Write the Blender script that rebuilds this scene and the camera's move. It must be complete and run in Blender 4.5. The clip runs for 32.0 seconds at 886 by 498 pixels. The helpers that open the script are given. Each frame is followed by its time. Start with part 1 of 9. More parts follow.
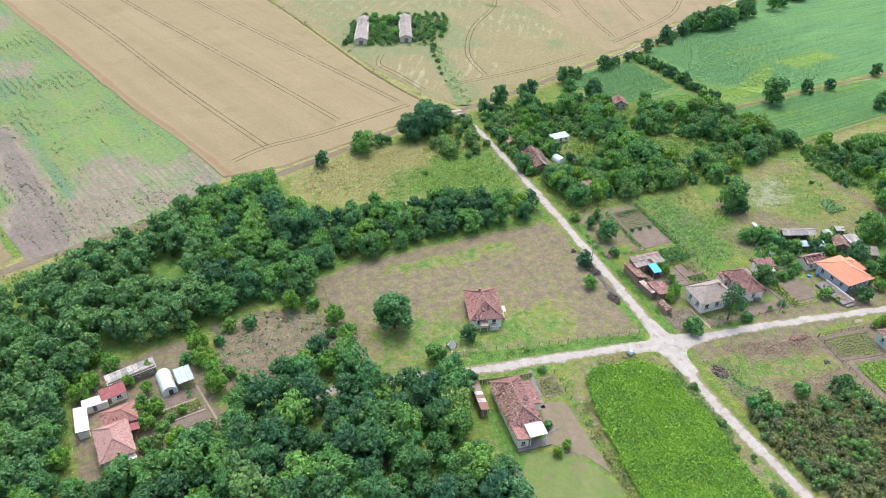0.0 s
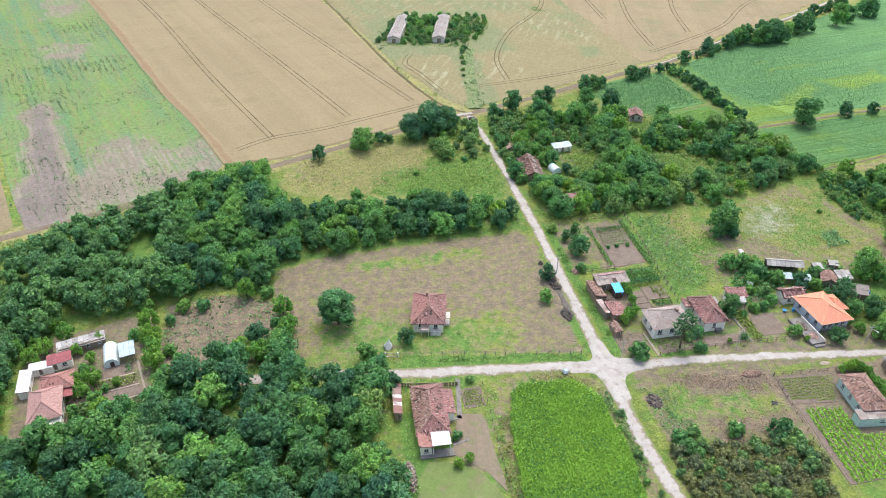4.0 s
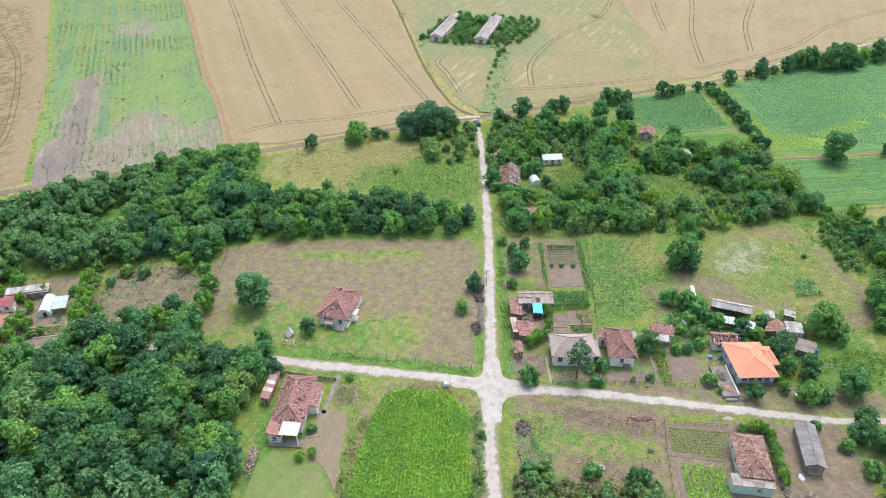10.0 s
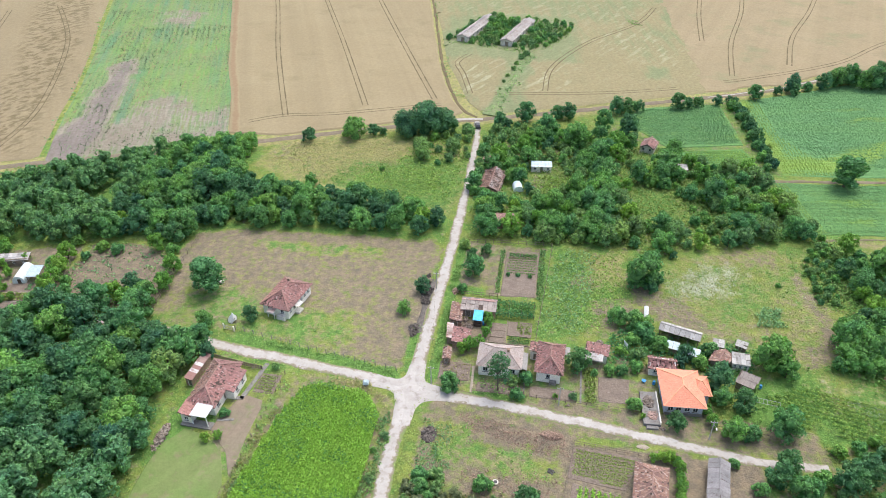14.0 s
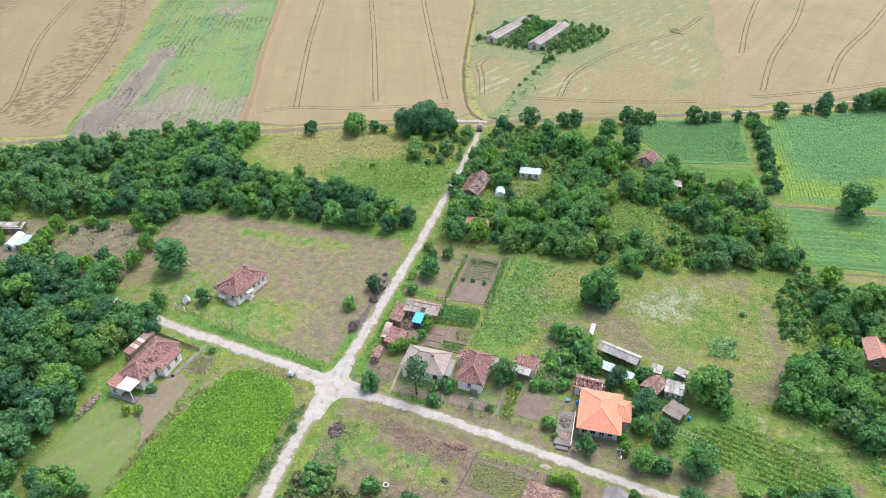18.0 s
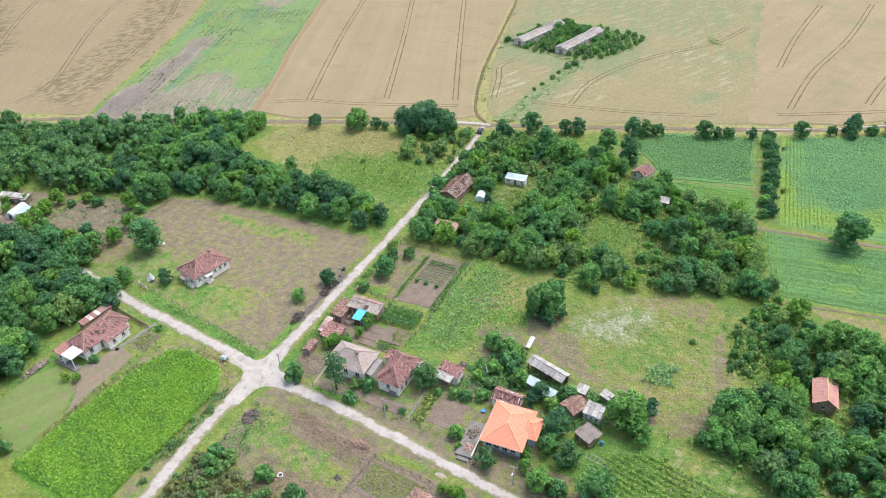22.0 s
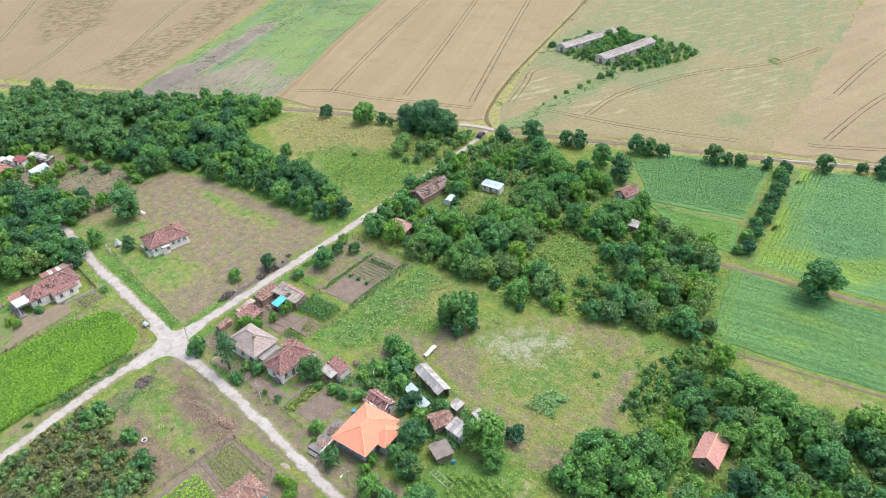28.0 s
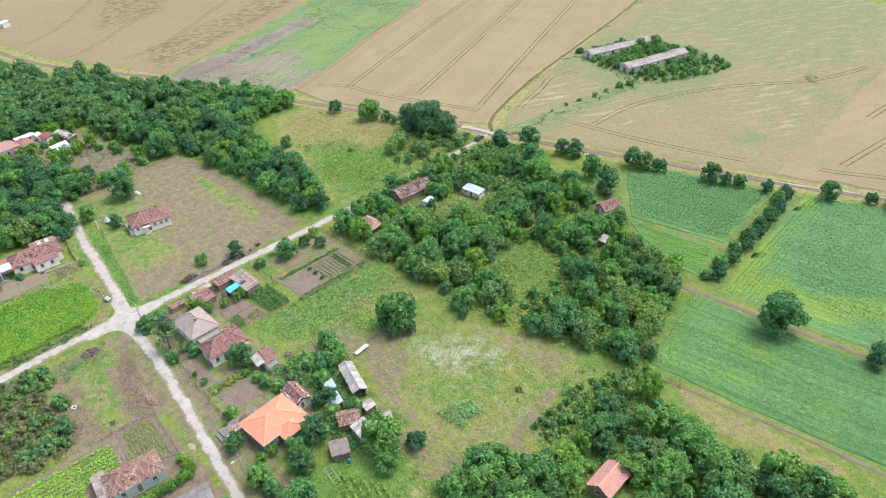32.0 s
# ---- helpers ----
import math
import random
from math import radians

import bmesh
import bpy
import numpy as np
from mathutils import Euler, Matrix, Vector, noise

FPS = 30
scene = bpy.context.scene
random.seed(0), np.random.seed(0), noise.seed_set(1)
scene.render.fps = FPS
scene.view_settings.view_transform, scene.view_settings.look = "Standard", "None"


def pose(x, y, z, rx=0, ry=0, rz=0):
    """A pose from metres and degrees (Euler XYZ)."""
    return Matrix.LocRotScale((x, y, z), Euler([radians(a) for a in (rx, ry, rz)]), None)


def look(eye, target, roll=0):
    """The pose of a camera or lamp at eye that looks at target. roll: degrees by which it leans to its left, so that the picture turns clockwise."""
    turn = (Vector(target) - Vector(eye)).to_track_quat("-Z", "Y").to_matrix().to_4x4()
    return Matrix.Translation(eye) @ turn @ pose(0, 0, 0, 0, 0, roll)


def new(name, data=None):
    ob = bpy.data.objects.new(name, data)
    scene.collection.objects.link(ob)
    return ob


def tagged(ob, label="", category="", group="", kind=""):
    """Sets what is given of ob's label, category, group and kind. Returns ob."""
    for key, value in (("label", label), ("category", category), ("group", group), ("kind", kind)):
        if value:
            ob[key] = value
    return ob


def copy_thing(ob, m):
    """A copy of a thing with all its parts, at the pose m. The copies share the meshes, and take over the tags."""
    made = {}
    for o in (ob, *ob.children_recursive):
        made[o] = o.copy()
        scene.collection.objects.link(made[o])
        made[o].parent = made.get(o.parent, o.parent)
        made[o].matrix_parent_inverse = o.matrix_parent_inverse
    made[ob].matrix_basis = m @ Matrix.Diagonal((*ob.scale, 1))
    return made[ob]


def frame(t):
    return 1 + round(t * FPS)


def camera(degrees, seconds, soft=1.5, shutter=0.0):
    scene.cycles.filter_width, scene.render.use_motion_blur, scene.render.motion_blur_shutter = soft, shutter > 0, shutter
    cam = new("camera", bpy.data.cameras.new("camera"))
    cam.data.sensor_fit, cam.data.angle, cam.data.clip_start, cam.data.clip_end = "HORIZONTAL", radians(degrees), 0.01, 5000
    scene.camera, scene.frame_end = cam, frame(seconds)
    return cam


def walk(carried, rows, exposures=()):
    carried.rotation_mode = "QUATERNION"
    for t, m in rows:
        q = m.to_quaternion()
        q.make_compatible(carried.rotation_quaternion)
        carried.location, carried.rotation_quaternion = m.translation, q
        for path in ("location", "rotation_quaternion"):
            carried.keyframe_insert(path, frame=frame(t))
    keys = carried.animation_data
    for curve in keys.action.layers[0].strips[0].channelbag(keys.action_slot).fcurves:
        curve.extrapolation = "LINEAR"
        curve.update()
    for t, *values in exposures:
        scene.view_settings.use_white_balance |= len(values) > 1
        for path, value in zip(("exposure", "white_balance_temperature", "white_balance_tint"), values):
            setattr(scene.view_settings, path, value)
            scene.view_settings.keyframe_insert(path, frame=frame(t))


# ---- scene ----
cam = camera(64.7, 32.0, soft=0.9)
METRES, EYE, TILT, LEAN, TURN = 240.4, 102.0, 0.0, 0.0, -19.7
ROWS = [
    (0.0, 0.0, 0.0, 0.0, 0.27, -35.48, -0.38),
    (0.5, 0.0144, 0.0005, 0.0003, 1.29, -35.51, -0.35),
    (1.0, 0.031, 0.0013, 0.0008, 2.42, -35.52, -0.31),
    (1.5, 0.0456, 0.0023, 0.0013, 3.42, -35.53, -0.29),
    (2.0, 0.0621, 0.0038, 0.0021, 4.55, -35.55, -0.27),
    (2.5, 0.0766, 0.0053, 0.0026, 5.56, -35.55, -0.23),
    (3.0, 0.0929, 0.0073, 0.003, 6.67, -35.55, -0.22),
    (3.5, 0.1075, 0.0092, 0.0033, 7.64, -35.56, -0.18),
    (5.5, 0.169, 0.0204, 0.0048, 11.7, -35.64, -0.11),
    (6.0, 0.1855, 0.0242, 0.0051, 12.8, -35.65, -0.07),
    (6.5, 0.1996, 0.0277, 0.0052, 13.75, -35.67, -0.04),
    (7.0, 0.2158, 0.032, 0.0056, 14.81, -35.69, -0.02),
    (7.5, 0.2298, 0.0361, 0.0057, 15.76, -35.69, 0.02),
    (8.0, 0.2458, 0.041, 0.006, 16.84, -35.71, 0.04),
    (8.5, 0.2598, 0.0456, 0.0062, 17.77, -35.72, 0.07),
    (9.0, 0.2755, 0.051, 0.0065, 18.82, -35.73, 0.09),
    (9.5, 0.2891, 0.0561, 0.0068, 19.76, -35.74, 0.12),
    (10.0, 0.3047, 0.0621, 0.0071, 20.83, -35.76, 0.17),
    (10.5, 0.318, 0.0675, 0.0073, 21.74, -35.77, 0.2),
    (11.0, 0.3333, 0.074, 0.0075, 22.79, -35.77, 0.25),
    (11.5, 0.3467, 0.0799, 0.0077, 23.72, -35.78, 0.29),
    (12.0, 0.3618, 0.087, 0.0079, 24.75, -35.79, 0.34),
    (12.5, 0.3748, 0.0934, 0.008, 25.68, -35.8, 0.38),
    (13.0, 0.3897, 0.1011, 0.0082, 26.75, -35.81, 0.42),
    (13.5, 0.4024, 0.108, 0.0084, 27.66, -35.83, 0.44),
    (14.0, 0.417, 0.1162, 0.0084, 28.72, -35.83, 0.47),
    (14.5, 0.4297, 0.1236, 0.0084, 29.68, -35.83, 0.51),
    (16.5, 0.4821, 0.1575, 0.0081, 33.7, -35.81, 0.7),
    (17.0, 0.4957, 0.1672, 0.0083, 34.78, -35.82, 0.76),
    (17.5, 0.5074, 0.1759, 0.0081, 35.7, -35.82, 0.79),
    (18.0, 0.5207, 0.1861, 0.0082, 36.79, -35.83, 0.83),
    (18.5, 0.5322, 0.1952, 0.0082, 37.74, -35.82, 0.86),
    (19.0, 0.5442, 0.2051, 0.0083, 38.77, -35.83, 0.89),
    (19.5, 0.5561, 0.2153, 0.0083, 39.78, -35.84, 0.94),
    (20.0, 0.568, 0.2256, 0.0082, 40.81, -35.83, 0.98),
    (20.5, 0.5795, 0.2363, 0.0083, 41.8, -35.83, 1.02),
    (21.0, 0.5909, 0.2471, 0.0082, 42.8, -35.84, 1.08),
    (21.5, 0.6019, 0.2581, 0.0082, 43.8, -35.83, 1.1),
    (22.0, 0.613, 0.2693, 0.0081, 44.81, -35.83, 1.14),
    (22.5, 0.6237, 0.2807, 0.0081, 45.82, -35.82, 1.17),
    (23.0, 0.6343, 0.2922, 0.0078, 46.83, -35.82, 1.22),
    (23.5, 0.6447, 0.304, 0.0077, 47.85, -35.81, 1.26),
    (24.0, 0.6549, 0.3159, 0.0074, 48.88, -35.79, 1.3),
    (24.5, 0.6647, 0.328, 0.0073, 49.89, -35.79, 1.33),
    (25.0, 0.6744, 0.3402, 0.007, 50.88, -35.77, 1.38),
    (25.5, 0.6839, 0.3527, 0.0067, 51.89, -35.75, 1.46),
    (27.5, 0.7194, 0.4041, 0.0053, 55.96, -35.7, 1.69),
    (28.0, 0.7278, 0.4174, 0.0052, 56.98, -35.68, 1.75),
    (28.5, 0.7359, 0.4307, 0.005, 57.98, -35.66, 1.79),
    (29.0, 0.7437, 0.4443, 0.0046, 58.99, -35.63, 1.84),
    (29.5, 0.7513, 0.458, 0.0043, 60.0, -35.6, 1.89),
    (30.0, 0.7587, 0.4717, 0.004, 61.02, -35.58, 1.94),
    (30.5, 0.7659, 0.4857, 0.0038, 62.04, -35.56, 1.97),
    (31.0, 0.7728, 0.4997, 0.0036, 63.04, -35.54, 2.0),
    (31.5, 0.7795, 0.5138, 0.0032, 64.04, -35.5, 2.03),
    (32.0, 0.786, 0.5282, 0.0027, 65.06, -35.47, 2.06),
]
walk(cam, [(t, pose(0, 0, EYE, TILT, LEAN, TURN) @ pose(METRES * x, METRES * y, METRES * z, 90 + pitch, roll, yaw)) for t, x, y, z, yaw, pitch, roll in ROWS])

# ---- light ----
world = bpy.data.worlds.new("sky_world")
scene.world = world
world.use_nodes = True
wn = world.node_tree.nodes
sky = wn.new("ShaderNodeTexSky")
sky.sky_type, sky.sun_disc = "NISHITA", False
SUN_EL, SUN_AZ = 66.0, 25.0          # degrees; azimuth clockwise from +y
sky.sun_elevation, sky.sun_rotation = radians(SUN_EL), radians(SUN_AZ)
sky.air_density, sky.dust_density, sky.ozone_density = 1.0, 4.0, 1.0
wn["Background"].inputs[1].default_value = 0.28
haze = wn.new("ShaderNodeHueSaturation")          # thin cloud greys the sky
haze.inputs["Saturation"].default_value = 0.9
world.node_tree.links.new(sky.outputs[0], haze.inputs["Color"])
world.node_tree.links.new(haze.outputs[0], wn["Background"].inputs[0])
sun_data = bpy.data.lights.new("sun", "SUN")
sun_data.energy, sun_data.angle, sun_data.color = 1.0, radians(20), (0.91, 1.0, 1.05)
sun = new("sun", sun_data)
sun_dir = Vector((math.sin(radians(SUN_AZ)) * math.cos(radians(SUN_EL)), math.cos(radians(SUN_AZ)) * math.cos(radians(SUN_EL)), math.sin(radians(SUN_EL))))
sun.matrix_world = look((150, 0, 300), Vector((150, 0, 300)) - sun_dir)
scene.view_settings.exposure = 0.23

# ---- materials ----
def node_mat(name):
    m = bpy.data.materials.new(name)
    m.use_nodes = True
    nt = m.node_tree
    return m, nt, nt.nodes["Principled BSDF"]


def ramp_mix(nt, fac, a, b, kind="MIX"):
    """Mix colours or sockets a and b by fac."""
    n = nt.nodes.new("ShaderNodeMix")
    n.data_type, n.blend_type = "RGBA", kind
    for sock, v in ((n.inputs[0], fac), (n.inputs[6], a), (n.inputs[7], b)):
        if isinstance(v, bpy.types.NodeSocket):
            nt.links.new(v, sock)
        elif isinstance(v, tuple):
            sock.default_value = (*v, 1)
        else:
            sock.default_value = v
    return n.outputs[2]


def noise_fac(nt, scale, lo, hi, detail=4.0, coord=None, stretch=None, rough=0.6):
    """Noise in object space, stepped softly from lo to hi."""
    if coord is None:
        coord = nt.nodes.new("ShaderNodeTexCoord").outputs["Object"]
    if stretch:
        if len(stretch) > 3:
            mp = nt.nodes.new("ShaderNodeMapping")
            mp.inputs["Rotation"].default_value = (0, 0, radians(-stretch[3]))
            nt.links.new(coord, mp.inputs[0])
            coord = mp.outputs[0]
        mp = nt.nodes.new("ShaderNodeMapping")
        mp.inputs["Scale"].default_value = stretch[:3]
        nt.links.new(coord, mp.inputs[0])
        coord = mp.outputs[0]
    n = nt.nodes.new("ShaderNodeTexNoise")
    n.inputs["Scale"].default_value, n.inputs["Detail"].default_value, n.inputs["Roughness"].default_value = scale, detail, rough
    nt.links.new(coord, n.inputs["Vector"])
    return stepped(nt, n.outputs[0], lo, hi)


def stepped(nt, sock, lo, hi, a=0.0, b=1.0):
    r = nt.nodes.new("ShaderNodeMapRange")
    r.interpolation_type = "SMOOTHSTEP"
    for i, v in ((1, lo), (2, hi), (3, a), (4, b)):
        r.inputs[i].default_value = v
    nt.links.new(sock, r.inputs[0])
    return r.outputs[0]


def maths(nt, op, a, b=0.0):
    n = nt.nodes.new("ShaderNodeMath")
    n.operation = op
    for sock, v in ((n.inputs[0], a), (n.inputs[1], b)):
        if isinstance(v, bpy.types.NodeSocket):
            nt.links.new(v, sock)
        else:
            sock.default_value = v
    return n.outputs[0]


def bumped(nt, bsdf, sock, strength, dist):
    b = nt.nodes.new("ShaderNodeBump")
    b.inputs["Strength"].default_value, b.inputs["Distance"].default_value = strength, dist
    nt.links.new(sock, b.inputs["Height"])
    nt.links.new(b.outputs[0], bsdf.inputs["Normal"])


def surface(name, c1, c2, c3=None, scale=0.6, fine=6.0, rough=0.9, bump=0.1, island=0.0, c3lo=0.55, c3hi=0.7, stretch=None, each=0.0, metal=0.0):
    """A weathered surface: two tones in broad patches, a third in stains, fine grain; island and each vary pieces and objects."""
    m, nt, bsdf = node_mat(name)
    col = ramp_mix(nt, noise_fac(nt, scale, 0.35, 0.65, stretch=stretch), c1, c2)
    if c3:
        col = ramp_mix(nt, noise_fac(nt, scale * 2.3, c3lo, c3hi, 5.0, stretch=stretch), col, c3)
    grain = noise_fac(nt, fine, 0.3, 0.7, 5.0)
    col = ramp_mix(nt, 1.0, col, ramp_mix(nt, grain, (0.8, 0.8, 0.8), (1.15, 1.15, 1.15)), "MULTIPLY")
    if island:
        g = nt.nodes.new("ShaderNodeNewGeometry")
        v = stepped(nt, g.outputs["Random Per Island"], 0, 1, 1 - island, 1 + island * 0.8)
        col = ramp_mix(nt, 1.0, col, v, "MULTIPLY")
    if each:
        o = nt.nodes.new("ShaderNodeObjectInfo")
        col = ramp_mix(nt, 1.0, col, stepped(nt, o.outputs["Random"], 0, 1, 1 - each, 1 + each), "MULTIPLY")
    nt.links.new(col, bsdf.inputs["Base Color"])
    bsdf.inputs["Roughness"].default_value, bsdf.inputs["Metallic"].default_value = rough, metal
    bsdf.inputs["Specular IOR Level"].default_value = 0.28
    if bump:
        bumped(nt, bsdf, grain, 0.6, bump)
    return m


def tile_mat(name, tones, moss=(0.10, 0.10, 0.06), moss_lo=0.6, patch_tone=None):
    """Roof tiles: every tile takes its own tone out of four; moss and dirt in patches."""
    m, nt, bsdf = node_mat(name)
    g = nt.nodes.new("ShaderNodeNewGeometry")
    r = nt.nodes.new("ShaderNodeValToRGB")
    r.color_ramp.interpolation = "CONSTANT"
    while len(r.color_ramp.elements) < len(tones):
        r.color_ramp.elements.new(0.5)
    for i, (p, c) in enumerate(tones):
        r.color_ramp.elements[i].position, r.color_ramp.elements[i].color = p, (*c, 1)
    nt.links.new(g.outputs["Random Per Island"], r.inputs[0])
    col = r.outputs[0]
    if patch_tone:
        col = ramp_mix(nt, maths(nt, "MULTIPLY", noise_fac(nt, 0.25, 0.45, 0.6), 0.75), col, patch_tone)
    col = ramp_mix(nt, maths(nt, "MULTIPLY", noise_fac(nt, 0.5, moss_lo, moss_lo + 0.2), 0.7), col, moss)
    col = ramp_mix(nt, 1.0, col, ramp_mix(nt, noise_fac(nt, 5.0, 0.3, 0.7), (0.8, 0.8, 0.8), (1.15, 1.15, 1.15)), "MULTIPLY")
    nt.links.new(col, bsdf.inputs["Base Color"])
    bsdf.inputs["Roughness"].default_value = 0.85
    bsdf.inputs["Specular IOR Level"].default_value = 0.28
    return m


def leaf_shader(nt, bsdf, m, col, through_light=0.4):
    nt.links.new(col, bsdf.inputs["Base Color"])
    bsdf.inputs["Roughness"].default_value = 0.6
    bsdf.inputs["Specular IOR Level"].default_value = 0.28
    tr = nt.nodes.new("ShaderNodeBsdfTranslucent")
    nt.links.new(ramp_mix(nt, 1.0, col, (1.0, 1.15, 0.7), "MULTIPLY"), tr.inputs[0])
    mx = nt.nodes.new("ShaderNodeMixShader")
    mx.inputs[0].default_value = through_light
    nt.links.new(bsdf.outputs[0], mx.inputs[1])
    nt.links.new(tr.outputs[0], mx.inputs[2])
    nt.links.new(mx.outputs[0], nt.nodes["Material Output"].inputs[0])
    return m


def leaf_mat(name, dark, mid, light, spread=0.35, even=False):
    """Foliage: tree by tree between three tones, leaf by leaf a little apart, light passing through."""
    m, nt, bsdf = node_mat(name)
    o = nt.nodes.new("ShaderNodeObjectInfo")
    r = nt.nodes.new("ShaderNodeValToRGB")
    r.color_ramp.elements.new(0.5)
    for e, (p, c) in zip(r.color_ramp.elements, ((0.0, dark), (0.6, mid), (1.0, light))):
        e.position, e.color = p, (*c, 1)
    nt.links.new(o.outputs["Random"], r.inputs[0])
    g = nt.nodes.new("ShaderNodeNewGeometry")
    v = stepped(nt, g.outputs["Random Per Island"], 0, 1, 1 - spread, 1 + spread)
    col = ramp_mix(nt, 1.0, r.outputs[0], v, "MULTIPLY")
    if even:
        return leaf_shader(nt, bsdf, m, col, 0.12)
    hue = maths(nt, "FRACT", maths(nt, "MULTIPLY", o.outputs["Random"], 7.31))
    col = ramp_mix(nt, 1.0, col, ramp_mix(nt, hue, (0.93, 1.0, 1.12), (1.08, 1.01, 0.92)), "MULTIPLY")
    col = ramp_mix(nt, 1.0, col, ramp_mix(nt, noise_fac(nt, 0.9, 0.35, 0.65), (0.87, 0.91, 0.94), (1.14, 1.10, 1.02)), "MULTIPLY")
    col = ramp_mix(nt, 1.0, col, ramp_mix(nt, noise_fac(nt, 0.17, 0.35, 0.65, 2.0), (0.88, 0.94, 1.08), (1.12, 1.06, 0.95)), "MULTIPLY")
    return leaf_shader(nt, bsdf, m, col)


LEAF = leaf_mat("leaf_mixed", (0.114, 0.270, 0.098), (0.158, 0.338, 0.096), (0.208, 0.392, 0.094), 0.36)
LEAF_DARK = leaf_mat("leaf_dark", (0.080, 0.196, 0.097), (0.100, 0.236, 0.098), (0.126, 0.280, 0.098), 0.36)
LEAF_LIME = leaf_mat("leaf_lime", (0.158, 0.326, 0.064), (0.190, 0.365, 0.068), (0.240, 0.405, 0.072), 0.3)
LEAF_SCRUB = leaf_mat("leaf_scrub", (0.165, 0.285, 0.112), (0.200, 0.338, 0.118), (0.250, 0.388, 0.122), 0.36)
LEAF_BROWN = leaf_mat("leaf_brown", (0.180, 0.210, 0.095), (0.225, 0.245, 0.108), (0.262, 0.285, 0.112), 0.36)
LEAF_CORN = leaf_mat("leaf_corn", (0.262, 0.470, 0.064), (0.268, 0.478, 0.065), (0.274, 0.486, 0.066), 0.26, True)
LEAF_CORN_DARK = leaf_mat("leaf_corn_dark", (0.108, 0.268, 0.073), (0.110, 0.272, 0.074), (0.112, 0.276, 0.075), 0.28, True)
LEAF_DRY = leaf_mat("leaf_dry", (0.325, 0.300, 0.125), (0.332, 0.306, 0.128), (0.340, 0.312, 0.130), 0.25, True)
LEAF_MEADOW = leaf_mat("leaf_meadow", (0.220, 0.300, 0.066), (0.226, 0.306, 0.068), (0.232, 0.312, 0.070), 0.3, True)
LEAF_LUSH = leaf_mat("leaf_lush", (0.148, 0.278, 0.060), (0.152, 0.284, 0.062), (0.156, 0.290, 0.064), 0.32, True)
LEAF_ROW = leaf_mat("leaf_row_crop", (0.134, 0.288, 0.114), (0.138, 0.294, 0.116), (0.142, 0.300, 0.118), 0.3, True)
LEAF_NETTLE = leaf_mat("leaf_nettle", (0.190, 0.345, 0.135), (0.195, 0.352, 0.138), (0.20, 0.360, 0.14), 0.3, True)
LEAF_ROW_LIME = leaf_mat("leaf_row_lime", (0.225, 0.355, 0.070), (0.230, 0.362, 0.070), (0.235, 0.368, 0.07), 0.3, True)
LEAF_TUFT = leaf_mat("leaf_dark_tuft", (0.130, 0.180, 0.090), (0.135, 0.185, 0.092), (0.14, 0.19, 0.094), 0.5, True)
PETAL = surface("petal_white", (0.60, 0.63, 0.50), (0.48, 0.52, 0.38), bump=0)
BARK = surface("bark", (0.10, 0.075, 0.055), (0.16, 0.13, 0.10), scale=2.0, bump=0.03)
TILE_OLD = tile_mat("tiles_old", [(0.0, (0.330, 0.160, 0.142)), (0.3, (0.245, 0.130, 0.118)), (0.58, (0.375, 0.205, 0.180)), (0.86, (0.46, 0.34, 0.30)), (0.93, (0.16, 0.105, 0.10))], moss_lo=0.6, patch_tone=(0.27, 0.15, 0.135))
CAP_OLD = surface("ridge_old", (0.36, 0.22, 0.18), (0.29, 0.18, 0.15), scale=1.5, bump=0.01)
TILE_RED = tile_mat("tiles_red", [(0.0, (0.37, 0.185, 0.155)), (0.35, (0.31, 0.155, 0.132)), (0.65, (0.41, 0.225, 0.19)), (0.9, (0.24, 0.13, 0.115))], moss=(0.2, 0.14, 0.11), moss_lo=0.62, patch_tone=(0.40, 0.20, 0.165))
TILE_PINK = tile_mat("tiles_pink", [(0.0, (0.46, 0.275, 0.24)), (0.4, (0.42, 0.245, 0.215)), (0.75, (0.49, 0.31, 0.27)), (0.93, (0.37, 0.23, 0.2))], moss=(0.33, 0.2, 0.175), moss_lo=0.58)
TILE_SALMON = tile_mat("tiles_salmon", [(0.0, (0.56, 0.29, 0.24)), (0.5, (0.53, 0.27, 0.225)), (0.8, (0.58, 0.32, 0.27))], moss=(0.46, 0.24, 0.2), moss_lo=0.66)
TILE_ORANGE = tile_mat("tiles_orange", [(0.0, (0.768, 0.299, 0.190)), (0.45, (0.739, 0.285, 0.178)), (0.8, (0.797, 0.318, 0.207))], moss=(0.691, 0.285, 0.190), moss_lo=0.66)
TILE_GREY = tile_mat("tiles_greybrown", [(0.0, (0.40, 0.335, 0.30)), (0.4, (0.37, 0.305, 0.27)), (0.75, (0.43, 0.365, 0.325))], moss=(0.36, 0.26, 0.225), moss_lo=0.5)
TILE_BROWN = tile_mat("tiles_brown", [(0.0, (0.27, 0.15, 0.11)), (0.3, (0.20, 0.12, 0.10)), (0.6, (0.33, 0.21, 0.16)), (0.85, (0.40, 0.30, 0.25))], moss=(0.29, 0.19, 0.155), moss_lo=0.55)
SHEET_GREY = surface("sheet_cement", (0.43, 0.41, 0.385), (0.35, 0.33, 0.305), (0.20, 0.165, 0.14), scale=0.8, rough=0.8, bump=0.01, island=0.1, each=0.22)
SHEET_PALE = surface("sheet_pale", (0.40, 0.365, 0.335), (0.33, 0.285, 0.255), (0.20, 0.16, 0.14), scale=0.4, rough=0.85, bump=0.01, island=0.25)
SHEET_RUST = surface("sheet_rust", (0.31, 0.19, 0.15), (0.44, 0.38, 0.35), (0.18, 0.11, 0.09), scale=0.5, rough=0.75, bump=0.01, island=0.1, each=0.22)
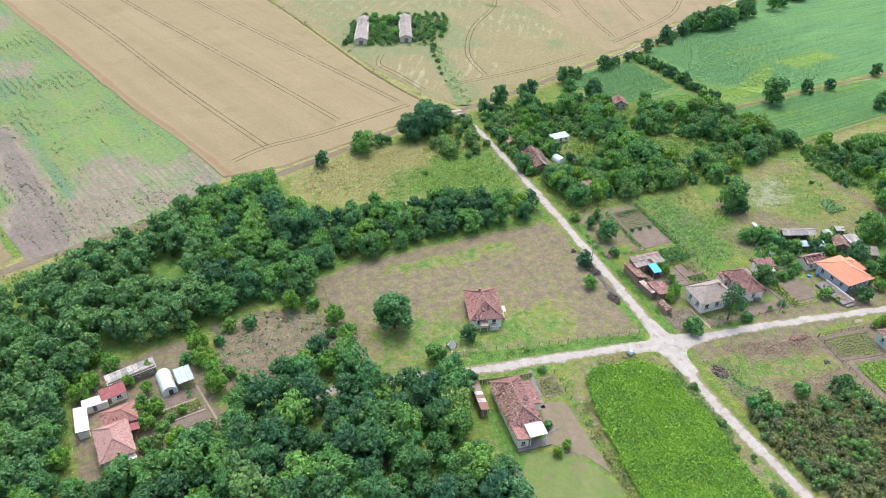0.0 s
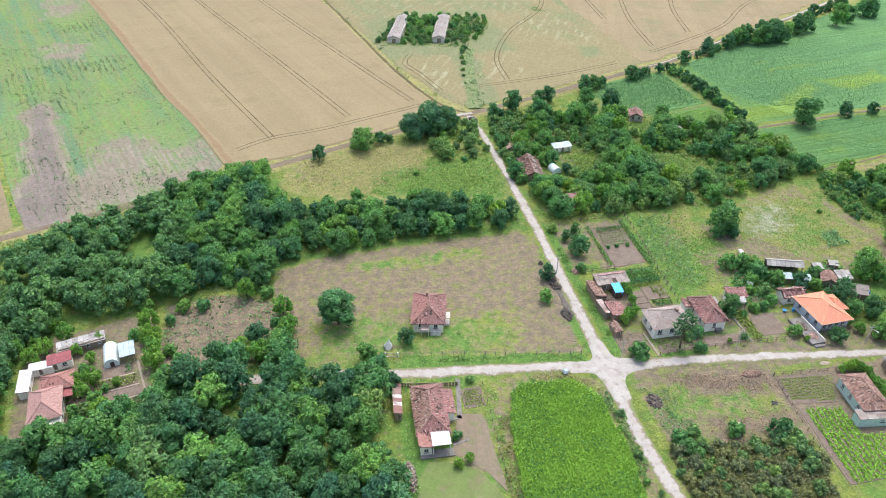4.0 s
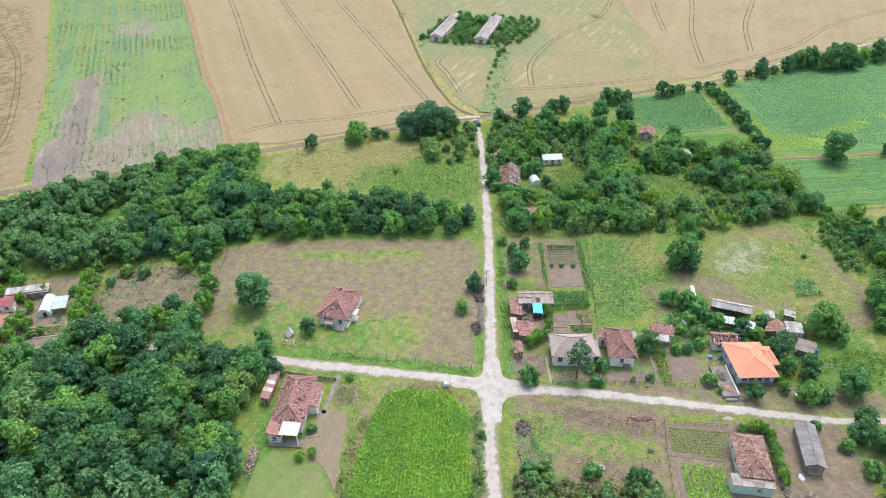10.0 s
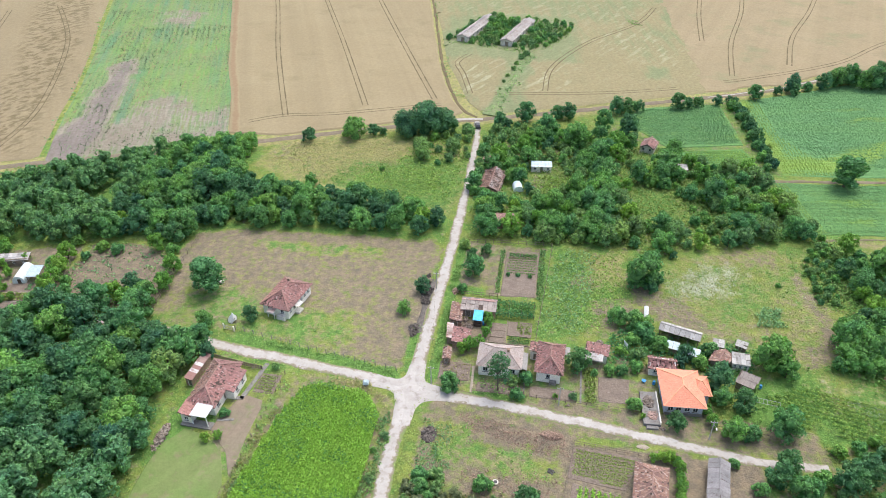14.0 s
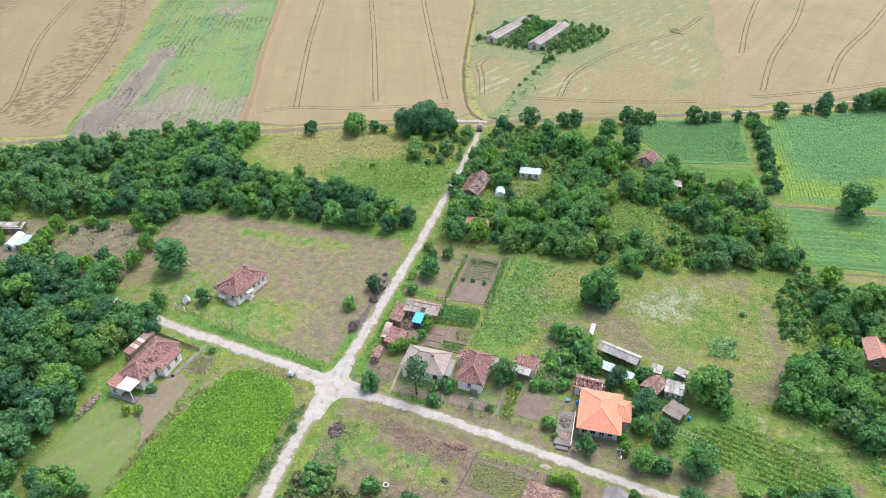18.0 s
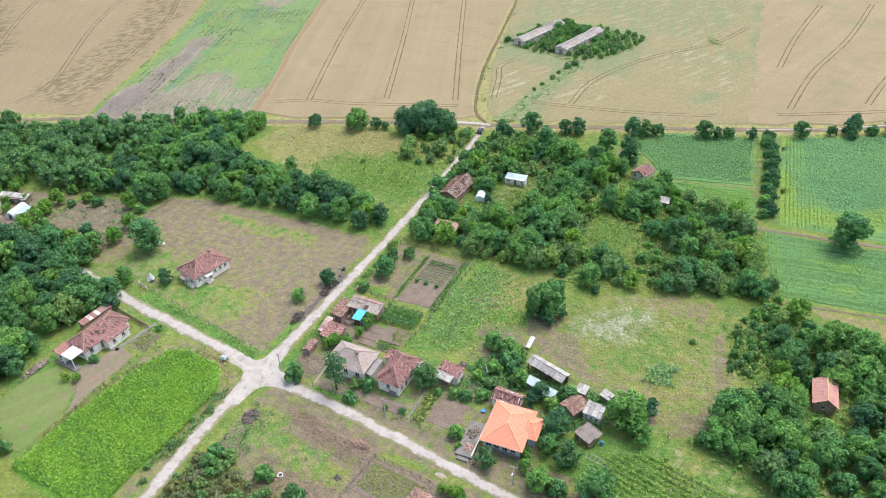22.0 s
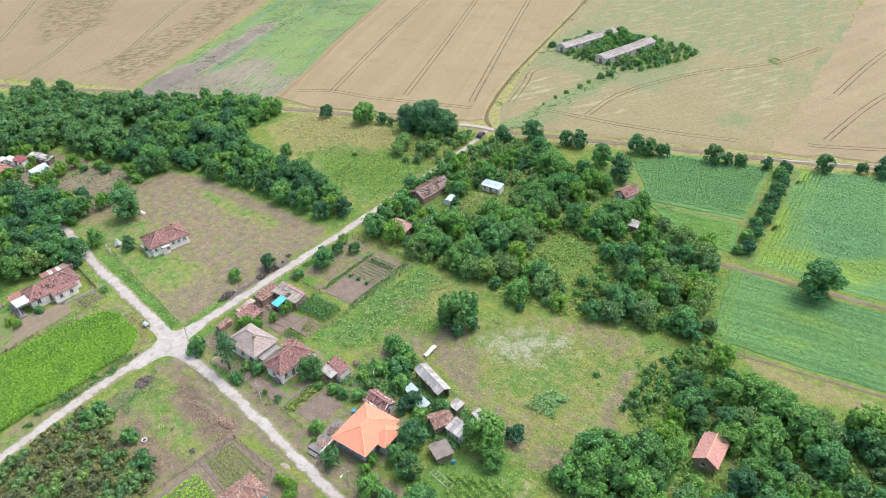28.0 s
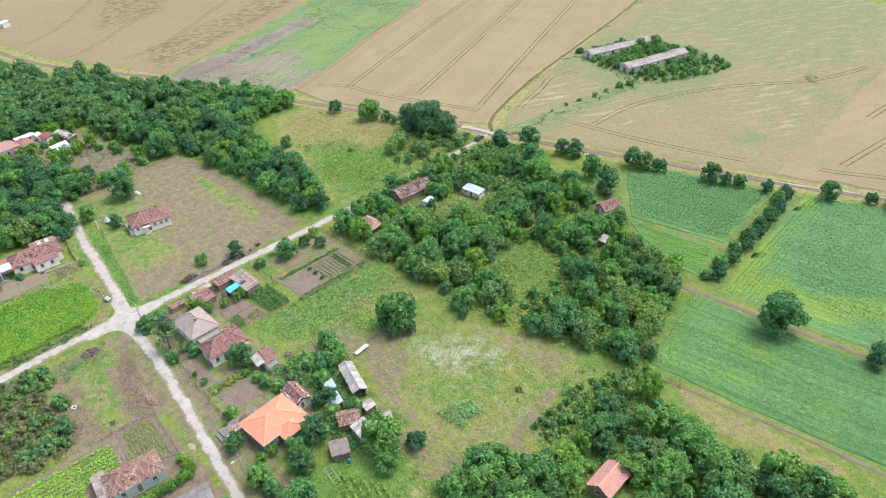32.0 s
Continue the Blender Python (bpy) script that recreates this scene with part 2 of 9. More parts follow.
SHEET_WHITE = surface("sheet_white", (0.644, 0.644, 0.626), (0.570, 0.570, 0.552), (0.460, 0.442, 0.386), scale=0.5, rough=0.5, bump=0, c3lo=0.62, c3hi=0.8)


def patch_mat():
    """Patched sheet roof: every sheet its own colour."""
    m, nt, bsdf = node_mat("sheet_patched")
    o = nt.nodes.new("ShaderNodeObjectInfo")
    r = nt.nodes.new("ShaderNodeValToRGB")
    r.color_ramp.interpolation = "CONSTANT"
    for _ in range(3):
        r.color_ramp.elements.new(0.5)
    for e, (p, c) in zip(r.color_ramp.elements, ((0.0, (0.27, 0.14, 0.12)), (0.35, (0.33, 0.22, 0.19)), (0.58, (0.58, 0.55, 0.52)), (0.78, (0.38, 0.34, 0.32)), (0.92, (0.2, 0.12, 0.1)))):
        e.position, e.color = p, (*c, 1)
    nt.links.new(o.outputs["Random"], r.inputs[0])
    col = ramp_mix(nt, maths(nt, "MULTIPLY", noise_fac(nt, 0.9, 0.45, 0.65, 5.0), 0.7), r.outputs[0], (0.26, 0.15, 0.12))
    nt.links.new(col, bsdf.inputs["Base Color"])
    bsdf.inputs["Roughness"].default_value = 0.8
    return m


SHEET_PATCH = patch_mat()
SHEET_RED = surface("sheet_red", (0.32, 0.09, 0.095), (0.27, 0.085, 0.09), (0.38, 0.18, 0.165), rough=0.6, bump=0)
SHEET_BLUE = surface("sheet_pale_blue", (0.451, 0.541, 0.574), (0.369, 0.459, 0.492), rough=0.4, bump=0)
FILM = surface("plastic_film", (0.72, 0.80, 0.80), (0.62, 0.72, 0.74), (0.8, 0.82, 0.8), rough=0.35, bump=0)
TARP = surface("tarp_blue", (0.07, 0.42, 0.72), (0.12, 0.55, 0.78), scale=1.5, rough=0.5, bump=0.02)
PLASTER = surface("plaster_white", (0.90, 0.85, 0.76), (0.80, 0.74, 0.66), (0.55, 0.48, 0.40), scale=0.5, bump=0.01, c3lo=0.6, c3hi=0.8)
PLASTER_GREY = surface("plaster_grey", (0.66, 0.62, 0.55), (0.56, 0.52, 0.46), (0.36, 0.31, 0.26), scale=0.6, bump=0.01)
PLASTER_BLUE = surface("plaster_blue", (0.52, 0.56, 0.64), (0.46, 0.49, 0.56), scale=0.4, bump=0.005)
SHEET_DARK = surface("sheet_dark_grey", (0.26, 0.245, 0.24), (0.215, 0.2, 0.195), (0.16, 0.14, 0.13), scale=0.6, rough=0.8, bump=0.01, each=0.12)
SHEET_BROWN = surface("sheet_weathered_brown", (0.33, 0.285, 0.25), (0.27, 0.225, 0.195), (0.2, 0.15, 0.125), scale=0.6, rough=0.85, bump=0.01, each=0.2)
POLE_GREY = surface("pole_concrete", (0.46, 0.44, 0.41), (0.40, 0.38, 0.35), bump=0)
PLASTER_MINT = surface("plaster_mint", (0.48, 0.62, 0.55), (0.42, 0.55, 0.50), (0.5, 0.5, 0.45), scale=0.5, bump=0.005)
BRICK_MUD = surface("mud_brick", (0.36, 0.25, 0.18), (0.28, 0.19, 0.14), (0.45, 0.38, 0.32), scale=1.0, bump=0.03)
CONCRETE = surface("concrete", (0.244, 0.229, 0.211), (0.200, 0.185, 0.170), (0.148, 0.133, 0.111), scale=0.7, bump=0.01)
WOOD = surface("weathered_wood", (0.20, 0.16, 0.12), (0.27, 0.22, 0.17), (0.12, 0.09, 0.07), scale=1.5, bump=0.01, island=0.25)
WOOD_DARK = surface("dark_wood", (0.07, 0.05, 0.04), (0.11, 0.08, 0.06), scale=2.0, bump=0.01)
TRIM_WHITE = surface("white_trim", (0.78, 0.78, 0.76), (0.7, 0.7, 0.68), bump=0, rough=0.6)
RIDGE_PALE = surface("ridge_pale", (0.78, 0.42, 0.26), (0.74, 0.36, 0.2), bump=0)
DARK_GLASS = surface("window_glass", (0.03, 0.035, 0.04), (0.05, 0.055, 0.06), rough=0.15, bump=0)
RUBBLE = surface("rubble", (0.222, 0.170, 0.133), (0.281, 0.237, 0.200), (0.148, 0.096, 0.074), scale=1.0, bump=0.05, island=0.4)
STRAW_HEAP = surface("dead_brush", (0.315, 0.215, 0.160), (0.250, 0.165, 0.122), (0.360, 0.270, 0.205), scale=1.0, bump=0.05, island=0.3)
SOIL_BED = surface("garden_soil", (0.222, 0.174, 0.137), (0.178, 0.137, 0.107), (0.259, 0.207, 0.163), scale=0.5, fine=3.0, bump=0.08)
SAND = surface("sand", (0.370, 0.311, 0.244), (0.326, 0.266, 0.207), bump=0.03)
STEEL = surface("galvanised_steel", (0.5, 0.5, 0.5), (0.4, 0.4, 0.4), rough=0.5, bump=0, metal=0.6)
CAR_PAINT = surface("car_paint_dark", (0.05, 0.05, 0.06), (0.06, 0.06, 0.07), rough=0.3, bump=0)
RUBBER = surface("rubber", (0.03, 0.03, 0.03), (0.04, 0.04, 0.04), bump=0)
PLASTIC_BLUE = surface("plastic_blue", (0.05, 0.25, 0.55), (0.06, 0.3, 0.6), rough=0.5, bump=0)


def field_mat(name, base, second, stain, rows_deg=None, row_step=1.0, row_depth=0.2, patch=0.03, bump=0.15, lime=None, grain=0.2):
    """A field seen from above: broad patches, streaks along the drilling, fine grain."""
    m, nt, bsdf = node_mat(name)
    col = ramp_mix(nt, noise_fac(nt, patch, 0.38, 0.62, 5.0), base, second)
    col = ramp_mix(nt, maths(nt, "MULTIPLY", noise_fac(nt, patch * 3.3, 0.52, 0.7, 6.0), 0.8), col, stain)
    if lime:
        col = ramp_mix(nt, maths(nt, "MULTIPLY", noise_fac(nt, patch * 2.1, 0.52, 0.7, 4.0, stretch=lime[3:]), 0.7), col, lime[:3])
    if rows_deg is not None:
        st = noise_fac(nt, 1.0 / row_step, 0.3, 0.7, 2.0, stretch=(0.02, 1.0, 1.0, rows_deg))
        col = ramp_mix(nt, 1.0, col, ramp_mix(nt, st, (1 - row_depth,) * 3, (1 + row_depth,) * 3), "MULTIPLY")
    g = noise_fac(nt, 0.9, 0.25, 0.75, 8.0, rough=0.75)
    col = ramp_mix(nt, 1.0, col, ramp_mix(nt, g, (1 - grain,) * 3, (1 + grain,) * 3), "MULTIPLY")
    nt.links.new(col, bsdf.inputs["Base Color"])
    bsdf.inputs["Roughness"].default_value = 0.95
    bsdf.inputs["Specular IOR Level"].default_value = 0.1
    bumped(nt, bsdf, g, 0.7, bump)
    return m


WHEAT = field_mat("ripe_wheat", (0.277, 0.223, 0.130), (0.296, 0.240, 0.141), (0.248, 0.204, 0.116), 111, 6.0, 0.05, 0.02, bump=0.12, grain=0.08)


def lodged_wheat_mat():
    """Ripe wheat with drill streaks; flattened, darker patches by weight."""
    m, nt, bsdf = node_mat("ripe_wheat_lodged")
    at = nt.nodes.new("ShaderNodeAttribute")
    at.attribute_name = "weeds"
    sp = nt.nodes.new("ShaderNodeSeparateColor")
    nt.links.new(at.outputs["Color"], sp.inputs[0])
    fine = noise_fac(nt, 0.9, 0.25, 0.75, 8.0, rough=0.75)
    col = ramp_mix(nt, noise_fac(nt, 0.02, 0.38, 0.62, 5.0), (0.268, 0.216, 0.128), (0.290, 0.235, 0.140))
    col = ramp_mix(nt, maths(nt, "MULTIPLY", noise_fac(nt, 0.3, 0.3, 0.7, 2.0, stretch=(0.03, 1.0, 1.0, 124)), 0.18), col, (0.205, 0.165, 0.095))
    clump = noise_fac(nt, 0.42, 0.44, 0.6, 4.0, stretch=(0.6, 1.0, 1.0, 60), rough=0.65)
    col = ramp_mix(nt, maths(nt, "MULTIPLY", maths(nt, "MULTIPLY", clump, stepped(nt, sp.outputs[0], 0.1, 0.9)), 0.8), col, (0.150, 0.118, 0.062))
    col = ramp_mix(nt, 1.0, col, ramp_mix(nt, fine, (0.88, 0.88, 0.88), (1.12, 1.12, 1.12)), "MULTIPLY")
    nt.links.new(col, bsdf.inputs["Base Color"])
    bsdf.inputs["Roughness"].default_value = 0.95
    bsdf.inputs["Specular IOR Level"].default_value = 0.1
    bumped(nt, bsdf, fine, 0.7, 0.2)
    return m


WHEAT_FAR = lodged_wheat_mat()


def weedy_mat():
    """Thin ripe wheat with lodged streaks; weeds and pale bloom by weight."""
    m, nt, bsdf = node_mat("weedy_wheat")
    at = nt.nodes.new("ShaderNodeAttribute")
    at.attribute_name = "weeds"
    sp = nt.nodes.new("ShaderNodeSeparateColor")
    nt.links.new(at.outputs["Color"], sp.inputs[0])
    blot = noise_fac(nt, 0.06, 0.3, 0.7, 6.0, rough=0.7)
    fine = noise_fac(nt, 0.9, 0.25, 0.75, 8.0, rough=0.75)
    rows = noise_fac(nt, 0.35, 0.35, 0.65, 4.0, stretch=(0.12, 1.0, 1.0, 100))
    bent = noise_fac(nt, 0.4, 0.5, 0.66, 5.0, stretch=(0.25, 1.0, 1.0, 62))
    col = ramp_mix(nt, blot, (0.300, 0.245, 0.135), (0.258, 0.226, 0.122))
    col = ramp_mix(nt, maths(nt, "MULTIPLY", rows, 0.25), col, (0.215, 0.205, 0.110))
    w = maths(nt, "SUBTRACT", maths(nt, "ADD", sp.outputs[0], 0.12), maths(nt, "MULTIPLY", maths(nt, "ADD", blot, rows), 0.42))
    col = ramp_mix(nt, maths(nt, "MULTIPLY", stepped(nt, w, -0.25, 0.5), 0.75), col, ramp_mix(nt, fine, (0.165, 0.220, 0.108), (0.205, 0.232, 0.118)))
    p = maths(nt, "MULTIPLY", maths(nt, "ADD", sp.outputs[1], 0.12), bent)
    col = ramp_mix(nt, p, col, (0.370, 0.355, 0.225))
    col = ramp_mix(nt, 1.0, col, ramp_mix(nt, fine, (0.84, 0.84, 0.84), (1.16, 1.16, 1.16)), "MULTIPLY")
    nt.links.new(col, bsdf.inputs["Base Color"])
    bsdf.inputs["Roughness"].default_value = 0.95
    bsdf.inputs["Specular IOR Level"].default_value = 0.1
    bumped(nt, bsdf, fine, 0.7, 0.2)
    return m


WEEDY = weedy_mat()
CROP = field_mat("green_crop", (0.098, 0.206, 0.074), (0.114, 0.226, 0.074), (0.135, 0.240, 0.072), 8, 1.1, 0.2, 0.04, grain=0.32, lime=(0.187, 0.287, 0.043, 0.35, 1.3, 1, 8))


def crop_mat():
    """Row crop seen from above: fine rows, mottled stand, lime-coloured parts by weight."""
    m, nt, bsdf = node_mat("green_crop_weighted")
    at = nt.nodes.new("ShaderNodeAttribute")
    at.attribute_name = "weeds"
    sp = nt.nodes.new("ShaderNodeSeparateColor")
    nt.links.new(at.outputs["Color"], sp.inputs[0])
    blot = noise_fac(nt, 0.05, 0.3, 0.7, 6.0, rough=0.7, stretch=(0.35, 1.3, 1, 8))
    fine = noise_fac(nt, 0.8, 0.25, 0.75, 8.0, rough=0.75)
    rows = noise_fac(nt, 0.9, 0.3, 0.7, 3.0, stretch=(0.04, 1.0, 1.0, 8))
    col = ramp_mix(nt, blot, (0.116, 0.244, 0.102), (0.142, 0.280, 0.100))
    w = maths(nt, "SUBTRACT", sp.outputs[0], maths(nt, "MULTIPLY", maths(nt, "ADD", blot, rows), 0.36))
    col = ramp_mix(nt, stepped(nt, w, -0.1, 0.5), col, (0.210, 0.325, 0.070))
    col = ramp_mix(nt, 1.0, col, ramp_mix(nt, rows, (0.84, 0.84, 0.84), (1.14, 1.14, 1.14)), "MULTIPLY")
    col = ramp_mix(nt, 1.0, col, ramp_mix(nt, fine, (0.74, 0.74, 0.74), (1.22, 1.22, 1.22)), "MULTIPLY")
    nt.links.new(col, bsdf.inputs["Base Color"])
    bsdf.inputs["Roughness"].default_value = 0.95
    bsdf.inputs["Specular IOR Level"].default_value = 0.1
    bumped(nt, bsdf, fine, 0.8, 0.3)
    return m


CROP_WEIGHTED = crop_mat()
CROP_LIME = field_mat("lime_crop", (0.128, 0.264, 0.064), (0.106, 0.231, 0.070), (0.162, 0.280, 0.070), 8, 1.2, 0.15, 0.05)
WHEAT_EAST = field_mat("ripe_wheat_east", (0.290, 0.233, 0.138), (0.311, 0.247, 0.149), (0.265, 0.220, 0.131), 72, 6.0, 0.05, 0.025, bump=0.15, lime=(0.224, 0.223, 0.122, 1, 1, 1), grain=0.1)


def road_mat():
    """Gravel that breaks up into earth and grass towards its rims, with worn wheel lines."""
    m, nt, bsdf = node_mat("gravel_road")
    at = nt.nodes.new("ShaderNodeAttribute")
    at.attribute_name = "rim"
    rim = at.outputs["Fac"]
    fine = noise_fac(nt, 1.4, 0.2, 0.8, 7.0, rough=0.75)
    mid = noise_fac(nt, 0.35, 0.3, 0.7, 5.0)
    col = ramp_mix(nt, mid, (0.450, 0.418, 0.380), (0.385, 0.350, 0.312))
    col = ramp_mix(nt, maths(nt, "MULTIPLY", noise_fac(nt, 0.8, 0.5, 0.7, 6.0), 0.6), col, (0.250, 0.215, 0.175))
    w = maths(nt, "ADD", rim, maths(nt, "MULTIPLY", maths(nt, "ADD", fine, mid), 0.42))
    col = ramp_mix(nt, stepped(nt, w, 0.98, 1.16), col, (0.255, 0.212, 0.155))
    col = ramp_mix(nt, stepped(nt, w, 1.2, 1.42), col, (0.185, 0.230, 0.085))
    col = ramp_mix(nt, 1.0, col, ramp_mix(nt, fine, (0.86, 0.86, 0.86), (1.12, 1.12, 1.12)), "MULTIPLY")
    nt.links.new(col, bsdf.inputs["Base Color"])
    bsdf.inputs["Roughness"].default_value = 0.95
    bsdf.inputs["Specular IOR Level"].default_value = 0.1
    bumped(nt, bsdf, fine, 0.5, 0.04)
    return m


ROAD_GRAVEL = road_mat()
TRACK_SOIL = field_mat("earth_track", (0.222, 0.178, 0.130), (0.185, 0.148, 0.104), (0.163, 0.155, 0.074), None, patch=0.3, bump=0.05)
TRAM = field_mat("wheel_track", (0.140, 0.112, 0.064), (0.165, 0.132, 0.074), (0.140, 0.12, 0.065), None, patch=0.2, bump=0.05)


def ground_mat():
    """Land cover by four weights: bare soil, dry grass, lush grass, pale bloom; borders broken up by noise."""
    m, nt, bsdf = node_mat("land_cover")
    at = nt.nodes.new("ShaderNodeAttribute")
    at.attribute_name = "cover"
    sp = nt.nodes.new("ShaderNodeSeparateColor")
    nt.links.new(at.outputs["Color"], sp.inputs[0])
    soil_w, dry_w, lush_w = sp.outputs[0], sp.outputs[1], sp.outputs[2]
    pale_w = at.outputs["Alpha"]
    n_mid = noise_fac(nt, 0.45, 0.2, 0.8, 6.0, rough=0.7)
    n_two = noise_fac(nt, 0.16, 0.25, 0.75, 5.0)
    n_fine = noise_fac(nt, 1.6, 0.2, 0.8, 6.0, rough=0.75)

    def weight(w, n, soft=0.3):
        return stepped(nt, maths(nt, "SUBTRACT", w, maths(nt, "MULTIPLY", n, 0.9)), -0.24, 0.34)

    n_clump = noise_fac(nt, 0.8, 0.35, 0.65, 3.0)
    grass = ramp_mix(nt, n_two, (0.168, 0.242, 0.058), (0.278, 0.312, 0.080))
    grass = ramp_mix(nt, maths(nt, "MULTIPLY", n_fine, 0.55), grass, (0.130, 0.195, 0.050))
    lush = ramp_mix(nt, n_mid, (0.168, 0.298, 0.064), (0.124, 0.242, 0.060))
    lush = ramp_mix(nt, maths(nt, "MULTIPLY", n_clump, 0.6), lush, (0.105, 0.215, 0.056))
    dry = ramp_mix(nt, n_fine, (0.365, 0.330, 0.150), (0.285, 0.275, 0.105))
    soil = ramp_mix(nt, n_two, (0.312, 0.248, 0.172), (0.250, 0.204, 0.143))
    soil = ramp_mix(nt, maths(nt, "MULTIPLY", n_fine, 0.8), soil, (0.172, 0.142, 0.112))
    col = ramp_mix(nt, weight(lush_w, n_two), grass, lush)
    col = ramp_mix(nt, weight(dry_w, n_mid), col, dry)
    col = ramp_mix(nt, weight(soil_w, n_mid), col, soil)
    tuft = noise_fac(nt, 0.55, 0.3, 0.7, 9.0, rough=0.8)
    col = ramp_mix(nt, 1.0, col, ramp_mix(nt, tuft, (0.66, 0.69, 0.74), (1.3, 1.27, 1.15)), "MULTIPLY")
    col = ramp_mix(nt, maths(nt, "MULTIPLY", noise_fac(nt, 0.3, 0.55, 0.72, 7.0, rough=0.75), 0.35), col, (0.29, 0.245, 0.12))
    col = ramp_mix(nt, weight(pale_w, n_mid), col, (0.470, 0.480, 0.360))
    nt.links.new(col, bsdf.inputs["Base Color"])
    bsdf.inputs["Roughness"].default_value = 0.95
    bsdf.inputs["Specular IOR Level"].default_value = 0.1
    bumped(nt, bsdf, n_fine, 0.8, 0.25)
    return m


LAND = ground_mat()


def fallow_mat():
    """Strips of weeds on a fallow field, bare earth by weight."""
    m, nt, bsdf = node_mat("fallow_strips")
    at = nt.nodes.new("ShaderNodeAttribute")
    at.attribute_name = "bare"
    strip = noise_fac(nt, 0.3, 0.35, 0.65, 3.0, stretch=(0.04, 1.0, 1.0, 111))
    thin = noise_fac(nt, 1.1, 0.3, 0.7, 4.0, stretch=(0.06, 1.0, 1.0, 110))
    blot = noise_fac(nt, 0.07, 0.3, 0.7, 6.0, rough=0.7)
    fine = noise_fac(nt, 0.8, 0.2, 0.8, 7.0, rough=0.75)
    teal = noise_fac(nt, 0.022, 0.42, 0.58, 3.0)
    green = ramp_mix(nt, strip, ramp_mix(nt, teal, (0.091, 0.231, 0.120), (0.120, 0.245, 0.085)), (0.165, 0.270, 0.076))
    wide_strip = noise_fac(nt, 0.05, 0.46, 0.6, 2.0, stretch=(0.12, 1.0, 1.0, 111))
    green = ramp_mix(nt, maths(nt, "MULTIPLY", wide_strip, 0.5), green, (0.195, 0.315, 0.070))
    green = ramp_mix(nt, maths(nt, "MULTIPLY", thin, 0.3), green, (0.207, 0.189, 0.122))
    green = ramp_mix(nt, maths(nt, "MULTIPLY", blot, 0.3), green, (0.202, 0.189, 0.139))
    dots = noise_fac(nt, 0.9, 0.52, 0.66, 4.0, stretch=(0.22, 1.0, 1.0, 111))
    green = ramp_mix(nt, maths(nt, "MULTIPLY", maths(nt, "MULTIPLY", dots, strip), 0.8), green, (0.251, 0.180, 0.107))
    tan = ramp_mix(nt, blot, (0.250, 0.215, 0.155), (0.310, 0.275, 0.215))
    bare = ramp_mix(nt, stepped(nt, at.outputs["Fac"], 0.68, 0.98), tan, ramp_mix(nt, blot, (0.200, 0.168, 0.148), (0.255, 0.215, 0.185)))
    bare = ramp_mix(nt, maths(nt, "MULTIPLY", thin, 0.45), bare, (0.173, 0.150, 0.118))
    bare = ramp_mix(nt, maths(nt, "MULTIPLY", noise_fac(nt, 0.5, 0.54, 0.68, 6.0, stretch=(0.3, 1.0, 1.0, 111), rough=0.7), 0.75), bare, (0.145, 0.205, 0.100))
    w = maths(nt, "SUBTRACT", at.outputs["Fac"], maths(nt, "MULTIPLY", maths(nt, "ADD", blot, maths(nt, "MULTIPLY", thin, 0.6)), 0.55))
    col = ramp_mix(nt, stepped(nt, w, -0.15, 0.25), green, bare)
    col = ramp_mix(nt, 1.0, col, ramp_mix(nt, fine, (0.76, 0.76, 0.76), (1.22, 1.22, 1.22)), "MULTIPLY")
    nt.links.new(col, bsdf.inputs["Base Color"])
    bsdf.inputs["Roughness"].default_value = 0.95
    bsdf.inputs["Specular IOR Level"].default_value = 0.1
    bumped(nt, bsdf, fine, 0.7, 0.15)
    return m


FALLOW = fallow_mat()

# ---- shape helpers ----
rng = np.random.default_rng(7)


def mesh_of(name, verts, faces, material, smooth=False):
    me = bpy.data.meshes.new(name)
    me.from_pydata(verts if isinstance(verts, list) else verts.tolist(), [], faces if isinstance(faces, list) else faces.tolist())
    if material:
        me.materials.append(material)
    if smooth:
        me.shade_smooth()
    return me


def part(name, mesh, parent, label=""):
    """One mesh under a thing or a part."""
    ob = new(name, mesh)
    ob.parent = parent
    if label:
        tagged(ob, label)
    return ob


def thing(name, x, y, yaw, label, category, group="", z=0.0):
    ob = new(name)
    ob.matrix_world = pose(x, y, z, 0, 0, yaw)
    return tagged(ob, label, category, group)


def box_data(cx, cy, z0, w, d, h, taper=1.0):
    """Vertices and faces of a box on z0 that narrows by taper to its top."""
    v = []
    for z, k in ((z0, 1.0), (z0 + h, taper)):
        v += [(cx - w / 2 * k, cy - d / 2 * k, z), (cx + w / 2 * k, cy - d / 2 * k, z), (cx + w / 2 * k, cy + d / 2 * k, z), (cx - w / 2 * k, cy + d / 2 * k, z)]
    f = [(3, 2, 1, 0), (4, 5, 6, 7), (0, 1, 5, 4), (1, 2, 6, 5), (2, 3, 7, 6), (3, 0, 4, 7)]
    return v, f


def joined(*pieces):
    V, F = [], []
    for v, f in pieces:
        o = len(V)
        V += list(v)
        F += [tuple(i + o for i in q) for q in f]
    return V, F


def tube(p, q, r0, r1, n=6):
    """A tapered round bar from p to q."""
    p, q = Vector(p), Vector(q)
    a = (q - p).normalized()
    s = a.orthogonal().normalized()
    t = a.cross(s)
    v = [tuple(c + r * (math.cos(2 * math.pi * i / n) * s + math.sin(2 * math.pi * i / n) * t)) for c, r in ((p, r0), (q, r1)) for i in range(n)]
    f = [(i, (i + 1) % n, n + (i + 1) % n, n + i) for i in range(n)] + [tuple(range(n))[::-1], tuple(range(n, 2 * n))]
    return v, f


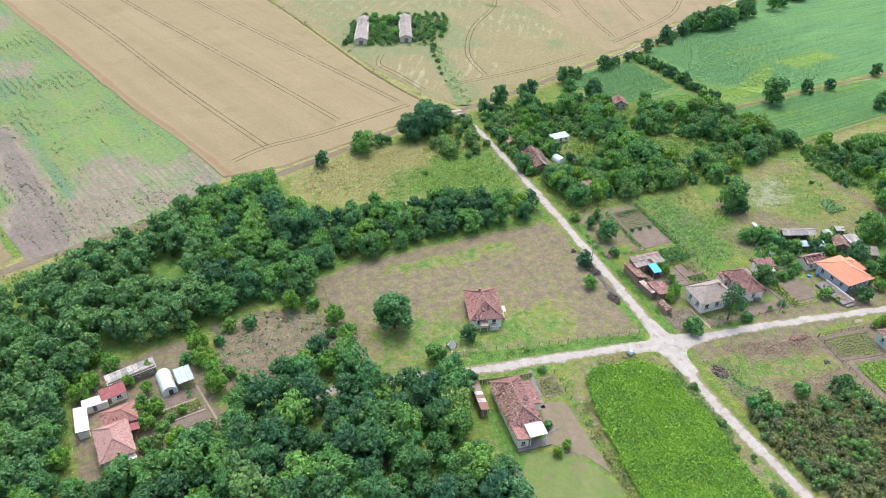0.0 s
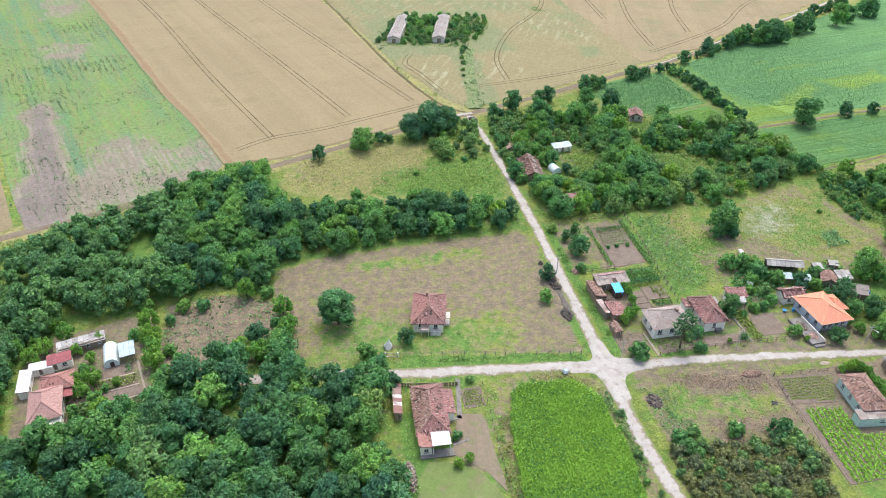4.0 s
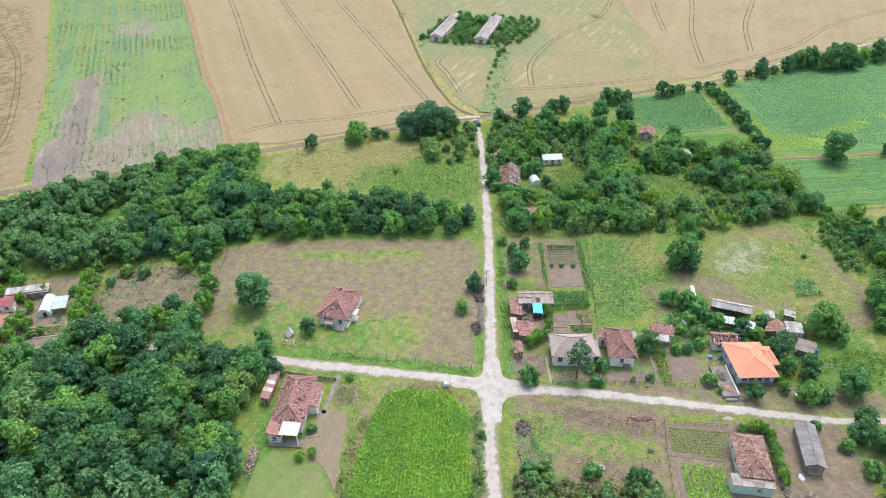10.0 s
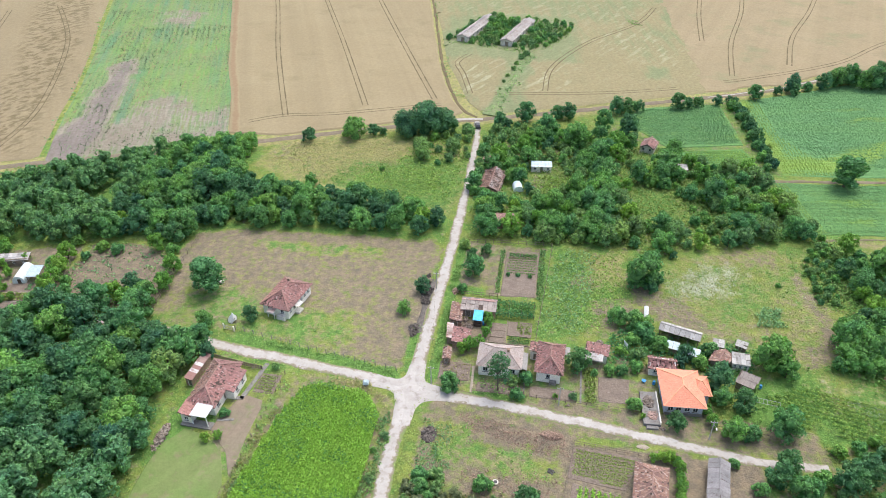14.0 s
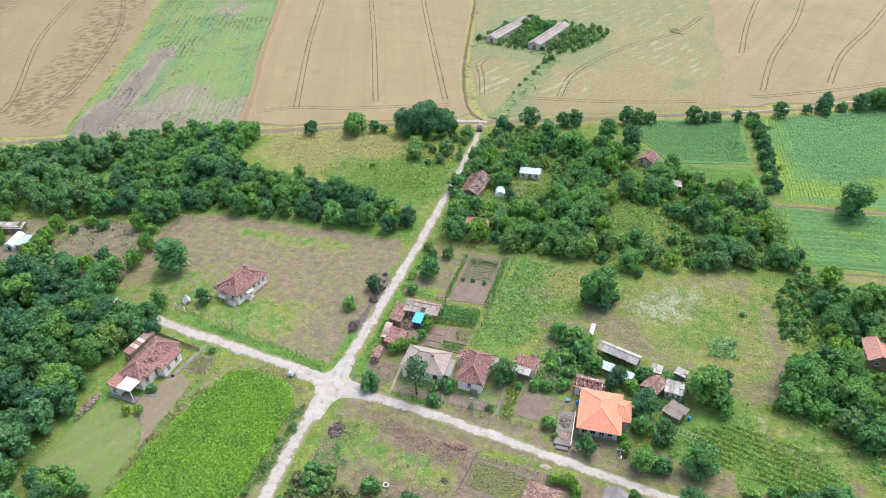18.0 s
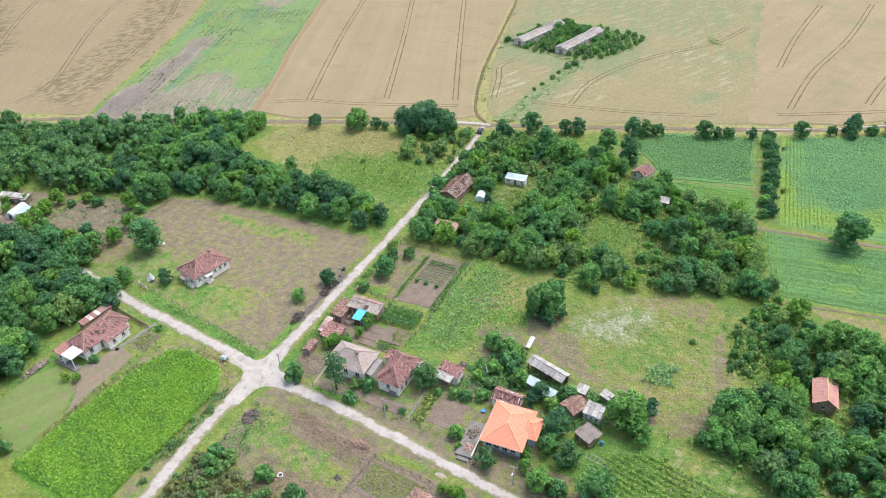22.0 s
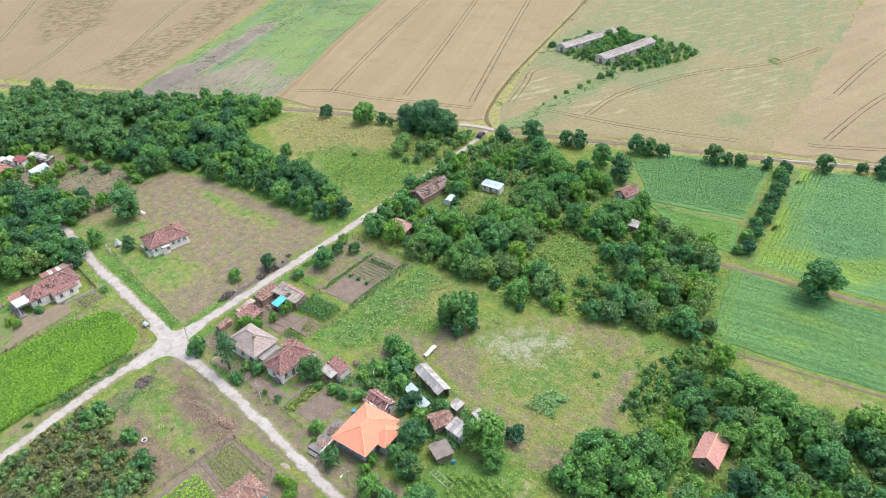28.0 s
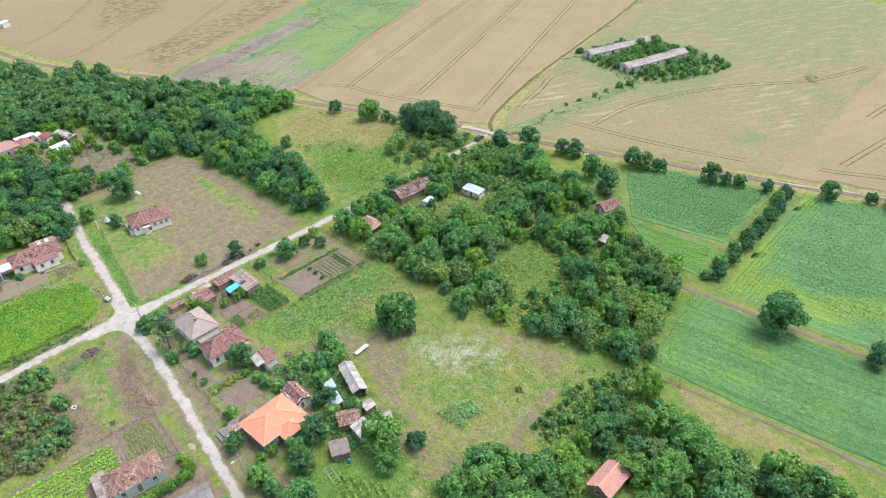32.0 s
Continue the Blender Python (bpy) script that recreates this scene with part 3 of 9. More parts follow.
def value_noise(x, y, scale, seed):
    """Smooth noise 0..1 for arrays of places."""
    g = np.random.default_rng(seed).random((97, 97))
    out, amp, tot = 0, 1.0, 0
    for o in range(4):
        u, v = np.asarray(x) * scale * 2 ** o + 13.7 * o, np.asarray(y) * scale * 2 ** o + 5.1 * o
        i, j = np.floor(u).astype(int), np.floor(v).astype(int)
        fu, fv = u - i, v - j
        fu, fv = fu * fu * (3 - 2 * fu), fv * fv * (3 - 2 * fv)
        a, b, c, d = g[i % 97, j % 97], g[(i + 1) % 97, j % 97], g[i % 97, (j + 1) % 97], g[(i + 1) % 97, (j + 1) % 97]
        out = out + amp * ((a * (1 - fu) + b * fu) * (1 - fv) + (c * (1 - fu) + d * fu) * fv)
        tot, amp = tot + amp, amp * 0.55
    return out / tot


def signed(x, y, poly):
    """Distance to a polygon's edge, positive inside."""
    x, y = np.asarray(x, float), np.asarray(y, float)
    best, inside = np.full(x.shape, 1e9), np.zeros(x.shape, bool)
    for (ax, ay), (bx, by) in zip(poly, poly[1:] + poly[:1]):
        dx, dy = bx - ax, by - ay
        t = np.clip(((x - ax) * dx + (y - ay) * dy) / (dx * dx + dy * dy), 0, 1)
        best = np.minimum(best, np.hypot(x - ax - t * dx, y - ay - t * dy))
        if dy:
            inside ^= ((ay > y) != (by > y)) & (x < dx * (y - ay) / dy + ax)
    return np.where(inside, best, -best)


def snapped(x, y, poly, reach):
    """Moves places near a polygon's edge onto it."""
    x, y = np.array(x, float), np.array(y, float)
    best, bx_, by_ = np.full(x.shape, 1e9), x.copy(), y.copy()
    for (ax, ay), (cx, cy) in zip(poly, poly[1:] + poly[:1]):
        dx, dy = cx - ax, cy - ay
        t = np.clip(((x - ax) * dx + (y - ay) * dy) / (dx * dx + dy * dy), 0, 1)
        px, py = ax + t * dx, ay + t * dy
        d = np.hypot(x - px, y - py)
        k = d < best
        best[k], bx_[k], by_[k] = d[k], px[k], py[k]
    k = (best < reach) | (signed(x, y, poly) < 0)
    return np.where(k, bx_, x), np.where(k, by_, y)


def scatter(poly, gap, holes=(), seed=1, limit=5000, roads=1.5, inset=0.0):
    """Places in a polygon at least about gap apart, clear of holes and roads."""
    r = np.random.default_rng(seed)
    xs, ys = [p[0] for p in poly], [p[1] for p in poly]
    n = int((max(xs) - min(xs)) * (max(ys) - min(ys)) / gap ** 2 * 6)
    px, py = r.uniform(min(xs), max(xs), n), r.uniform(min(ys), max(ys), n)
    ok = signed(px, py, poly) > inset
    for h in holes:
        ok &= signed(px, py, h) < 0.0
    if roads:
        ok &= road_gap(px, py) > roads
    px, py = px[ok], py[ok]
    cell, kept = {}, []
    for a, b in zip(px, py):
        i, j = int(a // gap), int(b // gap)
        if all(math.hypot(a - c, b - d) >= gap for u in (-1, 0, 1) for v in (-1, 0, 1) for c, d in cell.get((i + u, j + v), ())):
            cell.setdefault((i, j), []).append((a, b))
            kept.append((a, b))
            if len(kept) >= limit:
                break
    return kept


def rect(x0, y0, x1, y1):
    return [(x0, y0), (x1, y0), (x1, y1), (x0, y1)]


# ---- plan: roads ----
ROADS = {
    "main_street": ([(81.4, 86.0), (81.5, 92), (81.9, 105), (82.2, 120), (82.5, 135), (82.5, 157), (82.1, 180), (81.7, 196), (80.5, 206), (80.0, 211)], 3.2, 2.4),
    "cross_street_west": ([(81.4, 86.4), (78, 87.4), (67, 89.3), (52, 91.3), (36.8, 93.4), (22, 96), (8, 97)], 3.3, 2.8),
    "south_street": ([(81.5, 87.5), (81.2, 80), (80.6, 72), (81.2, 60), (82.0, 50), (83.0, 30)], 3.2, 3.0),
    "cross_street_east": ([(81.2, 86.6), (90, 86.1), (98, 85.4), (113, 83.5), (126, 81.6), (139, 79.8), (147, 78.9), (158, 79.2)], 3.3, 1.9),
    "field_road": ([(-150, 125), (-110, 133), (-70, 152), (-54, 160), (-20, 172), (17, 187), (45, 198.5), (72, 209), (81, 211), (106, 220), (142, 233.7), (167, 243), (188, 252.3), (210, 266), (257, 289), (330, 330)], 2.8, 2.8),
}


def spline(pts, step):
    """Smooth line through points, about step apart."""
    p = np.array([pts[0], *pts, pts[-1]], float)
    out = []
    for i in range(1, len(p) - 2):
        n = max(2, int(np.hypot(*(p[i + 1] - p[i])) / step))
        for k in range(n):
            t = k / n
            a, b, c, d = p[i - 1], p[i], p[i + 1], p[i + 2]
            out.append(0.5 * (2 * b + (c - a) * t + (2 * a - 5 * b + 4 * c - d) * t * t + (3 * b - a - 3 * c + d) * t ** 3))
    out.append(p[-2])
    return np.array(out)


ROAD_LINES = {k: spline(v[0], 1.0) for k, v in ROADS.items()}
_all_road = np.concatenate([l[::2] for l in ROAD_LINES.values()])


def road_gap(px, py):
    """Distance from the nearest road's middle."""
    px, py = np.atleast_1d(px), np.atleast_1d(py)
    out = np.full(px.shape, 1e9)
    for i in range(0, len(_all_road), 200):
        c = _all_road[i:i + 200]
        out = np.minimum(out, np.hypot(px[:, None] - c[None, :, 0], py[:, None] - c[None, :, 1]).min(1))
    return out


def ribbon(name, line, w0, w1, z, material, label, category, edge=0.25, seed=3, kind="structure", across=6):
    """A track along a line with uneven edges and a slight crown."""
    n = len(line)
    d = np.gradient(line, axis=0)
    d /= np.hypot(d[:, 0], d[:, 1])[:, None]
    nrm = np.stack([-d[:, 1], d[:, 0]], 1)
    w = np.linspace(w0, w1, n) / 2
    s = np.arange(n)
    left = w + edge * (value_noise(s, s * 0, 0.23, seed) - 0.5) * 2
    right = w + edge * (value_noise(s, s * 0, 0.23, seed + 1) - 0.5) * 2
    V, F = [], []
    for i in range(n):
        for k in range(across + 1):
            u = k / across
            o = left[i] * (1 - u) - right[i] * u
            zz = z + 0.05 * (1 - (2 * u - 1) ** 2) - (0.06 if k in (0, across) else 0)
            V.append((line[i, 0] + nrm[i, 0] * o, line[i, 1] + nrm[i, 1] * o, zz))
    for i in range(n - 1):
        for k in range(across):
            a = i * (across + 1) + k
            F.append((a + 1, a, a + across + 1, a + across + 2))
    me = mesh_of(name, V, F, material, True)
    rim = me.attributes.new("rim", "FLOAT", "POINT")
    rim.data.foreach_set("value", (np.tile(np.abs(2 * np.arange(across + 1) / across - 1), n) * np.repeat(np.clip((np.hypot(line[:, 0] - 81.4, line[:, 1] - 86.6) - 3.5) / 6, 0.35, 1), across + 1)).astype(np.float32))
    return tagged(new(name, me), label, category, kind=kind)


# ---- plan: land cover ----
LOT = [(18.5, 101.5), (16.5, 131), (30, 134), (79, 136.3), (77.8, 91.6), (60, 95), (44, 97.6)]
MEADOW_N = [(16, 169), (18, 186), (46, 193.5), (80, 192), (81, 151), (62, 152), (37, 160)]
MEADOW_DRY = [(125, 126), (131, 116), (148, 109), (153, 110), (164, 104), (170, 112), (170, 125), (168, 137), (172, 147), (160, 147), (140, 139)]
WEED_LOT = [(106.5, 106), (108.3, 138), (124, 139.5), (127, 122), (122, 108)]
SE_LOT = [(84.5, 82), (97, 82.5), (113, 79.5), (111.3, 62), (98, 63), (85, 62)]
WOOD_SW = [(-8, 93), (-9, 100), (3, 100.5), (19, 100.5), (31, 95.5), (37, 91), (36, 84), (34.5, 78), (37.3, 73), (37, 65), (37.5, 53), (41, 36), (-60, 36), (-60, 84), (-38, 86), (-30, 87.5), (-20, 88)]
WOOD_W = [(-60, 146), (-44, 150.5), (-35, 156), (-26, 162), (-16, 167), (-10, 176), (-3.7, 179), (15, 182), (16, 164), (36, 155), (51, 156.5), (80, 148), (79.5, 138.5), (58, 136.8), (20, 135), (15, 131), (14.5, 122), (3, 128), (-9, 124.5), (-31, 119), (-36, 112), (-38, 90), (-62, 86), (-95, 100), (-95, 124), (-78, 131), (-75, 139)]
WOOD_FAR_W = [(-97, 95), (-180, 106), (-180, 120), (-110, 121), (-97, 125)]
WOOD_E = [(86, 141), (84.5, 165), (84, 195), (88, 208), (119, 201), (137, 199), (158, 184), (169, 172), (174, 155), (165, 150), (150, 144.5), (137, 140), (109, 140.5)]
WOOD_L = [(176, 152), (183, 148), (200, 146), (222, 151), (245, 140), (240, 80), (190, 80), (181, 88), (179.5, 97), (172, 101), (166, 105.5), (167.5, 114), (172, 121), (175, 128), (173, 136), (174, 147)]
SE_BUSH = [(84, 65), (91, 64), (110, 64), (111, 56), (104, 44), (84.5, 42)]
E_BUSH = [(144.5, 73.5), (151, 80), (166, 86.5), (180, 86), (182, 55), (150, 55)]
ORCHARD = [(-9, 123), (3, 126), (16, 120), (18, 102), (1, 100), (-10, 106)]
K_YARD = [(-36, 111), (-31, 118), (-11, 122), (-10, 107), (-8, 94), (-20, 89), (-34, 88)]
VINE_FIELD = [(147, 99), (166, 102), (177, 97), (177, 88), (153, 84), (146, 90)]
CORN = [(54.5, 50), (56, 65), (57.6, 76), (60, 84.3), (63, 85.6), (73.5, 85), (77.4, 80), (77.8, 67), (76.5, 48)]

def strip(line, w):
    """A band of half width w along a line, as a polygon."""
    l = spline(line, 6.0)
    d = np.gradient(l, axis=0)
    d /= np.hypot(d[:, 0], d[:, 1])[:, None]
    n = np.stack([-d[:, 1], d[:, 0]], 1) * w
    return [tuple(p) for p in l + n] + [tuple(p) for p in (l - n)[::-1]]


# zones: polygon, soft edge, weights (soil, dry, lush, pale)
ZONES = []
ZONES += [(rect(-60, 30, 230, 260), 8, (0.1, 0.15, 0.3, 0))]
ZONES += [(WOOD_SW, 3, (0.25, 0.1, 0.6, 0)), (WOOD_W, 3, (0.2, 0.1, 0.6, 0)), (WOOD_E, 4, (0.25, 0.25, 0.6, 0)), (WOOD_L, 4, (0.3, 0.25, 0.55, 0))]
ZONES += [(LOT, 0.8, (0.66, 0.6, 0.12, 0))]
ZONES += [(rect(22, 97, 40, 112), 5, (0.35, 0.35, 0.6, 0)), (rect(38, 96, 66, 107), 5, (0.22, 0.35, 0.68, 0)), (rect(33, 128.5, 66, 133), 3, (0.3, 0.4, 0.62, 0)), (strip([(18, 119), (17, 131), (40, 134.5), (78, 136)], 2.0), 1.5, (0.75, 0.3, 0.1, 0)), (strip([(78, 92), (79, 134)], 1.2), 1.5, (0.7, 0.3, 0.1, 0))]
ZONES += [(MEADOW_N, 4, (0.14, 0.62, 0.4, 0)), (rect(20, 174, 34, 186), 5, (0.4, 0.6, 0.2, 0)), ([(40, 163), (52, 160), (60, 172), (48, 178)], 5, (0.15, 0.35, 0.75, 0)), ([(48, 172), (61, 181), (80, 182), (80, 152), (54, 158)], 6, (0.04, 0.28, 0.85, 0)), (rect(25, 178, 60, 191), 6, (0.15, 0.68, 0.25, 0))]
ZONES += [(MEADOW_DRY, 3, (0.16, 0.42, 0.5, 0.0)), (rect(124, 122, 131, 131), 4, (0.85, 0.3, 0.2, 0)), (rect(131, 117, 139, 123), 4, (0.8, 0.3, 0.2, 0))]
ZONES += [(rect(150, 110, 156, 116), 4, (0.75, 0.4, 0.2, 0)), (rect(163, 110, 168, 122), 4, (0.75, 0.4, 0.2, 0)), (rect(152, 139, 162, 145), 4, (0.65, 0.5, 0.2, 0)), (rect(146, 118, 156, 130), 6, (0.12, 0.3, 0.55, 0)), ([(128, 118), (140, 112), (150, 109), (152, 114), (138, 119), (130, 128)], 5, (0.68, 0.4, 0.3, 0)), ([(158, 106), (166, 108), (168, 125), (163, 128), (161, 118)], 5, (0.62, 0.4, 0.3, 0)), ([(140, 139), (158, 146), (164, 143), (150, 137)], 4, (0.45, 0.6, 0.2, 0)), (rect(127.5, 117, 133, 127), 4, (0.62, 0.55, 0.2, 0)), (rect(140, 105, 160, 116), 4, (0.35, 0.55, 0.35, 0)), (rect(160, 112, 171, 128), 6, (0.3, 0.5, 0.4, 0))]
ZONES += [([(137, 127), (142, 134), (151, 138), (153, 135), (147, 130), (150, 127), (141, 124)], 7, (0.1, 0.4, 0.4, 0.58)), (rect(155, 118, 159, 122), 5, (0.1, 0.3, 0.5, 0.2))]
ZONES += [(WEED_LOT, 2.5, (0.2, 0.25, 0.8, 0)), (rect(113, 124, 119, 130), 5, (0.6, 0.4, 0.5, 0)), (rect(117, 126, 126, 139), 4, (0.3, 0.6, 0.25, 0)), (rect(118, 108, 128, 120), 4, (0.6, 0.4, 0.35, 0))]
ZONES += [(SE_LOT, 1.5, (0.6, 0.42, 0.3, 0)), (rect(88, 71, 98, 81), 4, (0.3, 0.35, 0.6, 0)), (rect(99, 67, 110, 74), 4, (0.32, 0.45, 0.6, 0)), (rect(96, 77, 113, 81.5), 2, (0.9, 0.3, 0, 0)), (rect(95, 64, 112, 69), 3, (0.75, 0.4, 0.1, 0))]
ZONES += [(strip([(150, 100), (158, 98.6), (165, 97.2)], 0.7), 0.8, (0.9, 0.2, 0.1, 0)), (strip([(174.8, 105), (176.4, 98), (177.5, 92), (178, 85)], 1.0), 1.0, (0.9, 0.2, 0.1, 0)), (strip([(160, 104), (166, 112), (168, 124), (166, 136)], 1.3), 3, (0.75, 0.4, 0.1, 0)), (strip([(133, 118), (146, 111), (158, 107)], 1.0), 2.5, (0.8, 0.4, 0.1, 0))]
ZONES += [(SE_BUSH, 3, (0.4, 0.5, 0.3, 0)), (E_BUSH, 3, (0.4, 0.2, 0.5, 0))]
ZONES += [(ORCHARD, 3, (0.88, 0.3, 0.3, 0)), (K_YARD, 1.5, (0.72, 0.2, 0.4, 0)), ([(-26, 137), (-20, 158), (-8, 154), (-12, 136)], 3, (0, 0.2, 0.95, 0)), (strip([(-60, 150), (-36, 160), (-20, 170), (-8, 181)], 5), 3, (0.15, 0.35, 0.6, 0))]
ZONES += [(VINE_FIELD, 3, (0.02, 0.1, 0.9, 0)), (rect(160, 92, 182, 104), 4, (0.15, 0.35, 0.6, 0.1)), (rect(147, 84, 160, 97), 3, (0.02, 0.1, 0.95, 0))]
ZONES += [(rect(86, 87.8, 140, 104), 1, (0.5, 0.2, 0.45, 0)), (rect(86, 80, 158, 87.8), 1.2, (0.62, 0.35, 0.3, 0)), (rect(93, 86.6, 104, 88), 0.6, (0.2, 0.2, 0.8, 0))]
ZONES += [(rect(127, 100, 152, 112), 2, (0.35, 0.3, 0.5, 0))]
ZONES += [(rect(112, 58, 134, 78.5), 1, (0.85, 0.2, 0.1, 0)), (rect(131, 58, 146, 78), 1.5, (0.95, 0.2, 0.05, 0))]
ZONES += [([(39.5, 72.5), (54, 69), (54, 50), (37, 50)], 1, (0.33, 0.2, 0.5, 0)), ([(48, 80.5), (54.3, 80), (54, 68.5), (49, 66), (46, 71)], 3, (0.6, 0.2, 0.45, 0)), (rect(37.5, 62, 42, 82), 1.0, (0.05, 0.1, 0.95, 0))]
ZONES += [([(55, 50), (55.5, 86), (60, 88), (75, 86.3), (80, 82), (80, 50)], 0.8, (0.45, 0.45, 0.3, 0))]
ZONES += [(rect(78.6, 91, 81.8, 108), 0.8, (0.05, 0.1, 0.85, 0)), (rect(84.2, 90, 86.2, 140), 0.5, (0.02, 0.1, 0.95, 0)), (rect(78.3, 106, 81, 120), 0.8, (0.8, 0.1, 0.0, 0))]
ZONES += [([(40, 94.5), (40, 97), (60, 94.5), (78, 91.2), (80, 88)], 0.7, (0.05, 0.1, 0.9, 0)), ([(56, 87), (56, 90), (40, 93), (40, 88.5)], 0.7, (0.15, 0.3, 0.6, 0))]
ZONES += [(rect(86, 118, 107.5, 139), 0.6, (0.6, 0.15, 0.35, 0)), (rect(88.4, 117.7, 92.5, 121), 0.6, (0, 0, 1.0, 0)), (rect(105.6, 104, 107.4, 138), 0.6, (0.05, 0.2, 0.85, 0))]
ZONES += [([(101, 177), (106, 177), (105, 166), (101, 166)], 1, (0.8, 0.3, 0.2, 0)), (rect(86, 103, 96, 109), 1, (0.95, 0.1, 0.0, 0)), (rect(102, 163, 113, 178), 2, (0.4, 0.2, 0.6, 0))]
ZONES += [([(180, 153), (193, 154.5), (213, 156), (212, 151), (190, 148)], 2, (0.35, 0.65, 0.3, 0)), (rect(130, 158, 141, 170), 3, (0.02, 0.2, 0.85, 0))]
ZONES += [(rect(88, 182, 116, 206), 5, (0.4, 0.35, 0.45, 0)), ([(112, 203), (124, 212), (130, 205), (120, 198)], 2, (0.02, 0.2, 0.9, 0))]


ZONES += [([(124, 218), (138, 231), (168, 240), (173, 240), (173, 184), (158, 186), (140, 196), (124, 205)], 2.0, (0.36, 0.1, 0.6, 0)), ([(166, 175), (178, 152), (182, 152), (172, 180)], 2.0, (0.1, 0.2, 0.75, 0)), (strip(ROADS["field_road"][0], 4.2), 2.0, (0.22, 0.72, 0.25, 0)), (strip([(-1, 186), (-28, 259), (-58, 336), (-96, 430)], 4), 2.0, (0.3, 0.8, 0.1, 0)), (strip([(80, 212.5), (71, 225), (60, 262), (51, 303), (42, 345)], 4.5), 2.0, (0.25, 0.75, 0.3, 0)), (strip([(86, 214), (89, 245), (94, 277)], 4), 3.0, (0.1, 0.5, 0.6, 0))]


def axis(lo, hi, step, far):
    """Grid lines: fine between lo and hi, ever wider to far."""
    mid = list(np.arange(lo, hi + 0.01, step))
    up, g = [], step
    while (up[-1] if up else hi) < far:
        g *= 1.35
        up.append((up[-1] if up else hi) + g)
    return np.array([lo + hi - u for u in up[::-1]] + mid + up)


def cover_at(X, Y):
    """Weights of land cover at places."""
    wx, wy = X + 3.0 * (value_noise(X, Y, 0.12, 21) - 0.5), Y + 3.0 * (value_noise(X, Y, 0.12, 22) - 0.5)
    W = np.zeros((*X.shape, 4))
    W[..., 1], W[..., 2] = 0.35, 0.2
    for poly, soft, w in ZONES:
        k = min(1.0, soft / 2.0)
        d = signed(X + (wx - X) * k, Y + (wy - Y) * k, poly)
        f = np.clip(d / soft + 0.5, 0, 1)[..., None]
        W = W * (1 - f) + np.array(w) * f
    return W


def make_ground():
    gx, gy = axis(-72, 232, 0.95, 2600), axis(28, 262, 0.95, 2600)
    X, Y = np.meshgrid(gx, gy)
    nx, ny = len(gx), len(gy)
    W = cover_at(X, Y)
    Z = 0.16 * (value_noise(X, Y, 0.3, 5) - 0.5) * np.clip((road_gap(X.ravel(), Y.ravel()).reshape(X.shape) - 1.2) / 3, 0, 1) - 0.04
    Z = np.minimum(Z, 0.0)
    V = np.stack([X, Y, Z], -1).reshape(-1, 3)
    idx = np.arange(nx * ny).reshape(ny, nx)
    F = np.stack([idx[:-1, :-1], idx[:-1, 1:], idx[1:, 1:], idx[1:, :-1]], -1).reshape(-1, 4)
    me = mesh_of("ground", V, F, LAND, True)
    at = me.attributes.new("cover", "FLOAT_COLOR", "POINT")
    at.data.foreach_set("color", W.reshape(-1).astype(np.float32))
    tagged(new("ground", me), "uneven village ground with grass, weeds and bare earth", "ground", kind="structure")


make_ground()

for nm, (pts, w0, w1) in ROADS.items():
    far = nm == "field_road"
    ribbon(nm, ROAD_LINES[nm], w0, w1, 0.012 + 0.012 * list(ROADS).index(nm), TRACK_SOIL if far else ROAD_GRAVEL,
           "earthen field road between wheat and village" if far else "pale worn gravel village street with ragged edges", "road", edge=0.45, seed=40 + len(nm))
for nm, pts in (("crossing_corner_west", [(72.5, 87.6), (77.4, 86.8), (79.5, 85.2), (80.4, 81.5), (80.5, 77)]), ("crossing_corner_east", [(81.9, 77.5), (82.4, 82), (84.2, 84.8), (88.4, 85.7), (93, 85.6)]), ("crossing_corner_north", [(82.2, 94), (82.6, 90.2), (84.2, 87.8), (90, 86.6)]), ("crossing_corner_lot", [(74.5, 88.4), (78.6, 88.0), (80.6, 89.6), (81.2, 93.5)])):
    ribbon(nm, spline(pts, 0.7), 2.1, 2.1, 0.064 + 0.009 * len(nm) % 0.03, ROAD_GRAVEL, "worn gravel corner of the street crossing", "road", 0.3, 19 + len(nm))
ribbon("field_road_gravel", spline([(70, 208.3), (75, 210.2), (82, 211.3)], 0.7), 2.4, 2.4, 0.09, ROAD_GRAVEL, "pale gravel patch where street meets field road", "road", 0.5, 9)
ribbon("field_track", spline([(80, 212.5), (75, 217), (71, 225), (65, 243), (60, 262), (51, 303), (42, 345), (28, 400)], 1.5), 1.3, 1.2, 0.02, TRAM, "worn earth track curving between wheat fields", "track", 0.4, 11)
ribbon("field_path_upper", spline([(163, 179), (167, 181.4), (181, 183.2), (193, 184.5), (209, 186.6), (260, 191)], 1.2), 1.6, 1.6, 0.02, TRACK_SOIL, "narrow earth path between green crop fields", "track", 0.5, 12)
ribbon("field_path_lower", spline([(176, 152.4), (184, 153.6), (192, 155), (210, 158), (219, 158.8), (262, 162)], 1.2), 1.0, 1.0, 0.02, TRACK_SOIL, "narrow earth path below the crop field", "track", 0.4, 13)
ribbon("street_verge", spline([(79.6, 103), (79.7, 112), (80.1, 122)], 0.8), 1.9, 1.3, 0.01, surface("dark_gravel", (0.115, 0.10, 0.088), (0.16, 0.14, 0.12), scale=1.0, bump=0.05), "dark strip of burnt ground beside the street", "verge", 0.6, 14)


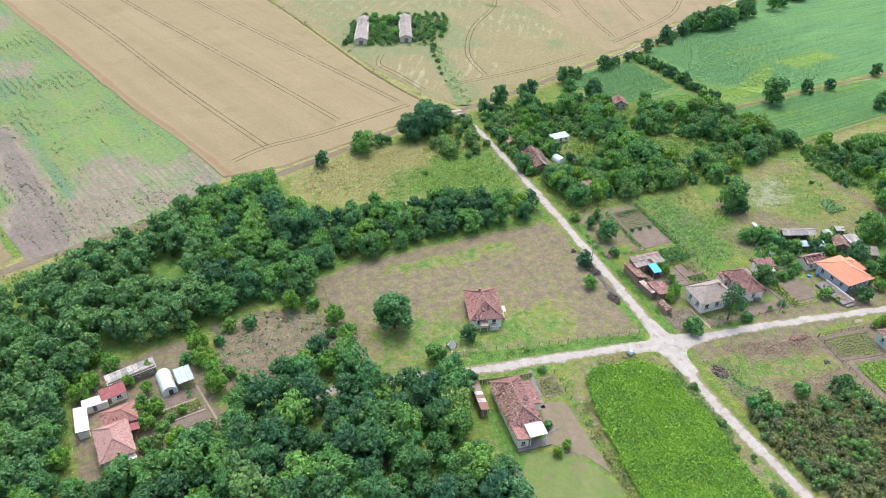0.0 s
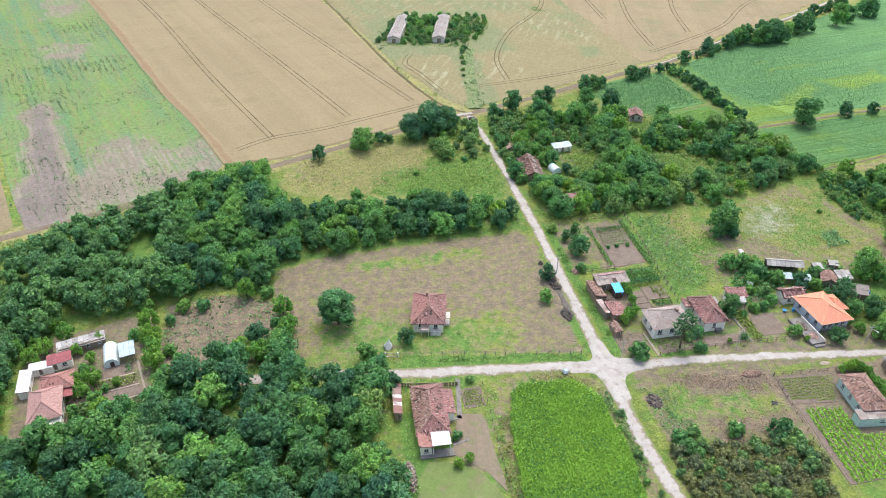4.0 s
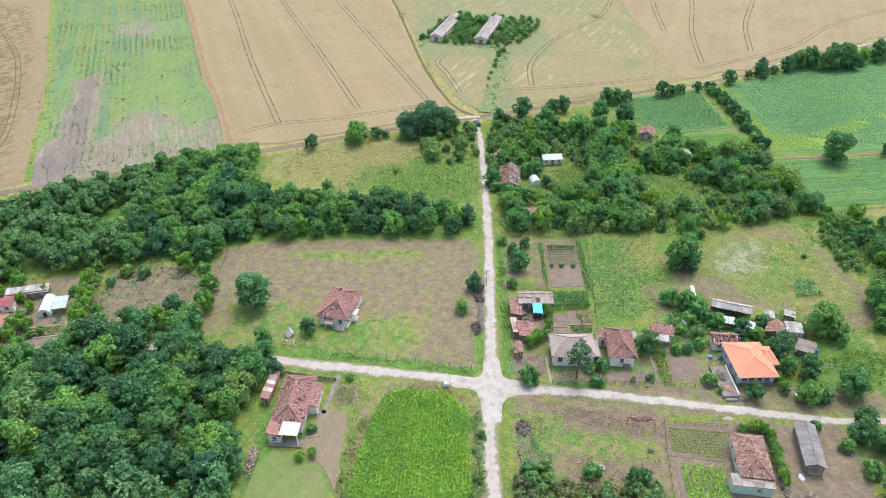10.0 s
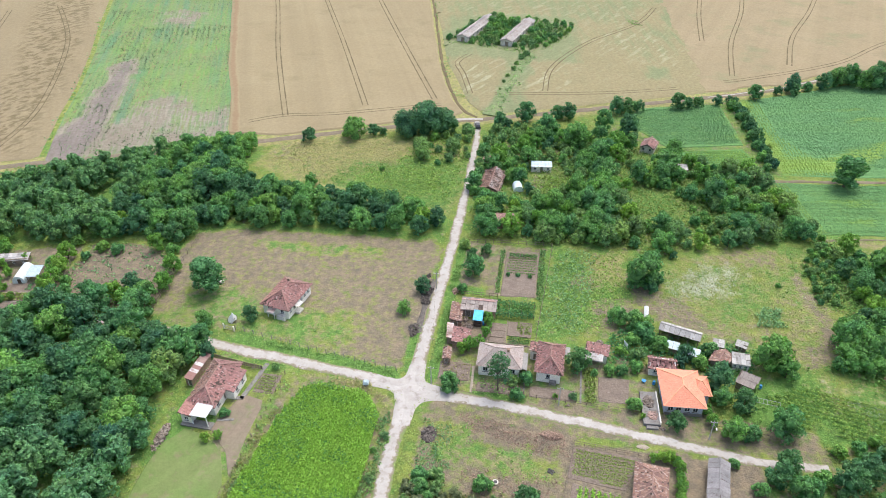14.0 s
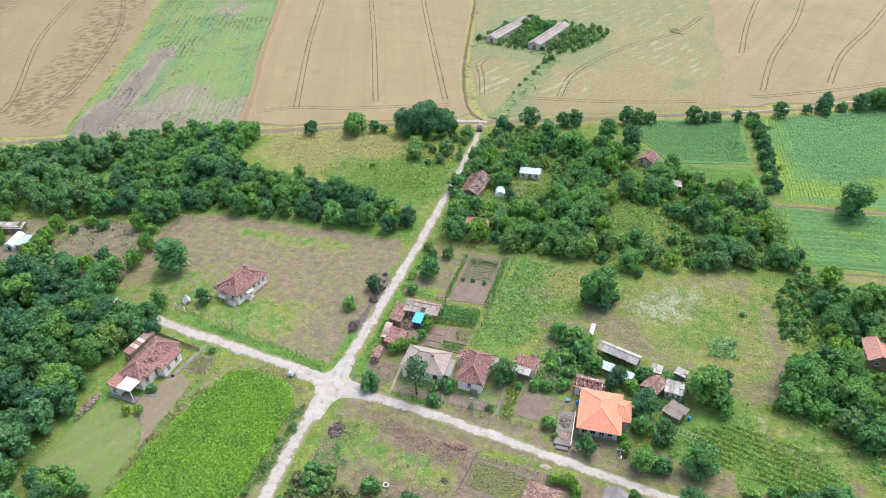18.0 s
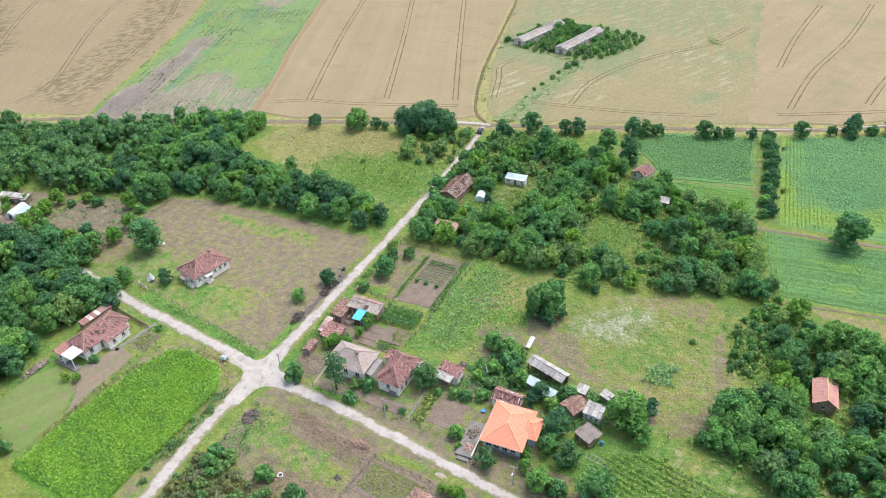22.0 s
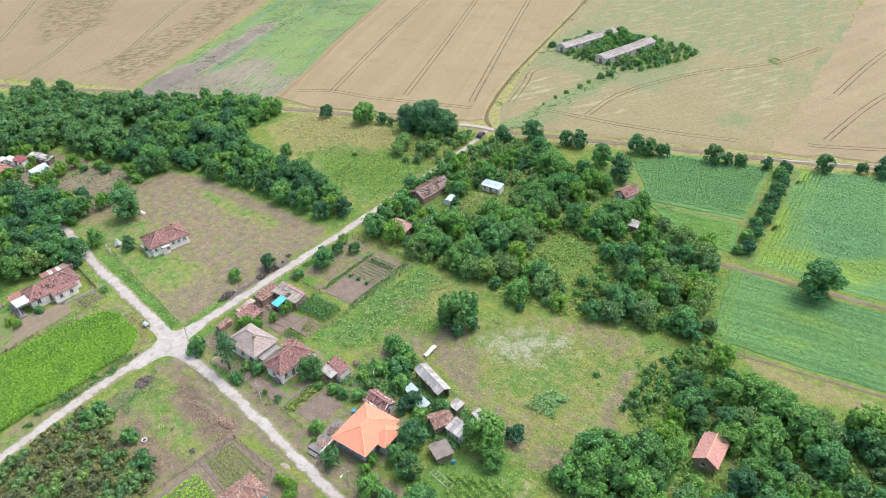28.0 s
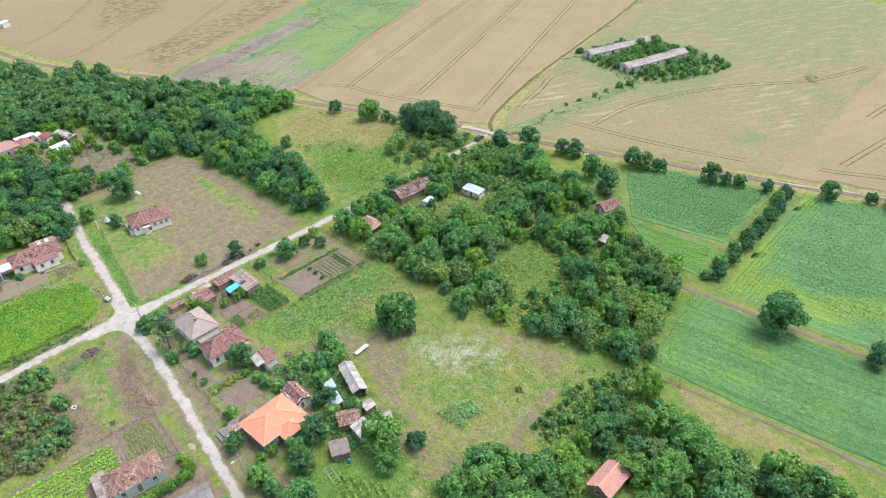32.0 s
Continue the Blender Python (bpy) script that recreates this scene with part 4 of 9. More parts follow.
# ---- fields ----
def field(name, poly, height, material, label, category="field", rough_edge=0.5, z=0.0, step=2.5, seed=1):
    """A standing crop: a flat top of its height with a ragged outline and a skirt down to the ground."""
    out = []
    for (ax, ay), (bx, by) in zip(poly, poly[1:] + poly[:1]):
        n = max(1, int(math.hypot(bx - ax, by - ay) / step))
        out += [(ax + (bx - ax) * k / n, ay + (by - ay) * k / n) for k in range(n)]
    a = np.array(out)
    a[:, 0] += rough_edge * 2 * (value_noise(a[:, 0], a[:, 1], 0.35, seed) - 0.5)
    a[:, 1] += rough_edge * 2 * (value_noise(a[:, 0], a[:, 1], 0.35, seed + 50) - 0.5)
    bm = bmesh.new()
    top = [bm.verts.new((x, y, z + height)) for x, y in a]
    e = np.roll(a, -1, 0) - np.roll(a, 1, 0)
    e /= np.maximum(np.hypot(e[:, 0], e[:, 1]), 1e-6)[:, None]
    turn = 1.0 if np.sum(a[:, 0] * np.roll(a[:, 1], -1) - np.roll(a[:, 0], -1) * a[:, 1]) > 0 else -1.0
    o = a + np.stack([e[:, 1], -e[:, 0]], 1) * turn * (0.12 + 2.2 * height)
    low = [bm.verts.new((x, y, z - 0.1)) for x, y in o]
    cap = bm.faces.new(top)
    if cap.normal.z < 0:
        cap.normal_update()
    n = len(top)
    for i in range(n):
        bm.faces.new((top[i], low[i], low[(i + 1) % n], top[(i + 1) % n]))
    bmesh.ops.recalc_face_normals(bm, faces=bm.faces[:])
    bmesh.ops.triangulate(bm, faces=[cap])
    me = bpy.data.meshes.new(name)
    bm.to_mesh(me)
    bm.free()
    me.materials.append(material)
    return tagged(new(name, me), label, category, kind="structure")


field("wheat_field", [(0, 190), (17, 190.5), (45, 202), (71, 212.5), (74, 216), (69, 225), (63, 243), (58, 262), (49, 303), (40, 345), (20, 430), (-95, 430), (-57, 336), (-27, 259)], 0.3, WHEAT, "ripe golden wheat field with wheel tracks", seed=2)
WEEDY_POLY = [(82, 215), (106, 223.5), (142, 237.3), (163, 245.6), (163, 270), (161, 310), (158, 340), (148, 430), (32, 430), (42, 345), (53, 303), (62, 262), (69, 243), (75, 225)]


def headland_mat():
    """Brown trampled wheat, fading unevenly to ripe wheat at its rims."""
    m, nt, bsdf = node_mat("brown_headland")
    at = nt.nodes.new("ShaderNodeAttribute")
    at.attribute_name = "rim"
    fine = noise_fac(nt, 0.8, 0.2, 0.8, 7.0, rough=0.75)
    w = maths(nt, "ADD", at.outputs["Fac"], maths(nt, "MULTIPLY", maths(nt, "ADD", noise_fac(nt, 0.15, 0.3, 0.7, 4.0), fine), 0.3))
    col = ramp_mix(nt, fine, (0.235, 0.160, 0.092), (0.275, 0.200, 0.118))
    col = ramp_mix(nt, stepped(nt, w, 0.45, 1.15), col, (0.283, 0.228, 0.132))
    nt.links.new(col, bsdf.inputs["Base Color"])
    bsdf.inputs["Roughness"].default_value = 0.95
    bsdf.inputs["Specular IOR Level"].default_value = 0.1
    return m


def weighted_field(name, poly, step, z, material, zones, label):
    """A field as a fine grid with a green and a pale weight at each place."""
    gx, gy = np.arange(min(p[0] for p in poly), max(p[0] for p in poly) + step, step), np.arange(min(p[1] for p in poly), max(p[1] for p in poly) + step, step)
    X, Y = np.meshgrid(gx, gy)
    inside = signed(X, Y, poly) > -step * 0.5
    W = np.zeros((*X.shape, 4))
    wx, wy = X + 10 * (value_noise(X, Y, 0.07, 64) - 0.5), Y + 10 * (value_noise(X, Y, 0.07, 65) - 0.5)
    for p, soft, w in zones:
        f = np.clip(signed(wx, wy, p) / soft + 0.5, 0, 1)[..., None]
        W = np.maximum(W, np.array((*w, 0, 1)) * f)
    idx = np.arange(X.size).reshape(X.shape)
    F = np.stack([idx[:-1, :-1], idx[:-1, 1:], idx[1:, 1:], idx[1:, :-1]], -1)
    F = F[inside[:-1, :-1] & inside[:-1, 1:] & inside[1:, 1:] & inside[1:, :-1]]
    used, inv = np.unique(F, return_inverse=True)
    SX, SY = snapped(X.ravel()[used], Y.ravel()[used], poly, step * 0.8)
    V = np.stack([SX, SY, (z - 0.06 * value_noise(SX, SY, 0.3, 66)) * np.clip(signed(SX, SY, poly) / 1.2, 0, 1) + 0.02], -1)
    me = mesh_of(name, V, inv.reshape(-1, 4), material, True)
    me.attributes.new("weeds", "FLOAT_COLOR", "POINT").data.foreach_set("color", W.reshape(-1, 4)[used].reshape(-1).astype(np.float32))
    return tagged(new(name, me), label, "field", kind="structure")


weighted_field("weedy_field", WEEDY_POLY, 1.5, 0.25, WEEDY, [
    ([(90, 330), (120, 318), (138, 316), (150, 350), (146, 430), (36, 430), (48, 330), (60, 322)], 22, (0.55, 0.3)),
    ([(146, 380), (153, 362), (152, 316), (160, 316), (160, 362), (152, 384)], 5, (0.85, 0)), ([(136, 322), (152, 316), (158, 312), (158, 290), (140, 300)], 14, (0.55, 0.2)),
    ([(139, 268), (139, 256), (148, 258), (148, 268)], 6, (0.8, 0)), ([(56, 280), (60, 266), (68, 242), (80, 218), (74, 226), (62, 262), (50, 305)], 5, (0.6, 0)),
    (rect(56, 268, 114, 326), 9, (0.75, 0)), ([(80, 216), (92, 216), (97, 268), (88, 268)], 3.5, (0.75, 0)),
    ([(72, 232), (82, 236), (86, 264), (66, 264)], 6, (0.15, 0.75)), ([(92, 240), (112, 242), (108, 268), (98, 262)], 9, (0.1, 0.7)), ([(116, 290), (150, 270), (160, 300), (130, 318)], 16, (0.3, 0.55))],
    "thin weedy wheat with green and pale streaks")
weighted_field("wheat_field_west", [(-52.5, 164), (-59.2, 181), (-65.4, 196), (-73.4, 218), (-88.6, 253), (-102.2, 281), (-123.2, 328), (-136.2, 354), (-174, 430), (-600, 430), (-600, 60), (-150, 130), (-112, 138), (-72, 157)], 3.0, 0.3, WHEAT_FAR, [
    ([(-58, 166), (-70, 195), (-80, 220), (-96, 253), (-110, 285), (-135, 335), (-165, 335), (-137, 280), (-114, 240), (-98, 205), (-88, 170)], 10, (1.0, 0)),
    ([(-136, 170), (-131, 190), (-138, 204), (-187, 240), (-220, 260), (-240, 240), (-189, 200), (-157, 180)], 12, (1.0, 0)), ([(-170, 260), (-200, 250), (-220, 300), (-190, 330)], 16, (0.7, 0))],
    "ripe wheat field with lodged dark patches")
field("wheat_field_east", [(161, 245), (187, 256), (209, 269.5), (256, 292.5), (340, 340), (600, 430), (150, 430), (156, 326), (160, 270)], 0.3, WHEAT_EAST, "ripe golden wheat field beyond the field road", rough_edge=3.0, seed=7)
field("crop_field_small", [(129, 217), (136, 227.5), (163, 235), (165.5, 204), (142, 199)], 0.12, CROP, "small green vegetable crop field", seed=8)
LIME_ZONES = [([(166, 240), (174, 240), (175.5, 212), (179, 186), (166, 186)], 4, (0.85, 0)), ([(170, 184), (172, 198), (190, 200), (212, 213), (214, 207), (196, 190)], 7, (0.9, 0)), ([(212, 218), (224, 216), (248, 222), (250, 212), (224, 204)], 8, (0.8, 0)), ([(200, 226), (240, 236), (240, 231), (200, 222)], 4, (0.55, 0)), ([(186, 232), (214, 240), (214, 236), (186, 228)], 3, (0.45, 0))]
weighted_field("crop_field_large", [(171, 239), (190, 247), (210, 258), (258, 280), (340, 320), (340, 205), (260, 193.5), (209, 189), (193, 187), (174, 185.5)], 1.6, 0.12, CROP_WEIGHTED, LIME_ZONES, "wide green crop field with drilled rows")
field("crop_field_lower", [(170.6, 181), (180, 181.4), (209, 184.2), (262, 189), (265, 164.5), (218, 160.8), (192, 157), (175, 155)], 0.12, CROP, "green crop field between two earth paths", seed=11)
field("crop_strip", [(143.5, 196.6), (165, 201), (168.4, 187.2), (157, 188)], 0.1, CROP_LIME, "narrow green crop strip by the hedge", seed=12)


def fallow_field():
    """The fallow field as a grid with its bare parts weighted."""
    poly = [(-49, 162), (-20, 174), (-4, 182), (-0.5, 189), (-25, 254), (-57, 336), (-96, 430), (-172, 430), (-134, 354), (-121, 328), (-100, 281), (-86.5, 253), (-71.5, 218), (-63.5, 196), (-57.5, 181)]
    gx, gy = np.arange(-200, 1, 1.5), np.arange(163, 431, 1.5)
    X, Y = np.meshgrid(gx, gy)
    inside = signed(X, Y, poly) > -0.75
    front = [(-56, 158), (-20, 168), (3, 178), (3, 192), (-5, 211), (-15, 205), (-26, 216), (-36, 219), (-44, 196), (-54, 200)]
    side = [(-60, 158), (-36, 160), (-38, 172), (-49, 205), (-54, 224), (-66, 251), (-70, 242), (-64, 222), (-57, 195)]
    blob = [(-82, 290), (-58, 287), (-62, 313), (-84, 312)]
    far_end = [(-70, 345), (-78, 385), (-106, 390), (-94, 348)]
    bare = np.zeros(X.shape)
    for p, s, k in ((front, 18, 0.66), (side, 7, 1.05), (blob, 14, 0.6), (far_end, 20, 0.6)):
        bare = np.maximum(bare, k * np.clip(signed(X + 8 * (value_noise(X, Y, 0.08, 63) - 0.5), Y, p) / s + 0.5, 0, 1))
    ny, nx = X.shape
    idx = np.arange(nx * ny).reshape(ny, nx)
    F = np.stack([idx[:-1, :-1], idx[:-1, 1:], idx[1:, 1:], idx[1:, :-1]], -1)
    ok = inside[:-1, :-1] & inside[:-1, 1:] & inside[1:, 1:] & inside[1:, :-1]
    F = F[ok]
    used, inv = np.unique(F, return_inverse=True)
    SX, SY = snapped(X.ravel()[used], Y.ravel()[used], poly, 1.3)
    V = np.stack([SX, SY, 0.05 + 0.1 * value_noise(SX, SY, 0.4, 62)], -1)
    me = mesh_of("fallow_field", V, inv.reshape(-1, 4), FALLOW, True)
    at = me.attributes.new("bare", "FLOAT", "POINT")
    at.data.foreach_set("value", bare.reshape(-1)[used].astype(np.float32))
    tagged(new("fallow_field", me), "fallow strip field with green weeds and bare earth", "field", kind="structure")


fallow_field()
ribbon("old_track", spline([(84, 214.5), (86.5, 230), (89.5, 250), (93, 268), (95.5, 276)], 1.2), 5.0, 6.0, 0.262, field_mat("weed_strip", (0.175, 0.225, 0.100), (0.225, 0.250, 0.125), (0.150, 0.215, 0.085), None, patch=0.3, bump=0.2, grain=0.3), "overgrown green track towards the ruined barns", "track", 1.4, 17)
ribbon("field_headland", spline([(1.5, 190), (-8, 214), (-27.5, 259), (-57, 333), (-96, 428)], 3.0), 3.6, 3.6, 0.3, headland_mat(), "brown trampled strip along the wheat's edge", "headland", 0.8, 15)
ribbon("field_road_gravel_east", spline([(160, 240.6), (167, 243.2), (178, 248.4), (188, 252.6), (210, 266.2), (257, 289.2), (330, 330)], 2.5), 0.6, 3.0, 0.12, ROAD_GRAVEL, "pale gravelled stretch of the field road", "road", 0.35, 16)


def fallow_tufts():
    """Dark weed tufts along the drill rows of the fallow field and thin lines of brown."""
    r = np.random.default_rng(121)
    n = 60000
    x, y = r.uniform(-135, 0, n), r.uniform(163, 350, n)
    poly = [(-48, 165), (-20, 176), (-4, 184), (-2, 190), (-26, 254), (-57, 333), (-64, 350), (-132, 350), (-120, 328), (-99, 281), (-85.5, 253), (-70.5, 218), (-62.5, 196)]
    c, q = math.cos(radians(111)), math.sin(radians(111))
    b = -x * q + y * c
    row = np.round(b / 2.3) * 2.3 + r.normal(0, 0.45, n)
    x, y = x - (row - b) * q, y + (row - b) * c
    ok = (signed(x, y, poly) > 0.5) & (value_noise(x, y, 0.06, 122) + 0.6 * value_noise(x, y, 0.3, 123) + 0.4 * r.random(n) > 1.1)
    return np.stack([x[ok], y[ok], 0.12 + 0.18 * r.random(ok.sum())], 1)


def tramlines(name, lines, z, label, width=0.42):
    """Pairs of wheel ruts as thin ribbons."""
    V, F = [], []
    for pts in lines:
        l = spline(pts, 3.0)
        d = np.gradient(l, axis=0)
        d /= np.hypot(d[:, 0], d[:, 1])[:, None]
        for off in (-0.9, 0.9):
            o = len(V)
            for i, (p, q) in enumerate(zip(l, d)):
                w = width * (0.6 + 0.8 * rng.random())
                for s in (off - w / 2, off + w / 2):
                    V.append((p[0] - q[1] * s, p[1] + q[0] * s, z))
            F += [(o + 2 * i + 1, o + 2 * i, o + 2 * i + 2, o + 2 * i + 3) for i in range(len(l) - 1)]
    tagged(new(name, mesh_of(name, V, F, TRAM)), label, "wheel tracks", kind="structure")


tramlines("wheat_wheel_tracks", [
    [(14, 204.5), (-10, 264), (-37, 337.5), (-75, 430)], [(39.5, 216.5), (14, 279), (-12, 340), (-45, 420)], [(63, 225), (42, 276), (15, 343), (-15, 420)],
    [(3, 198), (14, 204.5), (30, 208), (51, 215.5), (66, 221)]], 0.308, "pairs of dark wheel tracks through ripe wheat")
tramlines("weedy_wheel_tracks", [[(84, 233), (95, 234.6), (112, 237), (131, 241), (150, 247)], [(75, 232), (70, 250), (66, 262), (70, 272)], [(102, 238), (104, 262), (118, 292), (140, 320), (150, 345)]], 0.258, "faint wheel tracks through weedy wheat")
tramlines("east_wheel_tracks", [[(168, 256), (176, 259), (215, 281), (251, 315), (330, 360)], [(172, 262), (178, 300), (190, 345), (200, 400)], [(196, 276), (205, 310), (222, 350), (240, 400)], [(166, 300), (170, 340), (178, 390)]], 0.308, "wheel tracks through the eastern wheat")
tramlines("west_wheel_tracks", [[(-85, 160), (-90, 182), (-130, 240), (-160, 300)], [(-105, 146), (-120, 170), (-170, 230), (-220, 300)], [(-70, 168), (-76, 200), (-105, 262), (-140, 310)], [(-140, 140), (-160, 165), (-240, 230)]], 0.308, "wheel tracks through the western wheat")


# ---- vegetation ----
def leaf_cards(centres, normals, size, r, bend=0.22, tilt=0.42, wide=0.42):
    """Small folded leaf clumps: two triangles each, turned about the given normals."""
    n = len(centres)
    nn = normals + tilt * r.normal(size=(n, 3))
    nn /= np.linalg.norm(nn, axis=1)[:, None]
    h = r.normal(size=(n, 3))
    a = np.cross(nn, h)
    a /= np.linalg.norm(a, axis=1)[:, None]
    b = np.cross(nn, a)
    s = (np.asarray(size) * r.uniform(0.65, 1.35, n))[:, None]
    V = np.empty((n, 4, 3))
    V[:, 0], V[:, 1] = centres - a * s * 0.70, centres - b * s * wide - nn * s * bend
    V[:, 2], V[:, 3] = centres + a * s * 0.70, centres + b * s * wide - nn * s * bend
    i = np.arange(n)[:, None] * 4
    F = np.concatenate([i + np.array([[0, 1, 2]]), i + np.array([[0, 2, 3]])], 1).reshape(-1, 3)
    return V.reshape(-1, 3), F


_ico = bmesh.new()
bmesh.ops.create_icosphere(_ico, subdivisions=1, radius=1)
ICO_V, ICO_F = np.array([v.co[:] for v in _ico.verts]), np.array([[v.index for v in f.verts] for f in _ico.faces])
_ico.free()


def crown_mesh(name, radius, height, base, lobes, cards, size, material, seed, top=1.0, core=0.84):
    """A crown of many small lobes on an uneven dome, thick with leaf clumps on the outside; top narrows the upper lobes."""
    r = np.random.default_rng(seed)
    lobes = int(lobes * 2.2)
    squash = np.array([r.uniform(0.9, 1.1), r.uniform(0.9, 1.1), 1.0])
    C, R = [], []
    for k in range(lobes):
        u = (k + 0.5) / lobes
        v = 0.12 + 0.78 * u ** 0.85
        rel = math.sqrt(max(0.06, 1 - (2 * v - 0.85) ** 2 * 0.92)) * (1 - (1 - top) * u)
        ang, dist = k * 2.4 + r.uniform(-0.6, 0.6), radius * rel * (r.uniform(0.55, 0.86) if k % 4 else r.uniform(0.1, 0.5))
        C.append((dist * math.cos(ang), dist * math.sin(ang), base + (height - base) * v * r.uniform(0.9, 1.05)))
        R.append(radius * r.uniform(0.19, 0.37))
    C, R = np.array(C) * squash, np.array(R)
    n = cards * 3
    pick = r.choice(lobes, n, p=R ** 2 / (R ** 2).sum())
    d = r.normal(size=(n, 3))
    d[:, 2] += 0.7
    d /= np.linalg.norm(d, axis=1)[:, None]
    P = C[pick] + d * (R[pick] * r.uniform(0.78, 1.16, n))[:, None] * np.array([1, 1, 0.9])
    deep = (np.linalg.norm((P[:, None] - C[None]) / np.array([1, 1, 0.9]), axis=2) < R[None] * 0.76).any(1)
    P, d = P[~deep][:cards], d[~deep][:cards]
    V, F = leaf_cards(P, d, size, r, 0.22, 0.5)
    Vs, Fs, o = [V], [F], len(V)
    for c, q in zip(C[::2], R[::2]):
        Vs.append(c + ICO_V * q * (core + 0.3 * (core > 0.6)) * np.array([1, 1, 0.85]) * r.uniform(0.8, 1.05, (len(ICO_V), 1)) - np.array([0, 0, q * 0.25]))
        Fs.append(ICO_F + o)
        o += len(ICO_V)
    return mesh_of(name, np.concatenate(Vs), np.concatenate(Fs), material)


def trunk_mesh(name, height, radius, spread, seed, limbs=3):
    """A tapered trunk that leans a little and forks into limbs."""
    r = np.random.default_rng(seed)
    lean = Vector((r.uniform(-0.2, 0.2), r.uniform(-0.2, 0.2), height * 0.5))
    bits = [tube((0, 0, -0.1), lean, radius, radius * 0.7, 5), tube(lean, lean * 1.7, radius * 0.7, radius * 0.3, 4)]
    for k in range(limbs):
        a = k * 2 * math.pi / limbs + r.uniform(-0.5, 0.5)
        s = lean * r.uniform(0.8, 1.2)
        bits.append(tube(s, s + Vector((math.cos(a) * spread * 0.6, math.sin(a) * spread * 0.6, height * 0.3)), radius * 0.45, radius * 0.12, 4))
    return mesh_of(name, *joined(*bits), BARK)


class Tree:
    """One kind of tree: a trunk under a crown, built once and copied."""

    def __init__(self, name, radius, height, base, lobes, cards, size, material, label, seed, top=1.0, trunk=0.16, core=0.84):
        self.radius, self.height, self.label, self.name = radius, height, label, name
        self.first = None
        self.crown = crown_mesh("crown", radius, height, base, lobes, int(cards * 1.15), size * 0.86, material, seed, top, core)
        self.trunk = trunk_mesh("trunk", height, trunk, radius, seed)

    def plant(self, x, y, scale=1.0, turn=0.0, group="", label="", tall=1.0):
        m = pose(x, y, -0.05, 0, 0, turn)
        if self.first is None:
            self.first = thing(self.name, 0, 0, 0, label or self.label, "bush" if "bush" in self.name or "shrub" in self.name else "tree", group)
            part("trunk", self.trunk, self.first)
            part("crown", self.crown, self.first)
            ob = self.first
            ob.matrix_basis = m @ Matrix.Diagonal((scale, scale, scale * tall, 1))
        else:
            ob = copy_thing(self.first, m)
            ob.matrix_basis = m @ Matrix.Diagonal((scale, scale, scale * tall, 1))
            tagged(ob, label or self.label, group=group)
        return ob


TREES = [
    Tree("broad_tree", 3.3, 7.2, 0.3, 15, 820, 0.56, LEAF, "full-crowned green broadleaf tree", 11),
    Tree("tall_tree", 2.9, 8.0, 0.4, 16, 820, 0.53, LEAF, "tall green broadleaf tree", 12, 0.8),
    Tree("spreading_tree", 3.6, 6.6, 0.3, 17, 880, 0.58, LEAF, "spreading green broadleaf tree", 13),
    Tree("dark_tree", 2.7, 5.9, 0.15, 13, 700, 0.5, LEAF_DARK, "dark green broadleaf tree", 14, 0.9),
    Tree("dense_tree", 3.1, 7.4, 0.25, 15, 800, 0.54, LEAF_DARK, "dense dark green tree", 15, 0.85),
    Tree("low_tree", 2.8, 5.5, 0.2, 12, 700, 0.5, LEAF, "low rounded green tree", 16),
]
OLIVE = Tree("olive_scrub_tree", 2.8, 5.4, 0.15, 13, 700, 0.5, LEAF_SCRUB, "dull olive-green scrubby tree", 22, 0.95)
LIME = Tree("fruit_tree", 2.2, 4.6, 0.5, 9, 520, 0.46, LEAF_LIME, "light green fruit tree", 17)
SCRUB = Tree("scrub_bush", 1.7, 2.6, 0.1, 9, 350, 0.46, LEAF_SCRUB, "dull green scrub bush", 18, trunk=0.06)
BROWN = Tree("dry_bush", 1.6, 2.2, 0.1, 9, 350, 0.44, LEAF_BROWN, "dull brownish-green scrub bush", 61, trunk=0.06)
BUSH = Tree("leafy_bush", 1.6, 2.5, 0.1, 9, 350, 0.46, LEAF, "low leafy green bush", 19, trunk=0.06)
DARKBUSH = Tree("dark_bush", 1.7, 3.0, 0.1, 9, 380, 0.46, LEAF_DARK, "dark green dense bush", 20, trunk=0.06)
FAR_TREES = [Tree("far_tree", 3.3, 7.6, 0.9, 14, 560, 0.62, LEAF, "far broadleaf tree", 41), Tree("far_tree", 2.8, 6.6, 0.8, 13, 520, 0.6, LEAF_DARK, "far dark tree", 42), Tree("far_tree", 3.0, 8.2, 0.9, 14, 560, 0.6, LEAF, "far tall tree", 43, 0.85)]
BIG = Tree("walnut_tree", 5.6, 10.6, 0.6, 26, 2000, 0.62, LEAF_DARK, "huge dark green tree by the field road", 23, trunk=0.35)
FINE = Tree("single_tree", 3.0, 8.6, 0.4, 18, 1500, 0.48, LEAF, "lone full-crowned green tree on mown ground", 24, 0.85, 0.25)


LEAF_FAR = leaf_mat("leaf_far", (0.140, 0.298, 0.124), (0.140, 0.298, 0.124), (0.140, 0.298, 0.124), 0.4)


